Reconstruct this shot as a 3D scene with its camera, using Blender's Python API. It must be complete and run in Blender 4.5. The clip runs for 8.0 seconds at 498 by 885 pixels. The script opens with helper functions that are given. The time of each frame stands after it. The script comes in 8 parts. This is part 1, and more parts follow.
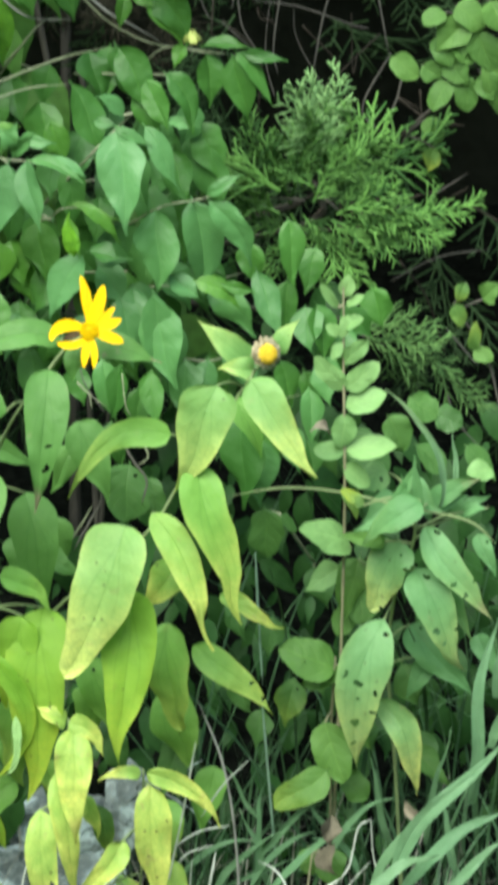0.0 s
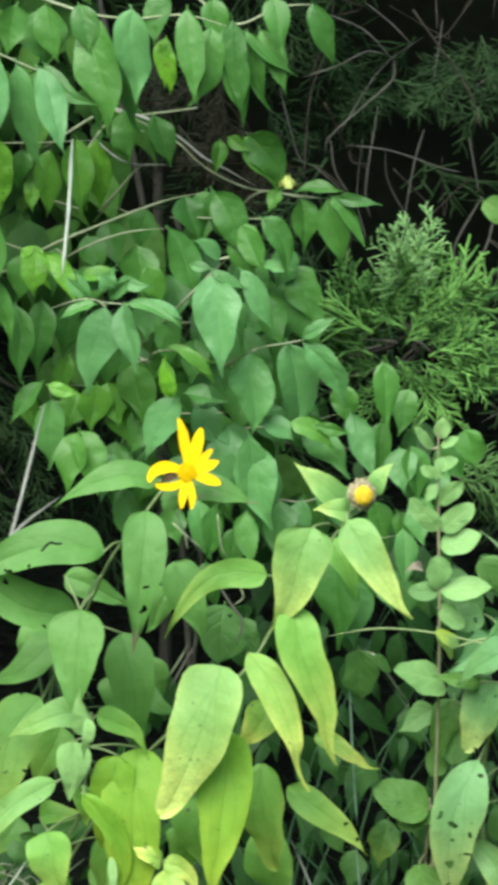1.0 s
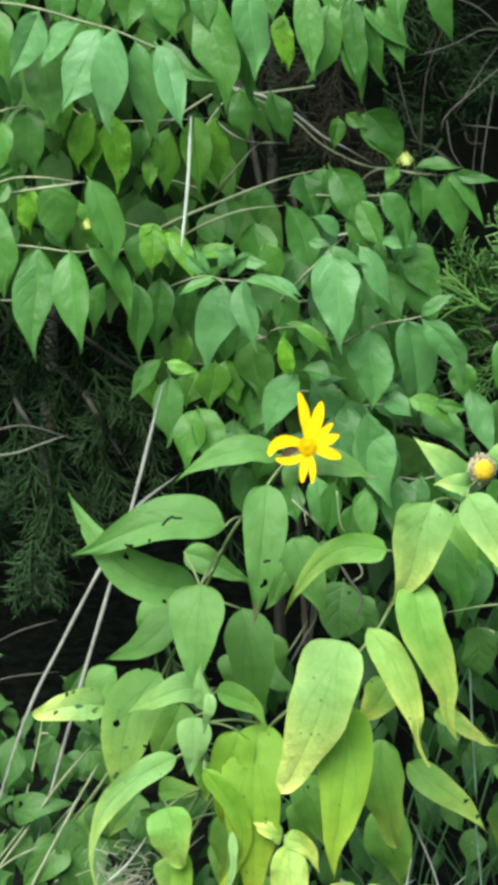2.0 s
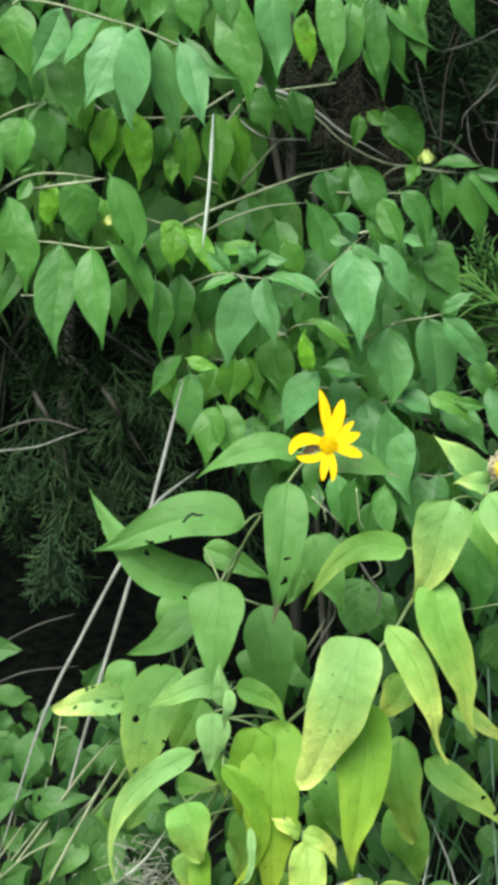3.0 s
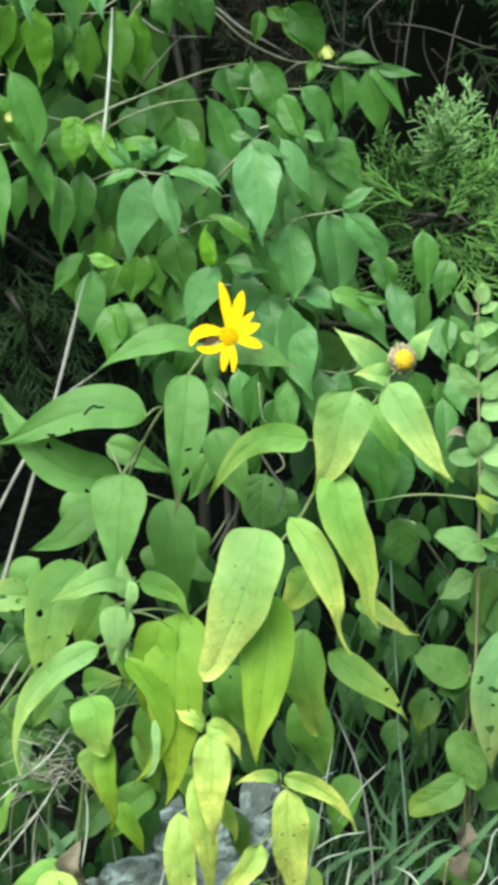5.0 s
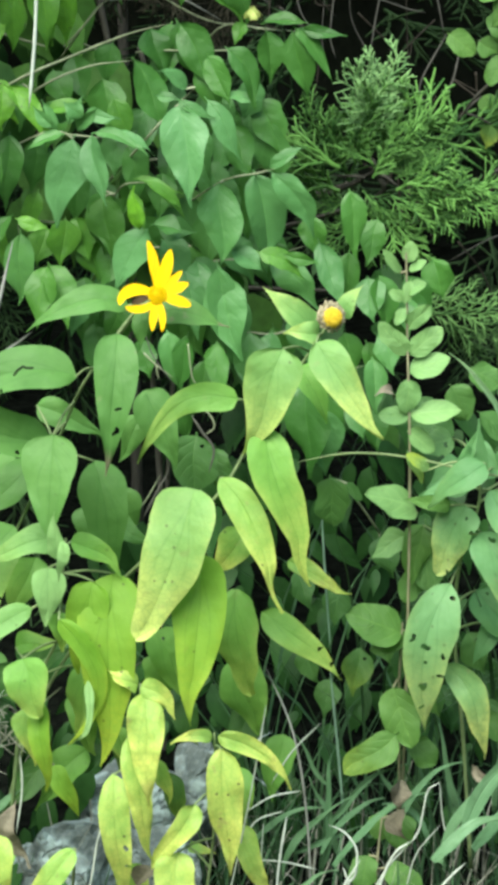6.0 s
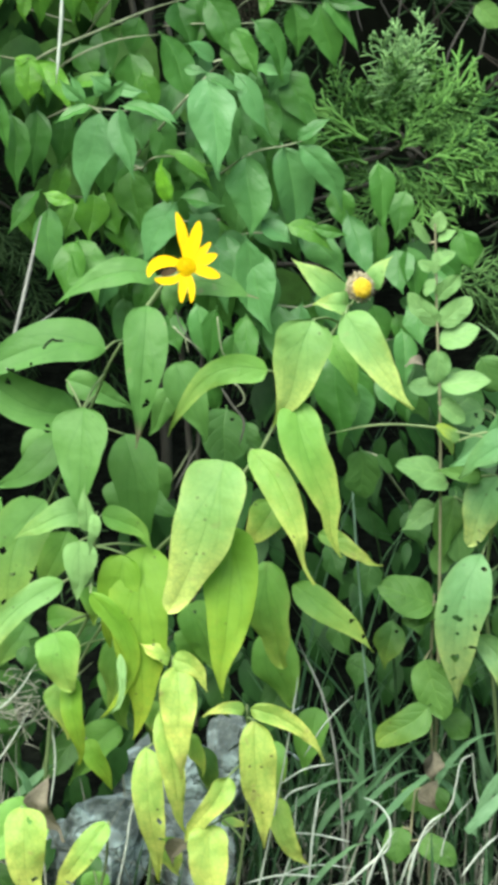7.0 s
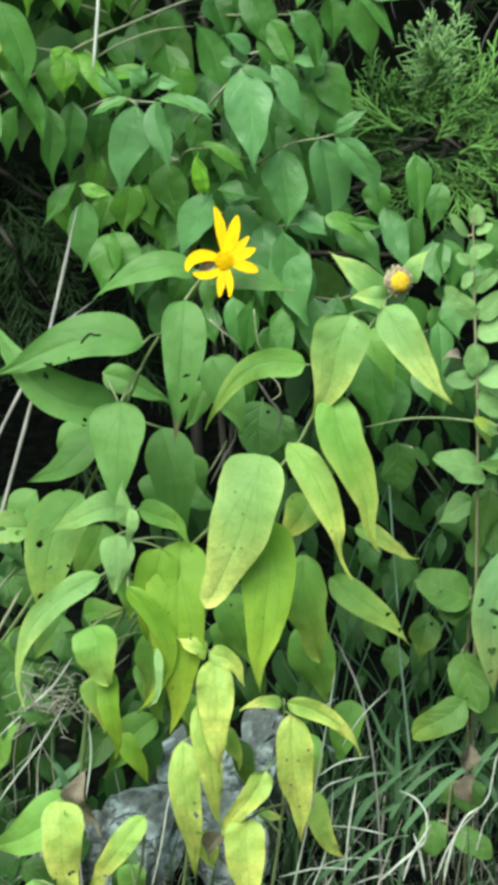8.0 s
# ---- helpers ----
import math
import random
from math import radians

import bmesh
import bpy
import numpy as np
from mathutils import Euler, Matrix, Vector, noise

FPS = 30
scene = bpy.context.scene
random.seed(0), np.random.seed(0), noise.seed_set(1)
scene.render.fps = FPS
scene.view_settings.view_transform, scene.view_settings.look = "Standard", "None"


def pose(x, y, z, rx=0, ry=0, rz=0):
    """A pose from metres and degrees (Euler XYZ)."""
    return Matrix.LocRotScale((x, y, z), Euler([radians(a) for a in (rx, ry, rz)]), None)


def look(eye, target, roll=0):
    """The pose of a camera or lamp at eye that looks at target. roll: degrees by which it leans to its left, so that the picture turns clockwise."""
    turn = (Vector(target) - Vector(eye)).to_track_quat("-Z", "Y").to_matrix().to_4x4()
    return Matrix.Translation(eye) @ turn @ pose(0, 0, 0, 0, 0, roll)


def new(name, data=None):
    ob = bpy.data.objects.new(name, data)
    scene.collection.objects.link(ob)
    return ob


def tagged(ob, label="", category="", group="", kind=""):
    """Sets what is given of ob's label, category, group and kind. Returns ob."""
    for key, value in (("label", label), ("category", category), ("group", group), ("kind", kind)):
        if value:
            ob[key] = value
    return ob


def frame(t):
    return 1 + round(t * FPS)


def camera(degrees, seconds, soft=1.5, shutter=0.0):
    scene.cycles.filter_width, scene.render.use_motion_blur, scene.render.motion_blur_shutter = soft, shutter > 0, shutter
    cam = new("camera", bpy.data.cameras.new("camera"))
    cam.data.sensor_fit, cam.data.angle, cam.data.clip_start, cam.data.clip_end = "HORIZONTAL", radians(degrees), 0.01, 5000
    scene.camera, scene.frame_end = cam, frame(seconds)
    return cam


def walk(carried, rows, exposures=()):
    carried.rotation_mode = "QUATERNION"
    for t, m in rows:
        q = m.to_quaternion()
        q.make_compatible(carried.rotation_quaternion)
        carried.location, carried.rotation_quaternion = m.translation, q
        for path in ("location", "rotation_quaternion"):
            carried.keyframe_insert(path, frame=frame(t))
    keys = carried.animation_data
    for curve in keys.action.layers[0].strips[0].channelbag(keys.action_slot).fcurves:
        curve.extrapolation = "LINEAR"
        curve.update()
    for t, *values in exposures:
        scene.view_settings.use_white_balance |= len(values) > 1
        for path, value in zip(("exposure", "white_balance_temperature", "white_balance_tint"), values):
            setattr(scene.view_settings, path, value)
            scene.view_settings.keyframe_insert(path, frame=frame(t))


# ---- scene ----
cam = camera(10.0, 8.0, soft=4.9, shutter=0.4)
PATH = [
    (0, (0.119, 0.326, 1.509), (0.151, 2.225, 0.88), 1.0),
    (0.3, (0.115, 0.322, 1.509), (0.146, 2.238, 0.923), 0.9),
    (0.5, (0.112, 0.32, 1.509), (0.135, 2.237, 0.938), 0.8),
    (1, (0.104, 0.313, 1.518), (0.081, 2.239, 0.979), 0.6),
    (1.5, (0.102, 0.307, 1.498), (0.027, 2.232, 0.961), 0.1),
    (2, (0.091, 0.307, 1.497), (-0.004, 2.231, 0.96), -0.1),
    (2.2, (0.089, 0.306, 1.499), (-0.003, 2.232, 0.967), -0.1),
    (3.3, (0.072, 0.298, 1.519), (-0.031, 2.216, 0.962), 0.2),
    (3.5, (0.053, 0.293, 1.53), (-0.029, 2.211, 0.968), 0.4),
    (4, (0.084, 0.289, 1.528), (-0.018, 2.208, 0.974), 0.2),
    (4.3, (0.094, 0.293, 1.507), (0.003, 2.212, 0.952), 0.3),
    (4.5, (0.1, 0.296, 1.493), (0.037, 2.199, 0.879), 0.3),
    (5, (0.099, 0.288, 1.473), (0.053, 2.199, 0.887), 0.2),
    (5.2, (0.107, 0.287, 1.477), (0.079, 2.195, 0.877), 0.2),
    (6.3, (0.1, 0.276, 1.439), (0.106, 2.186, 0.85), -0.2),
    (6.5, (0.099, 0.274, 1.432), (0.109, 2.186, 0.847), -0.3),
    (7, (0.101, 0.277, 1.44), (0.081, 2.184, 0.838), -0.7),
    (7.5, (0.102, 0.28, 1.447), (0.065, 2.188, 0.848), -0.9),
    (8, (0.084, 0.286, 1.453), (0.053, 2.188, 0.834), -0.8),
]
walk(cam, [(t, look(eye, aim, roll)) for t, eye, aim, roll in PATH],
     [(0, 1.85), (1.5, 1.86), (2.0, 1.81), (3.5, 1.79), (4.0, 1.79), (4.5, 1.87), (5, 1.86), (6.5, 1.88), (7.5, 1.87), (8, 1.68)])

# ---- light ----
world = bpy.data.worlds.new("sky")
scene.world = world
world.use_nodes = True
sky = world.node_tree.nodes.new("ShaderNodeTexSky")
sky.sky_type = "NISHITA"
sky.sun_disc = False
sky.sun_elevation = radians(54)
sky.sun_rotation = radians(215)
sky.air_density, sky.dust_density = 1.0, 2.5
back = world.node_tree.nodes["Background"]
back.inputs["Strength"].default_value = 0.12
world.node_tree.links.new(sky.outputs["Color"], back.inputs["Color"])
sun = new("sun", bpy.data.lights.new("sun", "SUN"))
sun.data.energy, sun.data.angle, sun.data.color = 2.3, radians(50), (1.0, 0.975, 0.93)
sun.matrix_world = look((-0.45, -1.35, 1.95), (0, 0, 0))


# ---- materials ----
def material(name, rough=0.6, spec=0.3):
    m = bpy.data.materials.new(name)
    m.use_nodes = True
    p = m.node_tree.nodes["Principled BSDF"]
    p.inputs["Roughness"].default_value = rough
    p.inputs["Specular IOR Level"].default_value = spec
    return m, m.node_tree.nodes, m.node_tree.links, p


class Net:
    """Short hands for wiring a node tree."""

    def __init__(self, tree):
        self.nodes, self.links = tree.nodes, tree.links

    def put(self, socket, value):
        if isinstance(value, bpy.types.NodeSocket):
            self.links.new(value, socket)
        else:
            socket.default_value = value

    def math(self, op, a, b=0.0, c=0.0, clamp=False):
        k = self.nodes.new("ShaderNodeMath")
        k.operation, k.use_clamp = op, clamp
        for s, val in zip(k.inputs, (a, b, c)):
            self.put(s, val)
        return k.outputs[0]

    def step(self, a, lo, hi, to_lo=0.0, to_hi=1.0):
        k = self.nodes.new("ShaderNodeMapRange")
        k.interpolation_type = "SMOOTHSTEP"
        for s, val in zip(k.inputs, (a, lo, hi, to_lo, to_hi)):
            self.put(s, val)
        return k.outputs[0]

    def mix(self, fac, a, b, mode="MIX"):
        k = self.nodes.new("ShaderNodeMix")
        k.data_type, k.blend_type = "RGBA", mode
        self.put(k.inputs[0], fac)
        for s, val in ((k.inputs[6], a), (k.inputs[7], b)):
            self.put(s, (*val, 1) if isinstance(val, tuple) else val)
        return k.outputs[2]

    def noise(self, where, scale, detail=3.0, w=None):
        k = self.nodes.new("ShaderNodeTexNoise")
        k.noise_dimensions = "4D" if w is not None else "3D"
        self.put(k.inputs["Vector"], where)
        k.inputs["Scale"].default_value, k.inputs["Detail"].default_value = scale, detail
        if w is not None:
            self.put(k.inputs["W"], w)
        return k.outputs[0]

    def bump(self, height, strength, distance=0.002):
        k = self.nodes.new("ShaderNodeBump")
        k.inputs["Strength"].default_value, k.inputs["Distance"].default_value = strength, distance
        self.put(k.inputs["Height"], height)
        return k.outputs[0]


def leaf_material(name, dark, light, yellow, brown=(0.16, 0.09, 0.04), veins=8.0, through_light=0.3, rough=0.5, pitted=False, sky_sheen=None, ribbed=0.4, nerves=False, spec=0.3, even=False):
    m, nodes, links, p = material(name, rough, spec)
    g = Net(m.node_tree)
    info, tex = nodes.new("ShaderNodeObjectInfo"), nodes.new("ShaderNodeTexCoord")
    own, at = nodes.new("ShaderNodeSeparateColor"), nodes.new("ShaderNodeSeparateXYZ")
    links.new(info.outputs["Color"], own.inputs[0])
    links.new(tex.outputs["UV"], at.inputs[0])
    aged_or_backlit, burnt, eaten_or_sheen = own.outputs[0], own.outputs[1], own.outputs[2]
    rnd = info.outputs["Random"]
    seed = g.math("MULTIPLY", rnd, 37.0)
    off = g.math("MULTIPLY", g.math("ABSOLUTE", g.math("SUBTRACT", at.outputs[0], 0.5)), 2.0)
    along = at.outputs[1]
    broad = g.noise(tex.outputs["Object"], 22.0, 3.0, seed)
    fine = g.noise(tex.outputs["Object"], 160.0, 4.0, seed)
    base = g.mix(g.math("ADD", g.math("MULTIPLY", rnd, 0.65), g.math("MULTIPLY", broad, 0.35)), dark, light)
    base = g.mix(g.step(fine, 0.35, 0.75, 0.0, 0.35), base, g.mix(1.0, base, (0.72, 0.78, 0.7), "MULTIPLY"))
    # age: from the tip and the edges inwards, blotched; even: painted lime of light through inner leaves
    reach = g.math("ADD", g.math("MULTIPLY", along, 1.25), g.math("MULTIPLY", g.math("MULTIPLY", g.math("POWER", off, 3.0), broad), 0.6))
    reach = g.math("ADD", reach, g.math("MULTIPLY", broad, 0.55))
    old = g.math("MULTIPLY", aged_or_backlit, g.step(reach, 0.55, 1.6, 0.0, 1.75))
    old = g.math("MULTIPLY", aged_or_backlit, 1.1, clamp=True) if even else g.math("ADD", old, g.math("MULTIPLY", g.math("POWER", aged_or_backlit, 3.0), 0.8), clamp=True)
    patchy = g.noise(tex.outputs["Object"], 120.0, 3.0, g.math("ADD", seed, 9.0))
    old = g.math("MULTIPLY", old, g.step(patchy, 0.3, 0.62, 0.66, 1.0))
    net = nodes.new("ShaderNodeTexVoronoi")
    net.voronoi_dimensions, net.feature = "2D", "DISTANCE_TO_EDGE"
    net.inputs["Scale"].default_value = 190.0
    links.new(tex.outputs["Object"], net.inputs["Vector"])
    netted = g.step(net.outputs["Distance"], 0.0, 0.16, 1.0, 0.0)
    old = g.math("MULTIPLY", old, g.math("SUBTRACT", 1.0, g.math("MULTIPLY", netted, 0.28)))
    base = g.mix(old, base, yellow)
    # veins
    mid = g.step(off, 0.0, 0.075, 1.0, 0.0)
    ribs = g.math("PINGPONG", g.math("ADD", g.math("SUBTRACT", g.math("MULTIPLY", along, veins), g.math("MULTIPLY", g.math("POWER", off, 1.35), 1.8)), g.math("MULTIPLY", broad, 1.1)), 0.5)
    side = g.math("MULTIPLY", g.step(ribs, 0.0, 0.2, 1.0, 0.0), g.step(off, 0.75, 1.0, 1.0, 0.0))
    vein = g.math("MAXIMUM", mid, g.math("MULTIPLY", side, ribbed))
    if nerves:
        # two strong nerves that leave the midrib near the base and run to the tip
        path = g.math("MULTIPLY", g.step(along, 0.02, 0.5, 0.0, 0.52), 1.0)
        nerve = g.math("MULTIPLY", g.step(g.math("ABSOLUTE", g.math("SUBTRACT", off, path)), 0.0, 0.06, 1.0, 0.0), g.step(along, 0.55, 0.85, 1.0, 0.0))
        vein = g.math("MAXIMUM", vein, nerve)
        base = g.mix(g.math("MULTIPLY", vein, 0.31), base, g.mix(1.0, base, (0.55, 0.66, 0.6), "MULTIPLY"))
    else:
        base = g.mix(g.math("MULTIPLY", vein, 0.3), base, g.mix(1.0, base, (1.9, 1.6, 1.7), "MULTIPLY"))
    # withered tip and brown specks
    wither = g.math("ADD", g.math("MULTIPLY", along, 1.0), g.math("MULTIPLY", g.math("SUBTRACT", broad, 0.5), 0.9))
    wither = g.math("MULTIPLY", g.step(wither, 0.78, 0.95), burnt)
    speck = g.math("MULTIPLY", g.step(g.noise(tex.outputs["Object"], 95.0, 2.0, seed), 0.64, 0.72), g.math("ADD", g.math("MULTIPLY", burnt, 0.35), g.math("MULTIPLY", aged_or_backlit, 0.35), clamp=True))
    base = g.mix(g.math("MAXIMUM", wither, speck), base, brown)
    dots = nodes.new("ShaderNodeTexVoronoi")
    dots.voronoi_dimensions = "2D"
    dots.inputs["Scale"].default_value = 70.0
    links.new(tex.outputs["Object"], dots.inputs["Vector"])
    pale = g.step(g.noise(tex.outputs["Object"], 45.0, 3.0, g.math("ADD", seed, 5.0)), 0.55, 0.75, 0.0, 0.35)
    base = g.mix(pale, base, g.mix(1.0, base, (1.5, 1.3, 1.5), "MULTIPLY"))
    base = g.mix(g.math("MULTIPLY", g.math("MULTIPLY", g.math("LESS_THAN", dots.outputs["Distance"], 0.075), g.math("LESS_THAN", g.noise(tex.outputs["Object"], 55.0, 1.0, seed), 0.39)), g.math("MULTIPLY", g.math("ADD", aged_or_backlit, 0.25, clamp=True), 0.8)), base, (0.05, 0.04, 0.02))
    links.new(base, p.inputs["Base Color"])
    quilt = g.noise(tex.outputs["Object"], 75.0, 2.0, seed)
    height = g.math("ADD", g.math("MULTIPLY", quilt, 0.9), g.math("MULTIPLY", g.math("MAXIMUM", g.math("MULTIPLY", mid, 0.5), g.math("MULTIPLY", side, ribbed)), -0.42))
    height = g.math("ADD", height, g.math("MULTIPLY", fine, 0.5))
    normal = g.bump(height, 0.8, 0.0019)
    links.new(normal, p.inputs["Normal"])
    thin = nodes.new("ShaderNodeBsdfTranslucent")
    links.new(g.mix(1.0, base, (1.08, 1.15, 0.6), "MULTIPLY"), thin.inputs["Color"])
    body = nodes.new("ShaderNodeMixShader")
    body.inputs[0].default_value = through_light
    links.new(p.outputs[0], body.inputs[1])
    links.new(thin.outputs[0], body.inputs[2])
    last = body
    # pale bluish tint painted on leaves that face the sky, by the third channel
    if sky_sheen:
        tint = g.mix(g.math("MULTIPLY", eaten_or_sheen, 0.8), base, sky_sheen)
        links.new(tint, p.inputs["Base Color"])
    if pitted:
        spots = nodes.new("ShaderNodeTexVoronoi")
        spots.voronoi_dimensions = "2D"
        spots.inputs["Scale"].default_value = 85.0
        stray = nodes.new("ShaderNodeTexNoise")
        stray.inputs["Scale"].default_value = 120.0
        links.new(tex.outputs["Object"], stray.inputs["Vector"])
        shift = nodes.new("ShaderNodeVectorMath")
        shift.operation = "MULTIPLY_ADD"
        shift.inputs[1].default_value = (0.012, 0.012, 0.012)
        links.new(stray.outputs["Color"], shift.inputs[0])
        links.new(tex.outputs["Object"], shift.inputs[2])
        links.new(shift.outputs[0], spots.inputs["Vector"])
        cell = nodes.new("ShaderNodeSeparateColor")
        links.new(spots.outputs["Color"], cell.inputs[0])
        bite = g.math("MULTIPLY", g.math("LESS_THAN", spots.outputs["Distance"], 0.19), g.math("LESS_THAN", cell.outputs[0], g.math("MULTIPLY", eaten_or_sheen, 0.62)))
        clear, last = nodes.new("ShaderNodeBsdfTransparent"), nodes.new("ShaderNodeMixShader")
        links.new(bite, last.inputs[0])
        links.new(body.outputs[0], last.inputs[1])
        links.new(clear.outputs[0], last.inputs[2])
    links.new(last.outputs[0], nodes["Material Output"].inputs[0])
    return m


def plain(name, dark, light, scale=40.0, rough=0.75, bump=0.5, thin=0.0, stretch=(1, 1, 1), distance=0.003, spec=0.2):
    """Bark, stone, straw, soil: two colours broken up at two scales, with relief."""
    m, nodes, links, p = material(name, rough, spec)
    g = Net(m.node_tree)
    tex, info, geo = nodes.new("ShaderNodeTexCoord"), nodes.new("ShaderNodeObjectInfo"), nodes.new("ShaderNodeNewGeometry")
    put = nodes.new("ShaderNodeMapping")
    put.inputs["Scale"].default_value = stretch
    links.new(tex.outputs["Object"], put.inputs["Vector"])
    seed = g.math("MULTIPLY", g.math("ADD", info.outputs["Random"], geo.outputs["Random Per Island"]), 23.0)
    a, b = g.noise(put.outputs[0], scale, 5.0, seed), g.noise(put.outputs[0], scale * 7, 4.0, seed)
    tone = g.math("ADD", g.math("MULTIPLY", a, 0.75), g.math("ADD", g.math("MULTIPLY", geo.outputs["Random Per Island"], 0.3), g.math("MULTIPLY", info.outputs["Random"], 0.2)))
    base = g.mix(g.step(tone, 0.3, 0.85), dark, light)
    base = g.mix(g.step(b, 0.4, 0.75, 0.0, 0.5), base, g.mix(1.0, base, (0.55, 0.55, 0.55), "MULTIPLY"))
    links.new(base, p.inputs["Base Color"])
    links.new(g.bump(g.math("ADD", a, g.math("MULTIPLY", b, 0.5)), bump, distance), p.inputs["Normal"])
    if thin:
        t, mixed = nodes.new("ShaderNodeBsdfTranslucent"), nodes.new("ShaderNodeMixShader")
        mixed.inputs[0].default_value = thin
        links.new(g.mix(1.0, base, (1.2, 1.1, 0.6), "MULTIPLY"), t.inputs["Color"])
        links.new(p.outputs[0], mixed.inputs[1])
        links.new(t.outputs[0], mixed.inputs[2])
        links.new(mixed.outputs[0], nodes["Material Output"].inputs[0])
    return m


HONEYSUCKLE = leaf_material("honeysuckle_leaf", (0.027, 0.108, 0.017), (0.062, 0.200, 0.031), (0.135, 0.37, 0.022), veins=6.0, through_light=0.3, rough=0.48, sky_sheen=(0.118, 0.318, 0.116), ribbed=0.17, spec=0.36, even=True)
SUNFLOWER = leaf_material("sunflower_leaf", (0.112, 0.300, 0.042), (0.166, 0.380, 0.074), (0.47, 0.56, 0.12), brown=(0.25, 0.20, 0.09), veins=7.0, through_light=0.34, rough=0.56, pitted=True, ribbed=0.16, nerves=True, spec=0.3)
GREYGREEN = leaf_material("dusty_sunflower_leaf", (0.085, 0.240, 0.078), (0.138, 0.325, 0.122), (0.52, 0.61, 0.17), brown=(0.27, 0.22, 0.13), veins=7.0, through_light=0.38, rough=0.56, pitted=True, ribbed=0.16, nerves=True, spec=0.3)
PALELEAF = leaf_material("pale_sunflower_leaf", (0.125, 0.300, 0.072), (0.165, 0.355, 0.102), (0.54, 0.66, 0.17), brown=(0.25, 0.20, 0.09), veins=7.0, through_light=0.36, rough=0.56, pitted=True, ribbed=0.16, nerves=True, spec=0.3)
LIMELEAF = leaf_material("lime_sunflower_leaf", (0.135, 0.325, 0.030), (0.195, 0.405, 0.043), (0.44, 0.52, 0.05), brown=(0.20, 0.14, 0.05), veins=7.0, through_light=0.45, rough=0.56, pitted=True, ribbed=0.16, nerves=True, spec=0.25)
HAIRY = leaf_material("hairy_young_leaf", (0.175, 0.355, 0.115), (0.25, 0.44, 0.165), (0.42, 0.58, 0.2), veins=7.0, through_light=0.3, rough=0.75, ribbed=0.16, nerves=True, spec=0.1)
FRESH = leaf_material("fresh_sunflower_leaf", (0.075, 0.210, 0.044), (0.124, 0.298, 0.069), (0.42, 0.58, 0.12), veins=7.0, through_light=0.40, rough=0.56, pitted=True, ribbed=0.16, nerves=True, spec=0.3, brown=(0.27, 0.21, 0.16))
ROUNDLEAF = leaf_material("round_leaf", (0.118, 0.272, 0.080), (0.20, 0.385, 0.128), (0.36, 0.48, 0.05), veins=5.0, through_light=0.32, rough=0.55, pitted=True)
BRUSHLEAF = leaf_material("brush_leaf", (0.048, 0.138, 0.024), (0.094, 0.220, 0.043), (0.30, 0.40, 0.05), veins=5.0, through_light=0.3, rough=0.6)
# low leaves of vine and herbs: shade under the bush darkens this green
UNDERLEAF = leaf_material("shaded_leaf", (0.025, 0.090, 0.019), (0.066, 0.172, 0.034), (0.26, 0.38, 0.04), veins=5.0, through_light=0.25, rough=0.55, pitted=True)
GRASSLEAF = leaf_material("broad_grass", (0.075, 0.185, 0.085), (0.15, 0.30, 0.145), (0.4, 0.45, 0.15), veins=0.0, through_light=0.25, rough=0.45)
# filler leaves, darker than INNER: the shade between stems is in the colour
FILLER = plain("shaded_filler_leaves", (0.010, 0.042, 0.011), (0.032, 0.105, 0.022), 18.0, 0.5, 0.3, 0.2, spec=0.15)
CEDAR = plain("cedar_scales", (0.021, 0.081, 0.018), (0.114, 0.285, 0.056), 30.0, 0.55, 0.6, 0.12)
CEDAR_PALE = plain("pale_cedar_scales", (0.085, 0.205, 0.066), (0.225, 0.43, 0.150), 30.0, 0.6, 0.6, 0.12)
# three darker copies of the cedar green, with the thicket's shade in their colour
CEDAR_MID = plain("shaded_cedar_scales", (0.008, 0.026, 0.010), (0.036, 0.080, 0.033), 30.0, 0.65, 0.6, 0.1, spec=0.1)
CEDAR_LOW_SHADED = plain("low_shaded_cedar_scales", (0.026, 0.078, 0.022), (0.095, 0.205, 0.058), 30.0, 0.65, 0.6, 0.1, spec=0.1)
CEDAR_DARK = plain("old_shaded_cedar_scales", (0.010, 0.030, 0.011), (0.046, 0.094, 0.036), 30.0, 0.7, 0.6, 0.1, spec=0.05)
BARK = plain("grey_bark", (0.035, 0.037, 0.028), (0.095, 0.098, 0.078), 60.0, 0.85, 0.9, 0, (1, 1, 0.25), spec=0.05)
TWIG = plain("dead_twig", (0.040, 0.044, 0.036), (0.115, 0.12, 0.098), 60.0, 0.85, 0.8, 0, (1, 1, 0.3), spec=0.05)
CEDAR_DEAD = plain("dead_cedar_scales", (0.011, 0.013, 0.008), (0.036, 0.038, 0.024), 30.0, 0.85, 0.6, 0.0, spec=0.05)
DIMTWIG = plain("brown_dead_twig", (0.020, 0.020, 0.014), (0.060, 0.056, 0.042), 60.0, 0.9, 0.8, 0, (1, 1, 0.3), spec=0.05)
INNER = plain("inner_bush_leaves", (0.022, 0.075, 0.017), (0.062, 0.165, 0.026), 18.0, 0.6, 0.3, 0.25, spec=0.1)
STICK = plain("weathered_stick", (0.10, 0.115, 0.093), (0.235, 0.26, 0.22), 60.0, 0.8, 0.7, 0, (1, 1, 0.25), spec=0.1)
GREENWOOD = plain("young_wood", (0.105, 0.145, 0.070), (0.245, 0.295, 0.175), 50.0, 0.7, 0.5, 0, (1, 1, 0.3))
STEM = plain("green_stem", (0.105, 0.185, 0.065), (0.20, 0.285, 0.12), 50.0, 0.6, 0.4, 0.1, (1, 1, 0.3))
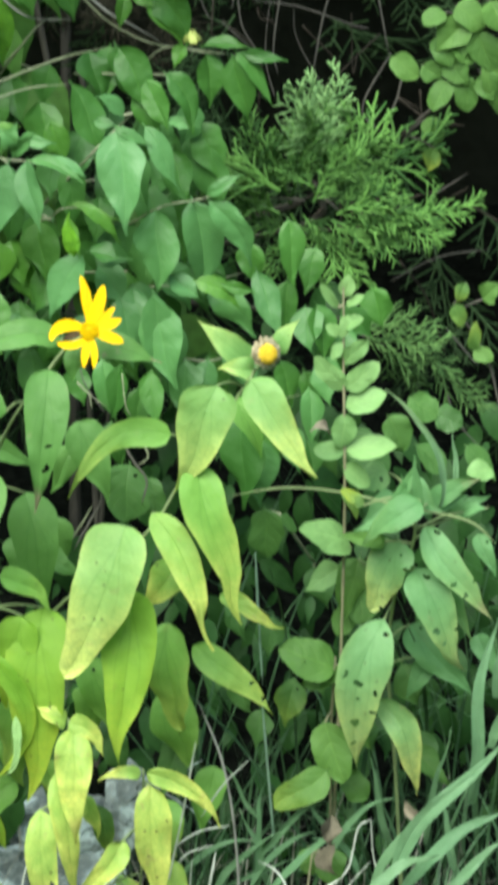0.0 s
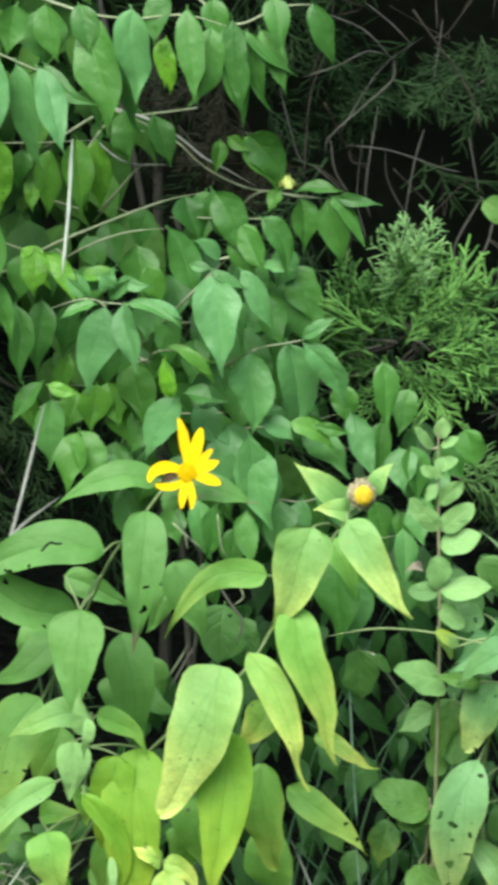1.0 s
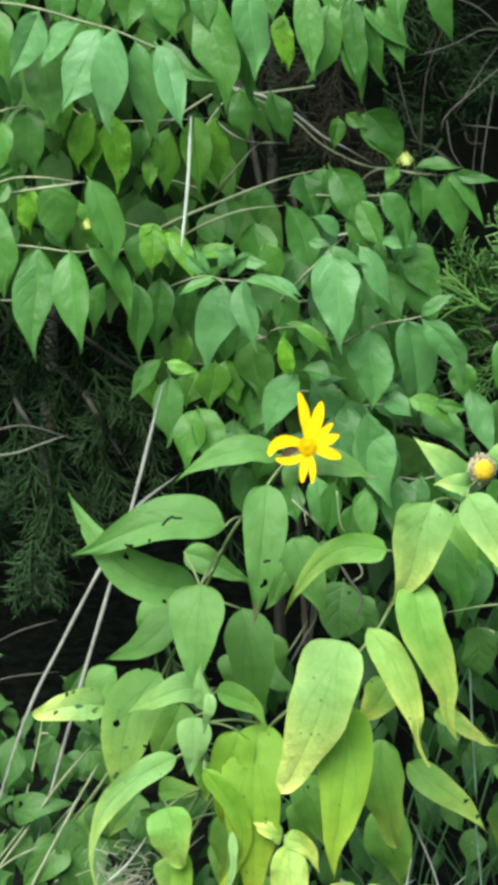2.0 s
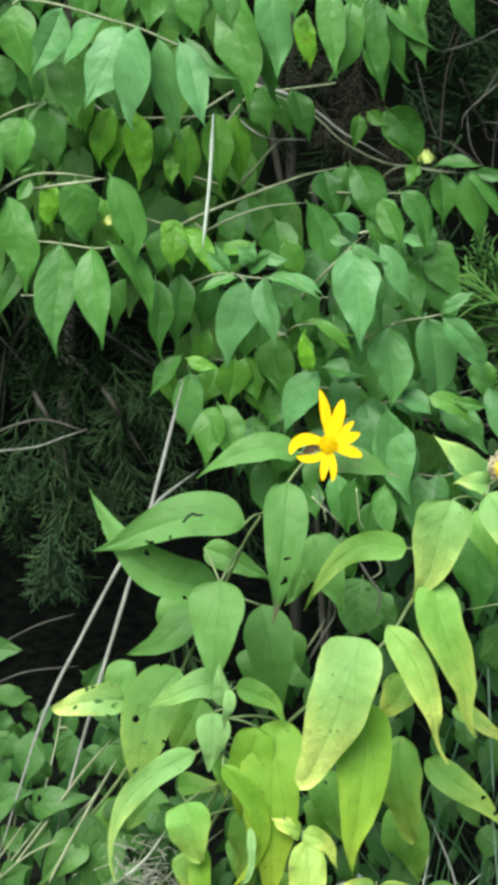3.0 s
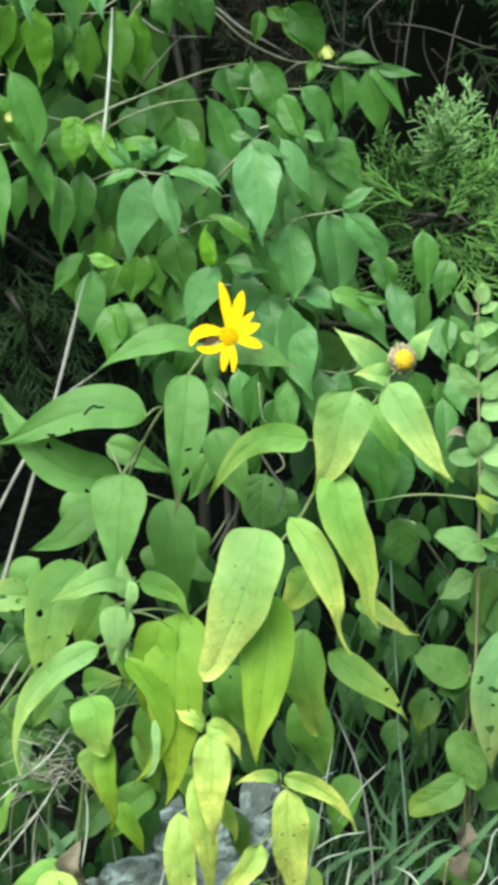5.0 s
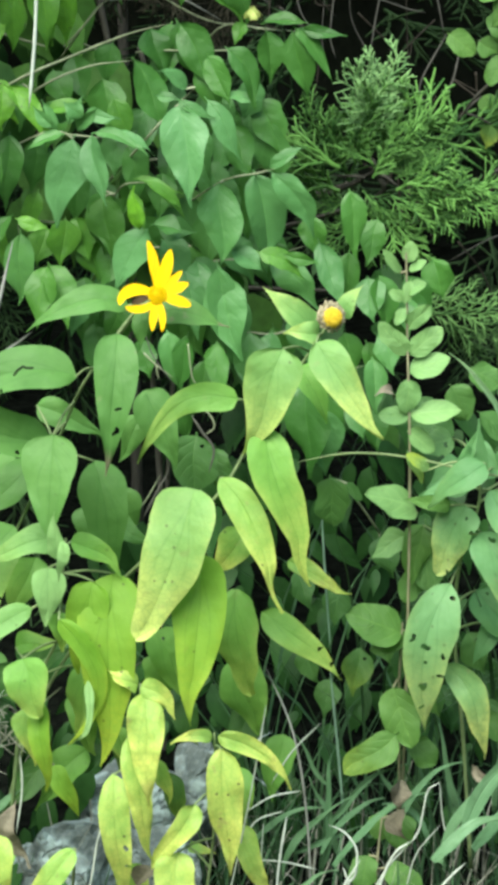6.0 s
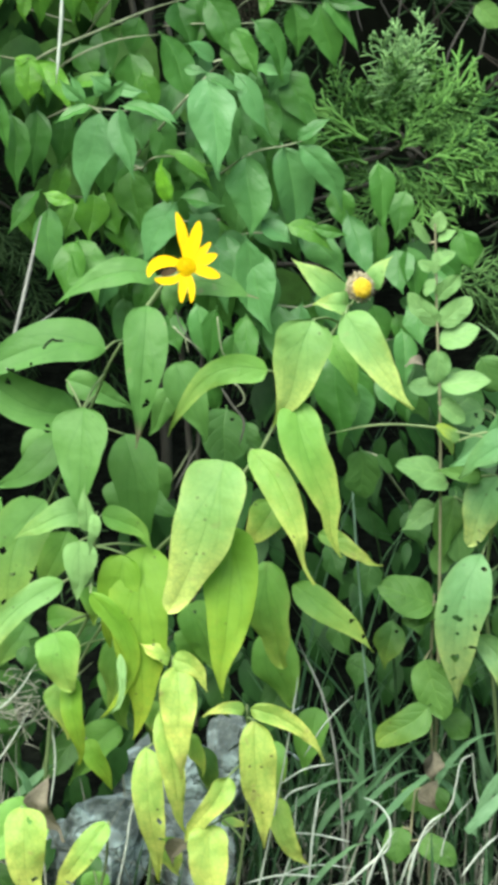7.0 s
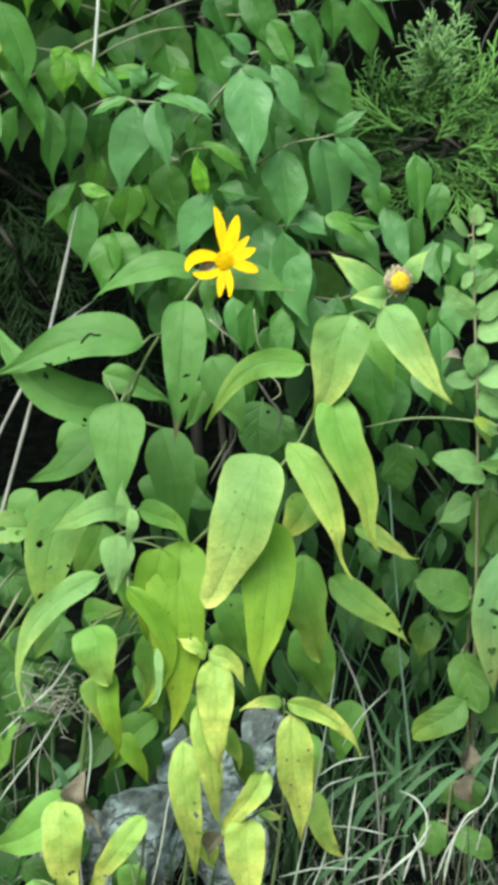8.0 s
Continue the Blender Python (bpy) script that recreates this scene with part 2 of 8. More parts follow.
REDSTEM = plain("russet_stem", (0.13, 0.13, 0.075), (0.22, 0.23, 0.13), 50.0, 0.6, 0.4, 0, (1, 1, 0.3))
TALLGRASS = plain("tall_grass_stalk", (0.10, 0.20, 0.13), (0.19, 0.32, 0.22), 40.0, 0.6, 0.4, 0.1, (1, 1, 0.3))
STRAW = plain("dry_straw", (0.21, 0.265, 0.195), (0.47, 0.56, 0.46), 40.0, 0.7, 0.5, 0.0, (1, 1, 0.3))
GRASS = plain("grass_blade", (0.010, 0.042, 0.017), (0.068, 0.158, 0.066), 25.0, 0.5, 0.3, 0.2)


def stone_material():
    """Weathered limestone: pale, pitted, crossed by dark cracks."""
    m, nodes, links, p = material("limestone", 0.9, 0.15)
    g = Net(m.node_tree)
    tex, crack = nodes.new("ShaderNodeTexCoord"), nodes.new("ShaderNodeTexVoronoi")
    crack.feature = "DISTANCE_TO_EDGE"
    crack.inputs["Scale"].default_value = 26.0
    a, b = g.noise(tex.outputs["Object"], 30.0, 6.0), g.noise(tex.outputs["Object"], 190.0, 4.0)
    shift = nodes.new("ShaderNodeVectorMath")
    shift.operation = "MULTIPLY_ADD"
    links.new(a, shift.inputs[0])
    shift.inputs[1].default_value = (0.35, 0.25, 0.20)
    links.new(tex.outputs["Object"], shift.inputs[2])
    links.new(shift.outputs[0], crack.inputs["Vector"])
    gap = g.math("MULTIPLY", g.step(crack.outputs["Distance"], 0.0, 0.05, 1.0, 0.0), g.step(a, 0.46, 0.56, 0.0, 0.6))
    base = g.mix(g.step(a, 0.42, 0.60), (0.105, 0.140, 0.128), (0.40, 0.54, 0.505))
    base = g.mix(g.step(b, 0.45, 0.7, 0.0, 0.6), base, (0.20, 0.245, 0.215))
    base = g.mix(g.math("MULTIPLY", gap, 0.85), base, (0.035, 0.035, 0.03))
    links.new(base, p.inputs["Base Color"])
    relief = g.math("SUBTRACT", g.math("ADD", g.math("MULTIPLY", a, 0.8), g.math("MULTIPLY", b, 0.3)), g.math("MULTIPLY", gap, 0.8))
    links.new(g.bump(relief, 0.9, 0.006), p.inputs["Normal"])
    return m


STONE = stone_material()


def ground_material():
    """Humus under the thicket with its shade painted in, worn grassy earth in front of the bank."""
    m, nodes, links, p = material("bank_soil", 0.95, 0.02)
    g = Net(m.node_tree)
    tex, at = nodes.new("ShaderNodeTexCoord"), nodes.new("ShaderNodeSeparateXYZ")
    links.new(tex.outputs["Object"], at.inputs[0])
    a, b = g.noise(tex.outputs["Object"], 3.0, 5.0), g.noise(tex.outputs["Object"], 60.0, 5.0)
    # far darker than real soil: the thicket's shade is in these colours
    shaded_humus = g.mix(g.step(b, 0.3, 0.75), (0.0020, 0.0030, 0.0021), (0.0074, 0.0102, 0.0070))
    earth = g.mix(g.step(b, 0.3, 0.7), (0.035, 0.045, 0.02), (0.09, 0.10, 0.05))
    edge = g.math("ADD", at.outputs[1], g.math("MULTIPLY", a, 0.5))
    links.new(g.mix(g.step(edge, 2.2, 2.55), earth, shaded_humus), p.inputs["Base Color"])
    links.new(g.bump(g.math("ADD", a, b), 1.0, 0.01), p.inputs["Normal"])
    return m


GROUND = ground_material()
WITHERED = plain("withered_leaf", (0.055, 0.056, 0.033), (0.155, 0.148, 0.10), 45.0, 0.85, 1.0, 0.0)
PETAL = plain("yellow_ray", (0.58, 0.37, 0.0), (0.71, 0.49, 0.0), 80.0, 0.6, 0.5, 0.2, (1, 0.15, 1), spec=0.1)
BLACKENED = plain("blackened_ray", (0.012, 0.010, 0.006), (0.06, 0.045, 0.02), 150.0, 0.8, 0.8, spec=0.1)
DISC = plain("disc_florets", (0.46, 0.32, 0.0), (0.66, 0.48, 0.0), 90.0, 0.7, 0.6, spec=0.1)
SPENT = plain("spent_florets", (0.48, 0.33, 0.01), (0.74, 0.58, 0.04), 140.0, 0.75, 0.6)
BROKENSTRAW = plain("broken_straw", (0.10, 0.115, 0.08), (0.30, 0.325, 0.25), 60.0, 0.8, 0.6, 0.0, (1, 1, 0.3), spec=0.1)
HUSK = plain("withered_florets", (0.12, 0.11, 0.05), (0.45, 0.43, 0.27), 120.0, 0.85, 0.6, spec=0.1)
BUD = plain("pale_bud", (0.26, 0.38, 0.08), (0.44, 0.54, 0.15), 90.0, 0.6, 0.5, 0.15)
# near-black that stands for deep shade on the backdrop; also colours the leaf trail
SHADE_AND_TRAIL = plain("shade_and_trail_dark", (0.007, 0.010, 0.007), (0.022, 0.028, 0.019), 6.0, 0.95, 0.8, spec=0.02)
BLOCKER_HEDGE = plain("blocker_hedge_foliage", (0.015, 0.035, 0.012), (0.06, 0.12, 0.035), 6.0, 0.8, 1.0, 0.1, distance=0.03, spec=0.05)


# ---- building ----
rng = random.Random(11)


def mesh(name, verts, faces, mat, uvs=None, smooth=True):
    me = bpy.data.meshes.new(name)
    me.from_pydata(verts, [], faces)
    me.materials.append(mat)
    if uvs is not None:
        layer = me.uv_layers.new(name="UVMap")
        for loop in me.loops:
            layer.data[loop.index].uv = uvs[loop.vertex_index]
    if smooth:
        me.polygons.foreach_set("use_smooth", [True] * len(me.polygons))
    me.update()
    return me


def thing(name, place, label, category, group="", kind=""):
    ob = new(name)
    ob.location = place
    ob["origin"] = tuple(place)
    return tagged(ob, label, category, group, kind)


def origin(parent):
    return Vector(parent["origin"])


LANCE, BLUNT, OVATE, ROUND, BLADE = "lance", "blunt", "ovate", "round", "blade"
LEAF_MATERIAL = {}
STALK_MATERIAL = {}


OUTLINE = {
    LANCE: ((0, 0.03), (0.02, 0.19), (0.05, 0.32), (0.10, 0.425), (0.17, 0.487), (0.26, 0.5), (0.40, 0.468), (0.55, 0.392), (0.68, 0.290), (0.80, 0.178), (0.89, 0.092), (0.95, 0.045), (1, 0)),
    BLUNT: ((0, 0.10), (0.02, 0.26), (0.06, 0.40), (0.14, 0.48), (0.26, 0.5), (0.45, 0.455), (0.62, 0.37), (0.77, 0.28), (0.89, 0.20), (0.955, 0.14), (0.985, 0.08), (1, 0)),
    OVATE: ((0, 0), (0.025, 0.12), (0.07, 0.26), (0.14, 0.39), (0.24, 0.475), (0.36, 0.5), (0.48, 0.48), (0.59, 0.41), (0.69, 0.295), (0.77, 0.185), (0.84, 0.105), (0.90, 0.06), (0.955, 0.034), (1, 0.01)),
    ROUND: ((0, 0), (0.025, 0.18), (0.09, 0.36), (0.21, 0.475), (0.42, 0.5), (0.62, 0.475), (0.78, 0.385), (0.9, 0.255), (0.965, 0.13), (1, 0)),
    BLADE: ((0, 0.27), (0.25, 0.5), (0.5, 0.45), (0.8, 0.25), (1, 0)),
}


def half_width(shape, s):
    """Half the breadth of a leaf, as a share of its full breadth, from its base (0) to its tip (1)."""
    for (a, p), (b, q) in zip(OUTLINE[shape], OUTLINE[shape][1:]):
        if s <= b:
            return p + (q - p) * (s - a) / (b - a)
    return 0.0


def leaf_frame(base, tip, roll):
    along = (tip - base).normalized()
    face = Vector((0.0, -0.82, 0.57))
    face = (face - face.dot(along) * along)
    face = face.normalized() if face.length > 0.05 else along.orthogonal().normalized()
    face = Matrix.Rotation(radians(roll), 3, along) @ face
    across = along.cross(face)
    return Matrix((across, along, face)).transposed()


def leaf_shape(shape, length, width, bend, bow, seed, crisp=0.0):
    """Points, faces and UVs of one leaf with its stalk: base at the origin, along y, upper face to +z."""
    r = random.Random(seed)
    long = shape in (LANCE, BLUNT)
    rows = 26 if long else 22
    cols = (-1.0, -0.72, -0.38, -0.09, 0.0, 0.09, 0.38, 0.72, 1.0)
    fold = r.choice((0.10, 0.18, 0.30, 0.42) if long else (0.05, 0.10, 0.16, 0.2) if shape == ROUND else (0.08, 0.18, 0.30, 0.46)) * r.uniform(0.8, 1.1)
    ripple, phase, hook = r.uniform(0.03, 0.09 if long else 0.08), r.uniform(0, 6), r.uniform(-0.3, 0.34)
    skew, twist = r.uniform(-0.1, 0.1), r.uniform(-0.8, 0.8) * (0.4 if shape == ROUND else 1.0)
    sway = r.uniform(-0.03, 0.03)
    droop = r.uniform(0.0, 0.16 if long else 0.5)
    wavy = 0.05 if long else 0.09
    waver, beat = (r.uniform(0.01, wavy), r.uniform(0.01, wavy)), (r.uniform(6, 16), r.uniform(6, 13))
    verts, faces, uvs = [], [], []
    stalk_length = 0 if shape == BLADE or long else r.uniform(0.03, 0.07) * length
    full = [r.uniform(0.78, 1.05) if long else r.uniform(0.88, 1.15) for _ in range(2)]
    arch = bow * (1.15 if long else 1.2)
    for i in range(-2, rows + 1):
        t = max(i, 0) / rows
        s = t * t * (3 - 2 * t) * 0.5 + t * 0.5
        back = stalk_length * max(0, -i) / 2
        halves = [max(half_width(shape, s ** e) * width, 0.0006) for e in full]
        cx, cz = bend * length * 4 * s * (1 - s), arch * length * 2.9 * s ** 0.75 * (1 - s) ** 1.15
        cx += sway * length * math.sin(6.3 * s) + hook * length * max(0.0, s - 0.7) * (1 - s) * 4
        cz -= droop * length * max(0.0, s - 0.72) ** 2
        slope = bend * 4 * (1 - 2 * s)
        a = twist * (s - 0.3)
        for u in cols:
            hw = halves[u > 0]
            edge = waver[u > 0] * math.sin(beat[u > 0] * s + phase) + (0.085 if long else 0.06 if shape == ROUND else 0.12) * noise.noise((seed * 0.7 + (9 if u > 0 else 0), s * 5.0, 3.1))
            w = hw * (1 + (skew if u > 0 else -skew) + edge * abs(u))
            lift = fold * abs(u) * hw * (1 - 0.3 * abs(u)) + ripple * width * abs(u) ** 2 * math.sin(9 * s + phase + 2 * u)
            lift += (0.0018 + crisp * 0.006) * min(1.0, length / 0.09) * abs(u) * noise.noise((u * 1.7 + seed, s * 7.0, 0.5))
            lift += 0.0007 * min(1.0, length / 0.06) * (1 - abs(u)) * noise.noise((u * 4.0 + seed, s * 15.0, 8.5))
            x, z = u * w * math.cos(a) - lift * math.sin(a), lift * math.cos(a) + u * w * math.sin(a)
            verts.append((cx + x, s * length - slope * x * 0.8 - back, cz + z - back * 0.7))
            uvs.append((0.5 + 0.5 * u, s))
    n = len(cols)
    for i in range(rows + 2):
        for j in range(n - 1):
            k = i * n + j
            faces.append((k, k + 1, k + 1 + n, k + n))
    return verts, faces, uvs


def glide(points, per=6):
    """A smooth line through a few points (Catmull-Rom)."""
    p = [Vector(q) for q in points]
    p = [2 * p[0] - p[1]] + p + [2 * p[-1] - p[-2]]
    line = []
    for a, b, c, d in zip(p, p[1:], p[2:], p[3:]):
        for k in range(per):
            t = k / per
            line.append(0.5 * (2 * b + (c - a) * t + (2 * a - 5 * b + 4 * c - d) * t * t + (3 * b - a - 3 * c + d) * t ** 3))
    return line + [p[-2]]


def tube_data(line, r0, r1, sides=7, knots=0.0, seed=0, pointed=""):
    r = random.Random(seed)
    verts, faces = [], []
    n = len(line)
    for i, q in enumerate(line):
        d = (line[min(i + 1, n - 1)] - line[max(i - 1, 0)]).normalized()
        x = d.cross(Vector((0.31, 0.2, 0.93))).normalized()
        y = d.cross(x)
        rad = (r0 + (r1 - r0) * i / (n - 1)) * (1 + knots * r.uniform(-1, 1))
        if pointed == "ends":
            rad *= min(1.0, 0.2 + 5.0 * min(i, n - 1 - i) / (n - 1))
        elif pointed == "tip":
            rad *= min(1.0, 0.15 + 3.0 * (n - 1 - i) / (n - 1))
        verts += [q + rad * (math.cos(2 * math.pi * k / sides) * x + math.sin(2 * math.pi * k / sides) * y) for k in range(sides)]
    for i in range(n - 1):
        for k in range(sides):
            a, b = i * sides + k, i * sides + (k + 1) % sides
            faces.append((a, b, b + sides, a + sides))
    faces += [tuple(range(sides))[::-1], tuple(range((n - 1) * sides, n * sides))]
    return verts, faces


STEMS = {}
REACH = {}


def leaf(parent, shape, base, tip, width, bend, bow, roll, yellow=0.0, brown=0.0, holes_or_sheen=0.0, name="leaf", mat=None):
    """One leaf of a plant, from the place of its base to that of its tip."""
    base, tip = Vector(base), Vector(tip)
    if shape == OVATE:
        tip = tip + 0.05 * (tip - base)
    v, f, uv = leaf_shape(shape, (tip - base).length, width, bend, bow, int(abs(7919 * base.x + 1847 * base.z + 613 * tip.z) * 100) % 9973, max(0.0, yellow - 0.35))
    ob = new(name, mesh(name, v, f, mat or LEAF_MATERIAL[parent.name], uv))
    ob.parent = parent
    ob.matrix_basis = Matrix.Translation(base - origin(parent)) @ leaf_frame(base, tip, roll).to_4x4()
    # third value: bitten holes, but on honeysuckle the painted sky sheen
    ob.color = (yellow, brown, holes_or_sheen, 1.0)
    near = min(STEMS.get(parent.name, ()), key=lambda q: (q - base).length, default=None)
    if near is not None and 0.004 < (near - base).length < REACH.get(parent.name, 0.03):
        gap = (near - base).length
        mid = (near + base) / 2 + Vector((0, 0, 0.06 * gap))
        bar = tube_data([q - base for q in glide([near, mid, base], 4)], 0.0011, 0.0009, 6)
        small = new("petiole", mesh("petiole", *bar, STALK_MATERIAL[parent.name]))
        small.parent = parent
        small.location = base - origin(parent)
    return ob


def stalk(name, parent, points, r0, r1, mat=None):
    """A stem, branch or stick, through its points; without a parent it is a thing of its own."""
    at = origin(parent) if parent else Vector(points[-1])
    line = [q - at for q in glide(points)]
    v, f = tube_data(line, r0, r1, 7, 0.12, len(points) * 7 + int(1000 * r0), "tip" if name == "branch" else "" if parent else "ends")
    ob = new(name, mesh(name, v, f, mat or STALK_MATERIAL[parent.name]))
    if parent:
        ob.parent = parent
        if name != "trunk":
            STEMS.setdefault(parent.name, []).extend(glide(points, 12))
    else:
        ob.location = at
    return ob


# ---- ground ----
def ground_height(x, y):
    t = min(max((y - 0.9) / 1.5, 0.0), 1.0)
    z = 0.29 * t * t * (3 - 2 * t) + 0.10 * min(max((y - 2.6) / 1.5, 0.0), 1.0)
    near = 1.0 / (1.0 + 0.05 * ((x - 0.1) ** 2 + (y - 2.5) ** 2))
    return z + near * (0.018 * noise.noise((x * 5, y * 5, 0.3)) + 0.008 * noise.noise((x * 21, y * 21, 2.3)))


def spread(n, fine, far, mid):
    k = math.asinh(far / fine)
    return [mid + fine * math.sinh(k * (2 * i / n - 1)) for i in range(n + 1)]


xs, ys = spread(110, 0.35, 400, 0.1), spread(110, 0.35, 400, 2.5)
verts = [(x, y, ground_height(x, y)) for y in ys for x in xs]
n = len(xs)
faces = [(j * n + i, j * n + i + 1, (j + 1) * n + i + 1, (j + 1) * n + i) for j in range(len(ys) - 1) for i in range(n - 1)]
tagged(new("ground", mesh("ground", verts, faces, GROUND)), "leaf litter and soil on a bank, painted near-black where shaded", "ground", kind="structure")

# dark sheet added behind the thicket, its colour standing for deep shade
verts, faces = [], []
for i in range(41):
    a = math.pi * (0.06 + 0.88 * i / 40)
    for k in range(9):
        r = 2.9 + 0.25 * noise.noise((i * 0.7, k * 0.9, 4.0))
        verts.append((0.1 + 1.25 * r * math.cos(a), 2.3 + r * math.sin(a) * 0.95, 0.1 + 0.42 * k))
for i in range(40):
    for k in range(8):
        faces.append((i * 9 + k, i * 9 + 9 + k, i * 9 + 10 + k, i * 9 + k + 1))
tagged(new("backdrop", mesh("backdrop", verts, faces, SHADE_AND_TRAIL)), "added dark sheet painted as the deep shade behind the thicket", "woodland", kind="structure")


# unseen hedge shell added behind and beside the camera to cut low sky light
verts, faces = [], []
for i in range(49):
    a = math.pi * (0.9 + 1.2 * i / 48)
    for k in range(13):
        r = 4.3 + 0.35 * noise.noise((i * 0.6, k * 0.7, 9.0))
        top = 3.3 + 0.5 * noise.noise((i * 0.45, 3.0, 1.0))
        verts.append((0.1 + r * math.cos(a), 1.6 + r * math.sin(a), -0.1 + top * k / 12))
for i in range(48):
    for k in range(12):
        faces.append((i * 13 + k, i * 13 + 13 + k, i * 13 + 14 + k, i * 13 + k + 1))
tagged(new("backdrop", mesh("backdrop", verts, faces, BLOCKER_HEDGE)), "unseen dark green hedge added to block light from the front", "hedge", kind="structure")


def scatter_leaves(name, places, mat, size, seed, slim=0.5):
    """Many small folded leaves in one mesh."""
    r = random.Random(seed)
    verts, faces = [], []
    for q in places:
        L = size * r.choice((0.45, 0.7, 1.0, 1.3)) * r.uniform(0.85, 1.15)
        W = L * slim * r.uniform(0.8, 1.2)
        tip = Vector((r.uniform(-0.45, 0.45), r.uniform(-0.6, 0.1), r.uniform(-1.0, -0.35))).normalized() * L
        m = leaf_frame(Vector(), tip, r.uniform(-40, 40))
        k, arch = len(verts), r.uniform(0.05, 0.15) * L
        for t in (0.0, 0.12, 0.3, 0.5, 0.7, 0.86, 1.0):
            hw = half_width(OVATE, t) * W + 0.0004
            for u in (-1, 0, 1):
                verts.append(q + m @ Vector((u * hw, t * L, 4 * arch * t * (1 - t) + 0.2 * hw * abs(u))))
        for i in range(6):
            faces += [(k + 3 * i, k + 3 * i + 1, k + 3 * i + 4, k + 3 * i + 3), (k + 3 * i + 1, k + 3 * i + 2, k + 3 * i + 5, k + 3 * i + 4)]
    return mesh(name, verts, faces, mat)


# canopy added above the view to keep light off the ground behind
r = random.Random(5)
places = []
while len(places) < 10500:
    q = Vector((r.uniform(-2.2, 2.4), r.uniform(2.55, 4.9), r.uniform(0.3, 3.3)))
    side = abs(q.x - 0.1)
    front = 2.64 + 0.2 * noise.noise((q.x * 1.7, q.z * 1.5, 2.0)) + 0.25 * max(0.0, q.z - 1.6)
    crown = 2.9 - 0.30 * side ** 1.6 + 0.5 * noise.noise((q.x * 1.3, q.y * 1.3, 7.0))
    floor_of_leaves = 1.42 - 1.6 * max(0.0, side - 0.62) + 0.12 * noise.noise((q.x * 3, q.y * 3, 5.0))
    if q.y > front and floor_of_leaves < q.z < crown and side < 2.0 + 0.3 * noise.noise((q.y, q.z, 3.0)):
        places.append(q)
tagged(new("thicket_foliage", scatter_leaves("thicket_foliage", places, FILLER, 0.10, 6)), "dense green thicket leaves overhead, unseen, added to shade the bank", "foliage", kind="stuff")


r = random.Random(41)
places = []
for _ in range(800):
    x, y = r.uniform(-0.06, 0.75), r.uniform(2.66, 3.1)
    top = 0.13 + (0.36 if x < 0.26 else 0.22) * max(0.0, min(1.0, (x + 0.02) / 0.12)) + 0.06 * noise.noise((x * 6, 0, 1))
    places.append(Vector((x, y, ground_height(x, y) + 0.02 + top * r.random() ** 1.3)))
for _ in range(320):
    x, y = r.uniform(-0.42, -0.04), r.uniform(2.52, 2.72)
    places.append(Vector((x, y, ground_height(x, y) + 0.01 + (0.30 - 0.5 * abs(x + 0.2)) * r.random() ** 1.2)))
tagged(new("undergrowth", scatter_leaves("undergrowth", places, FILLER, 0.042, 42, 0.42)), "tangled green undergrowth between the stems, coloured dark for shade", "undergrowth", kind="stuff")

# ---- limestone ----
def rock(place, size, seed, label):
    """An angular limestone block: flat broken faces, worn edges."""
    r = random.Random(seed)
    bm = bmesh.new()
    for _ in range(15):
        d = Vector((r.uniform(-1, 1), r.uniform(-1, 1), r.uniform(-1, 1)))
        d /= max(abs(c) for c in d) ** 0.8 * 1.05
        bm.verts.new(d)
    hull = bmesh.ops.convex_hull(bm, input=bm.verts)
    loose = [v for v in bm.verts if not v.link_faces]
    bmesh.ops.delete(bm, geom=loose, context="VERTS")
    bmesh.ops.bevel(bm, geom=bm.edges[:], offset=0.05, segments=1, affect="EDGES")
    bmesh.ops.triangulate(bm, faces=bm.faces[:])
    for _ in range(3):
        bmesh.ops.subdivide_edges(bm, edges=[e for e in bm.edges if e.calc_length() > 0.16], cuts=1)
        bmesh.ops.triangulate(bm, faces=bm.faces[:])
    for q in bm.verts:
        k = 1 + 0.07 * noise.noise(q.co * 2.6 + Vector((seed, 0, 0))) + 0.04 * noise.noise(q.co * 8.0) - 0.10 * max(0.0, 0.12 - abs(noise.noise(q.co * 2.1 + Vector((0, seed, 0))))) * 8
        q.co = Vector((q.co.x * size[0], q.co.y * size[1], q.co.z * size[2])) * k
    me = bpy.data.meshes.new("rock")
    bm.to_mesh(me)
    bm.free()
    me.materials.append(STONE)
    ob = new("rock", me)
    ob.location = place
    ob.rotation_euler = (0.1 * r.uniform(-1, 1), 0.15 * r.uniform(-1, 1), r.uniform(-0.6, 0.6))
    return tagged(ob, label, "rock", "rocks in the bank")


rock((-0.060, 2.59, 0.335), (0.048, 0.05, 0.062), 4, "pale grey weathered limestone rock half buried in the bank")
rock((0.018, 2.60, 0.340), (0.042, 0.045, 0.055), 5, "broken grey limestone rock beside a larger one")
rock((0.058, 2.63, 0.385), (0.034, 0.035, 0.058), 6, "small upright grey limestone rock behind yellow shoots")
rock((-0.01, 2.63, 0.375), (0.055, 0.05, 0.050), 8, "wide grey limestone rock with dark joints")
rock((-0.13, 2.62, 0.31), (0.045, 0.04, 0.04), 9, "low grey limestone rock under the sunflower stems")

# ---- honeysuckle ----
honeysuckle = thing("honeysuckle_bush", (0.0, 2.85, 0.33), "large green bush honeysuckle with arching twigs and drooping pointed leaves", "bush")
LEAF_MATERIAL[honeysuckle.name], STALK_MATERIAL[honeysuckle.name] = HONEYSUCKLE, GREENWOOD
REACH[honeysuckle.name] = 0.012
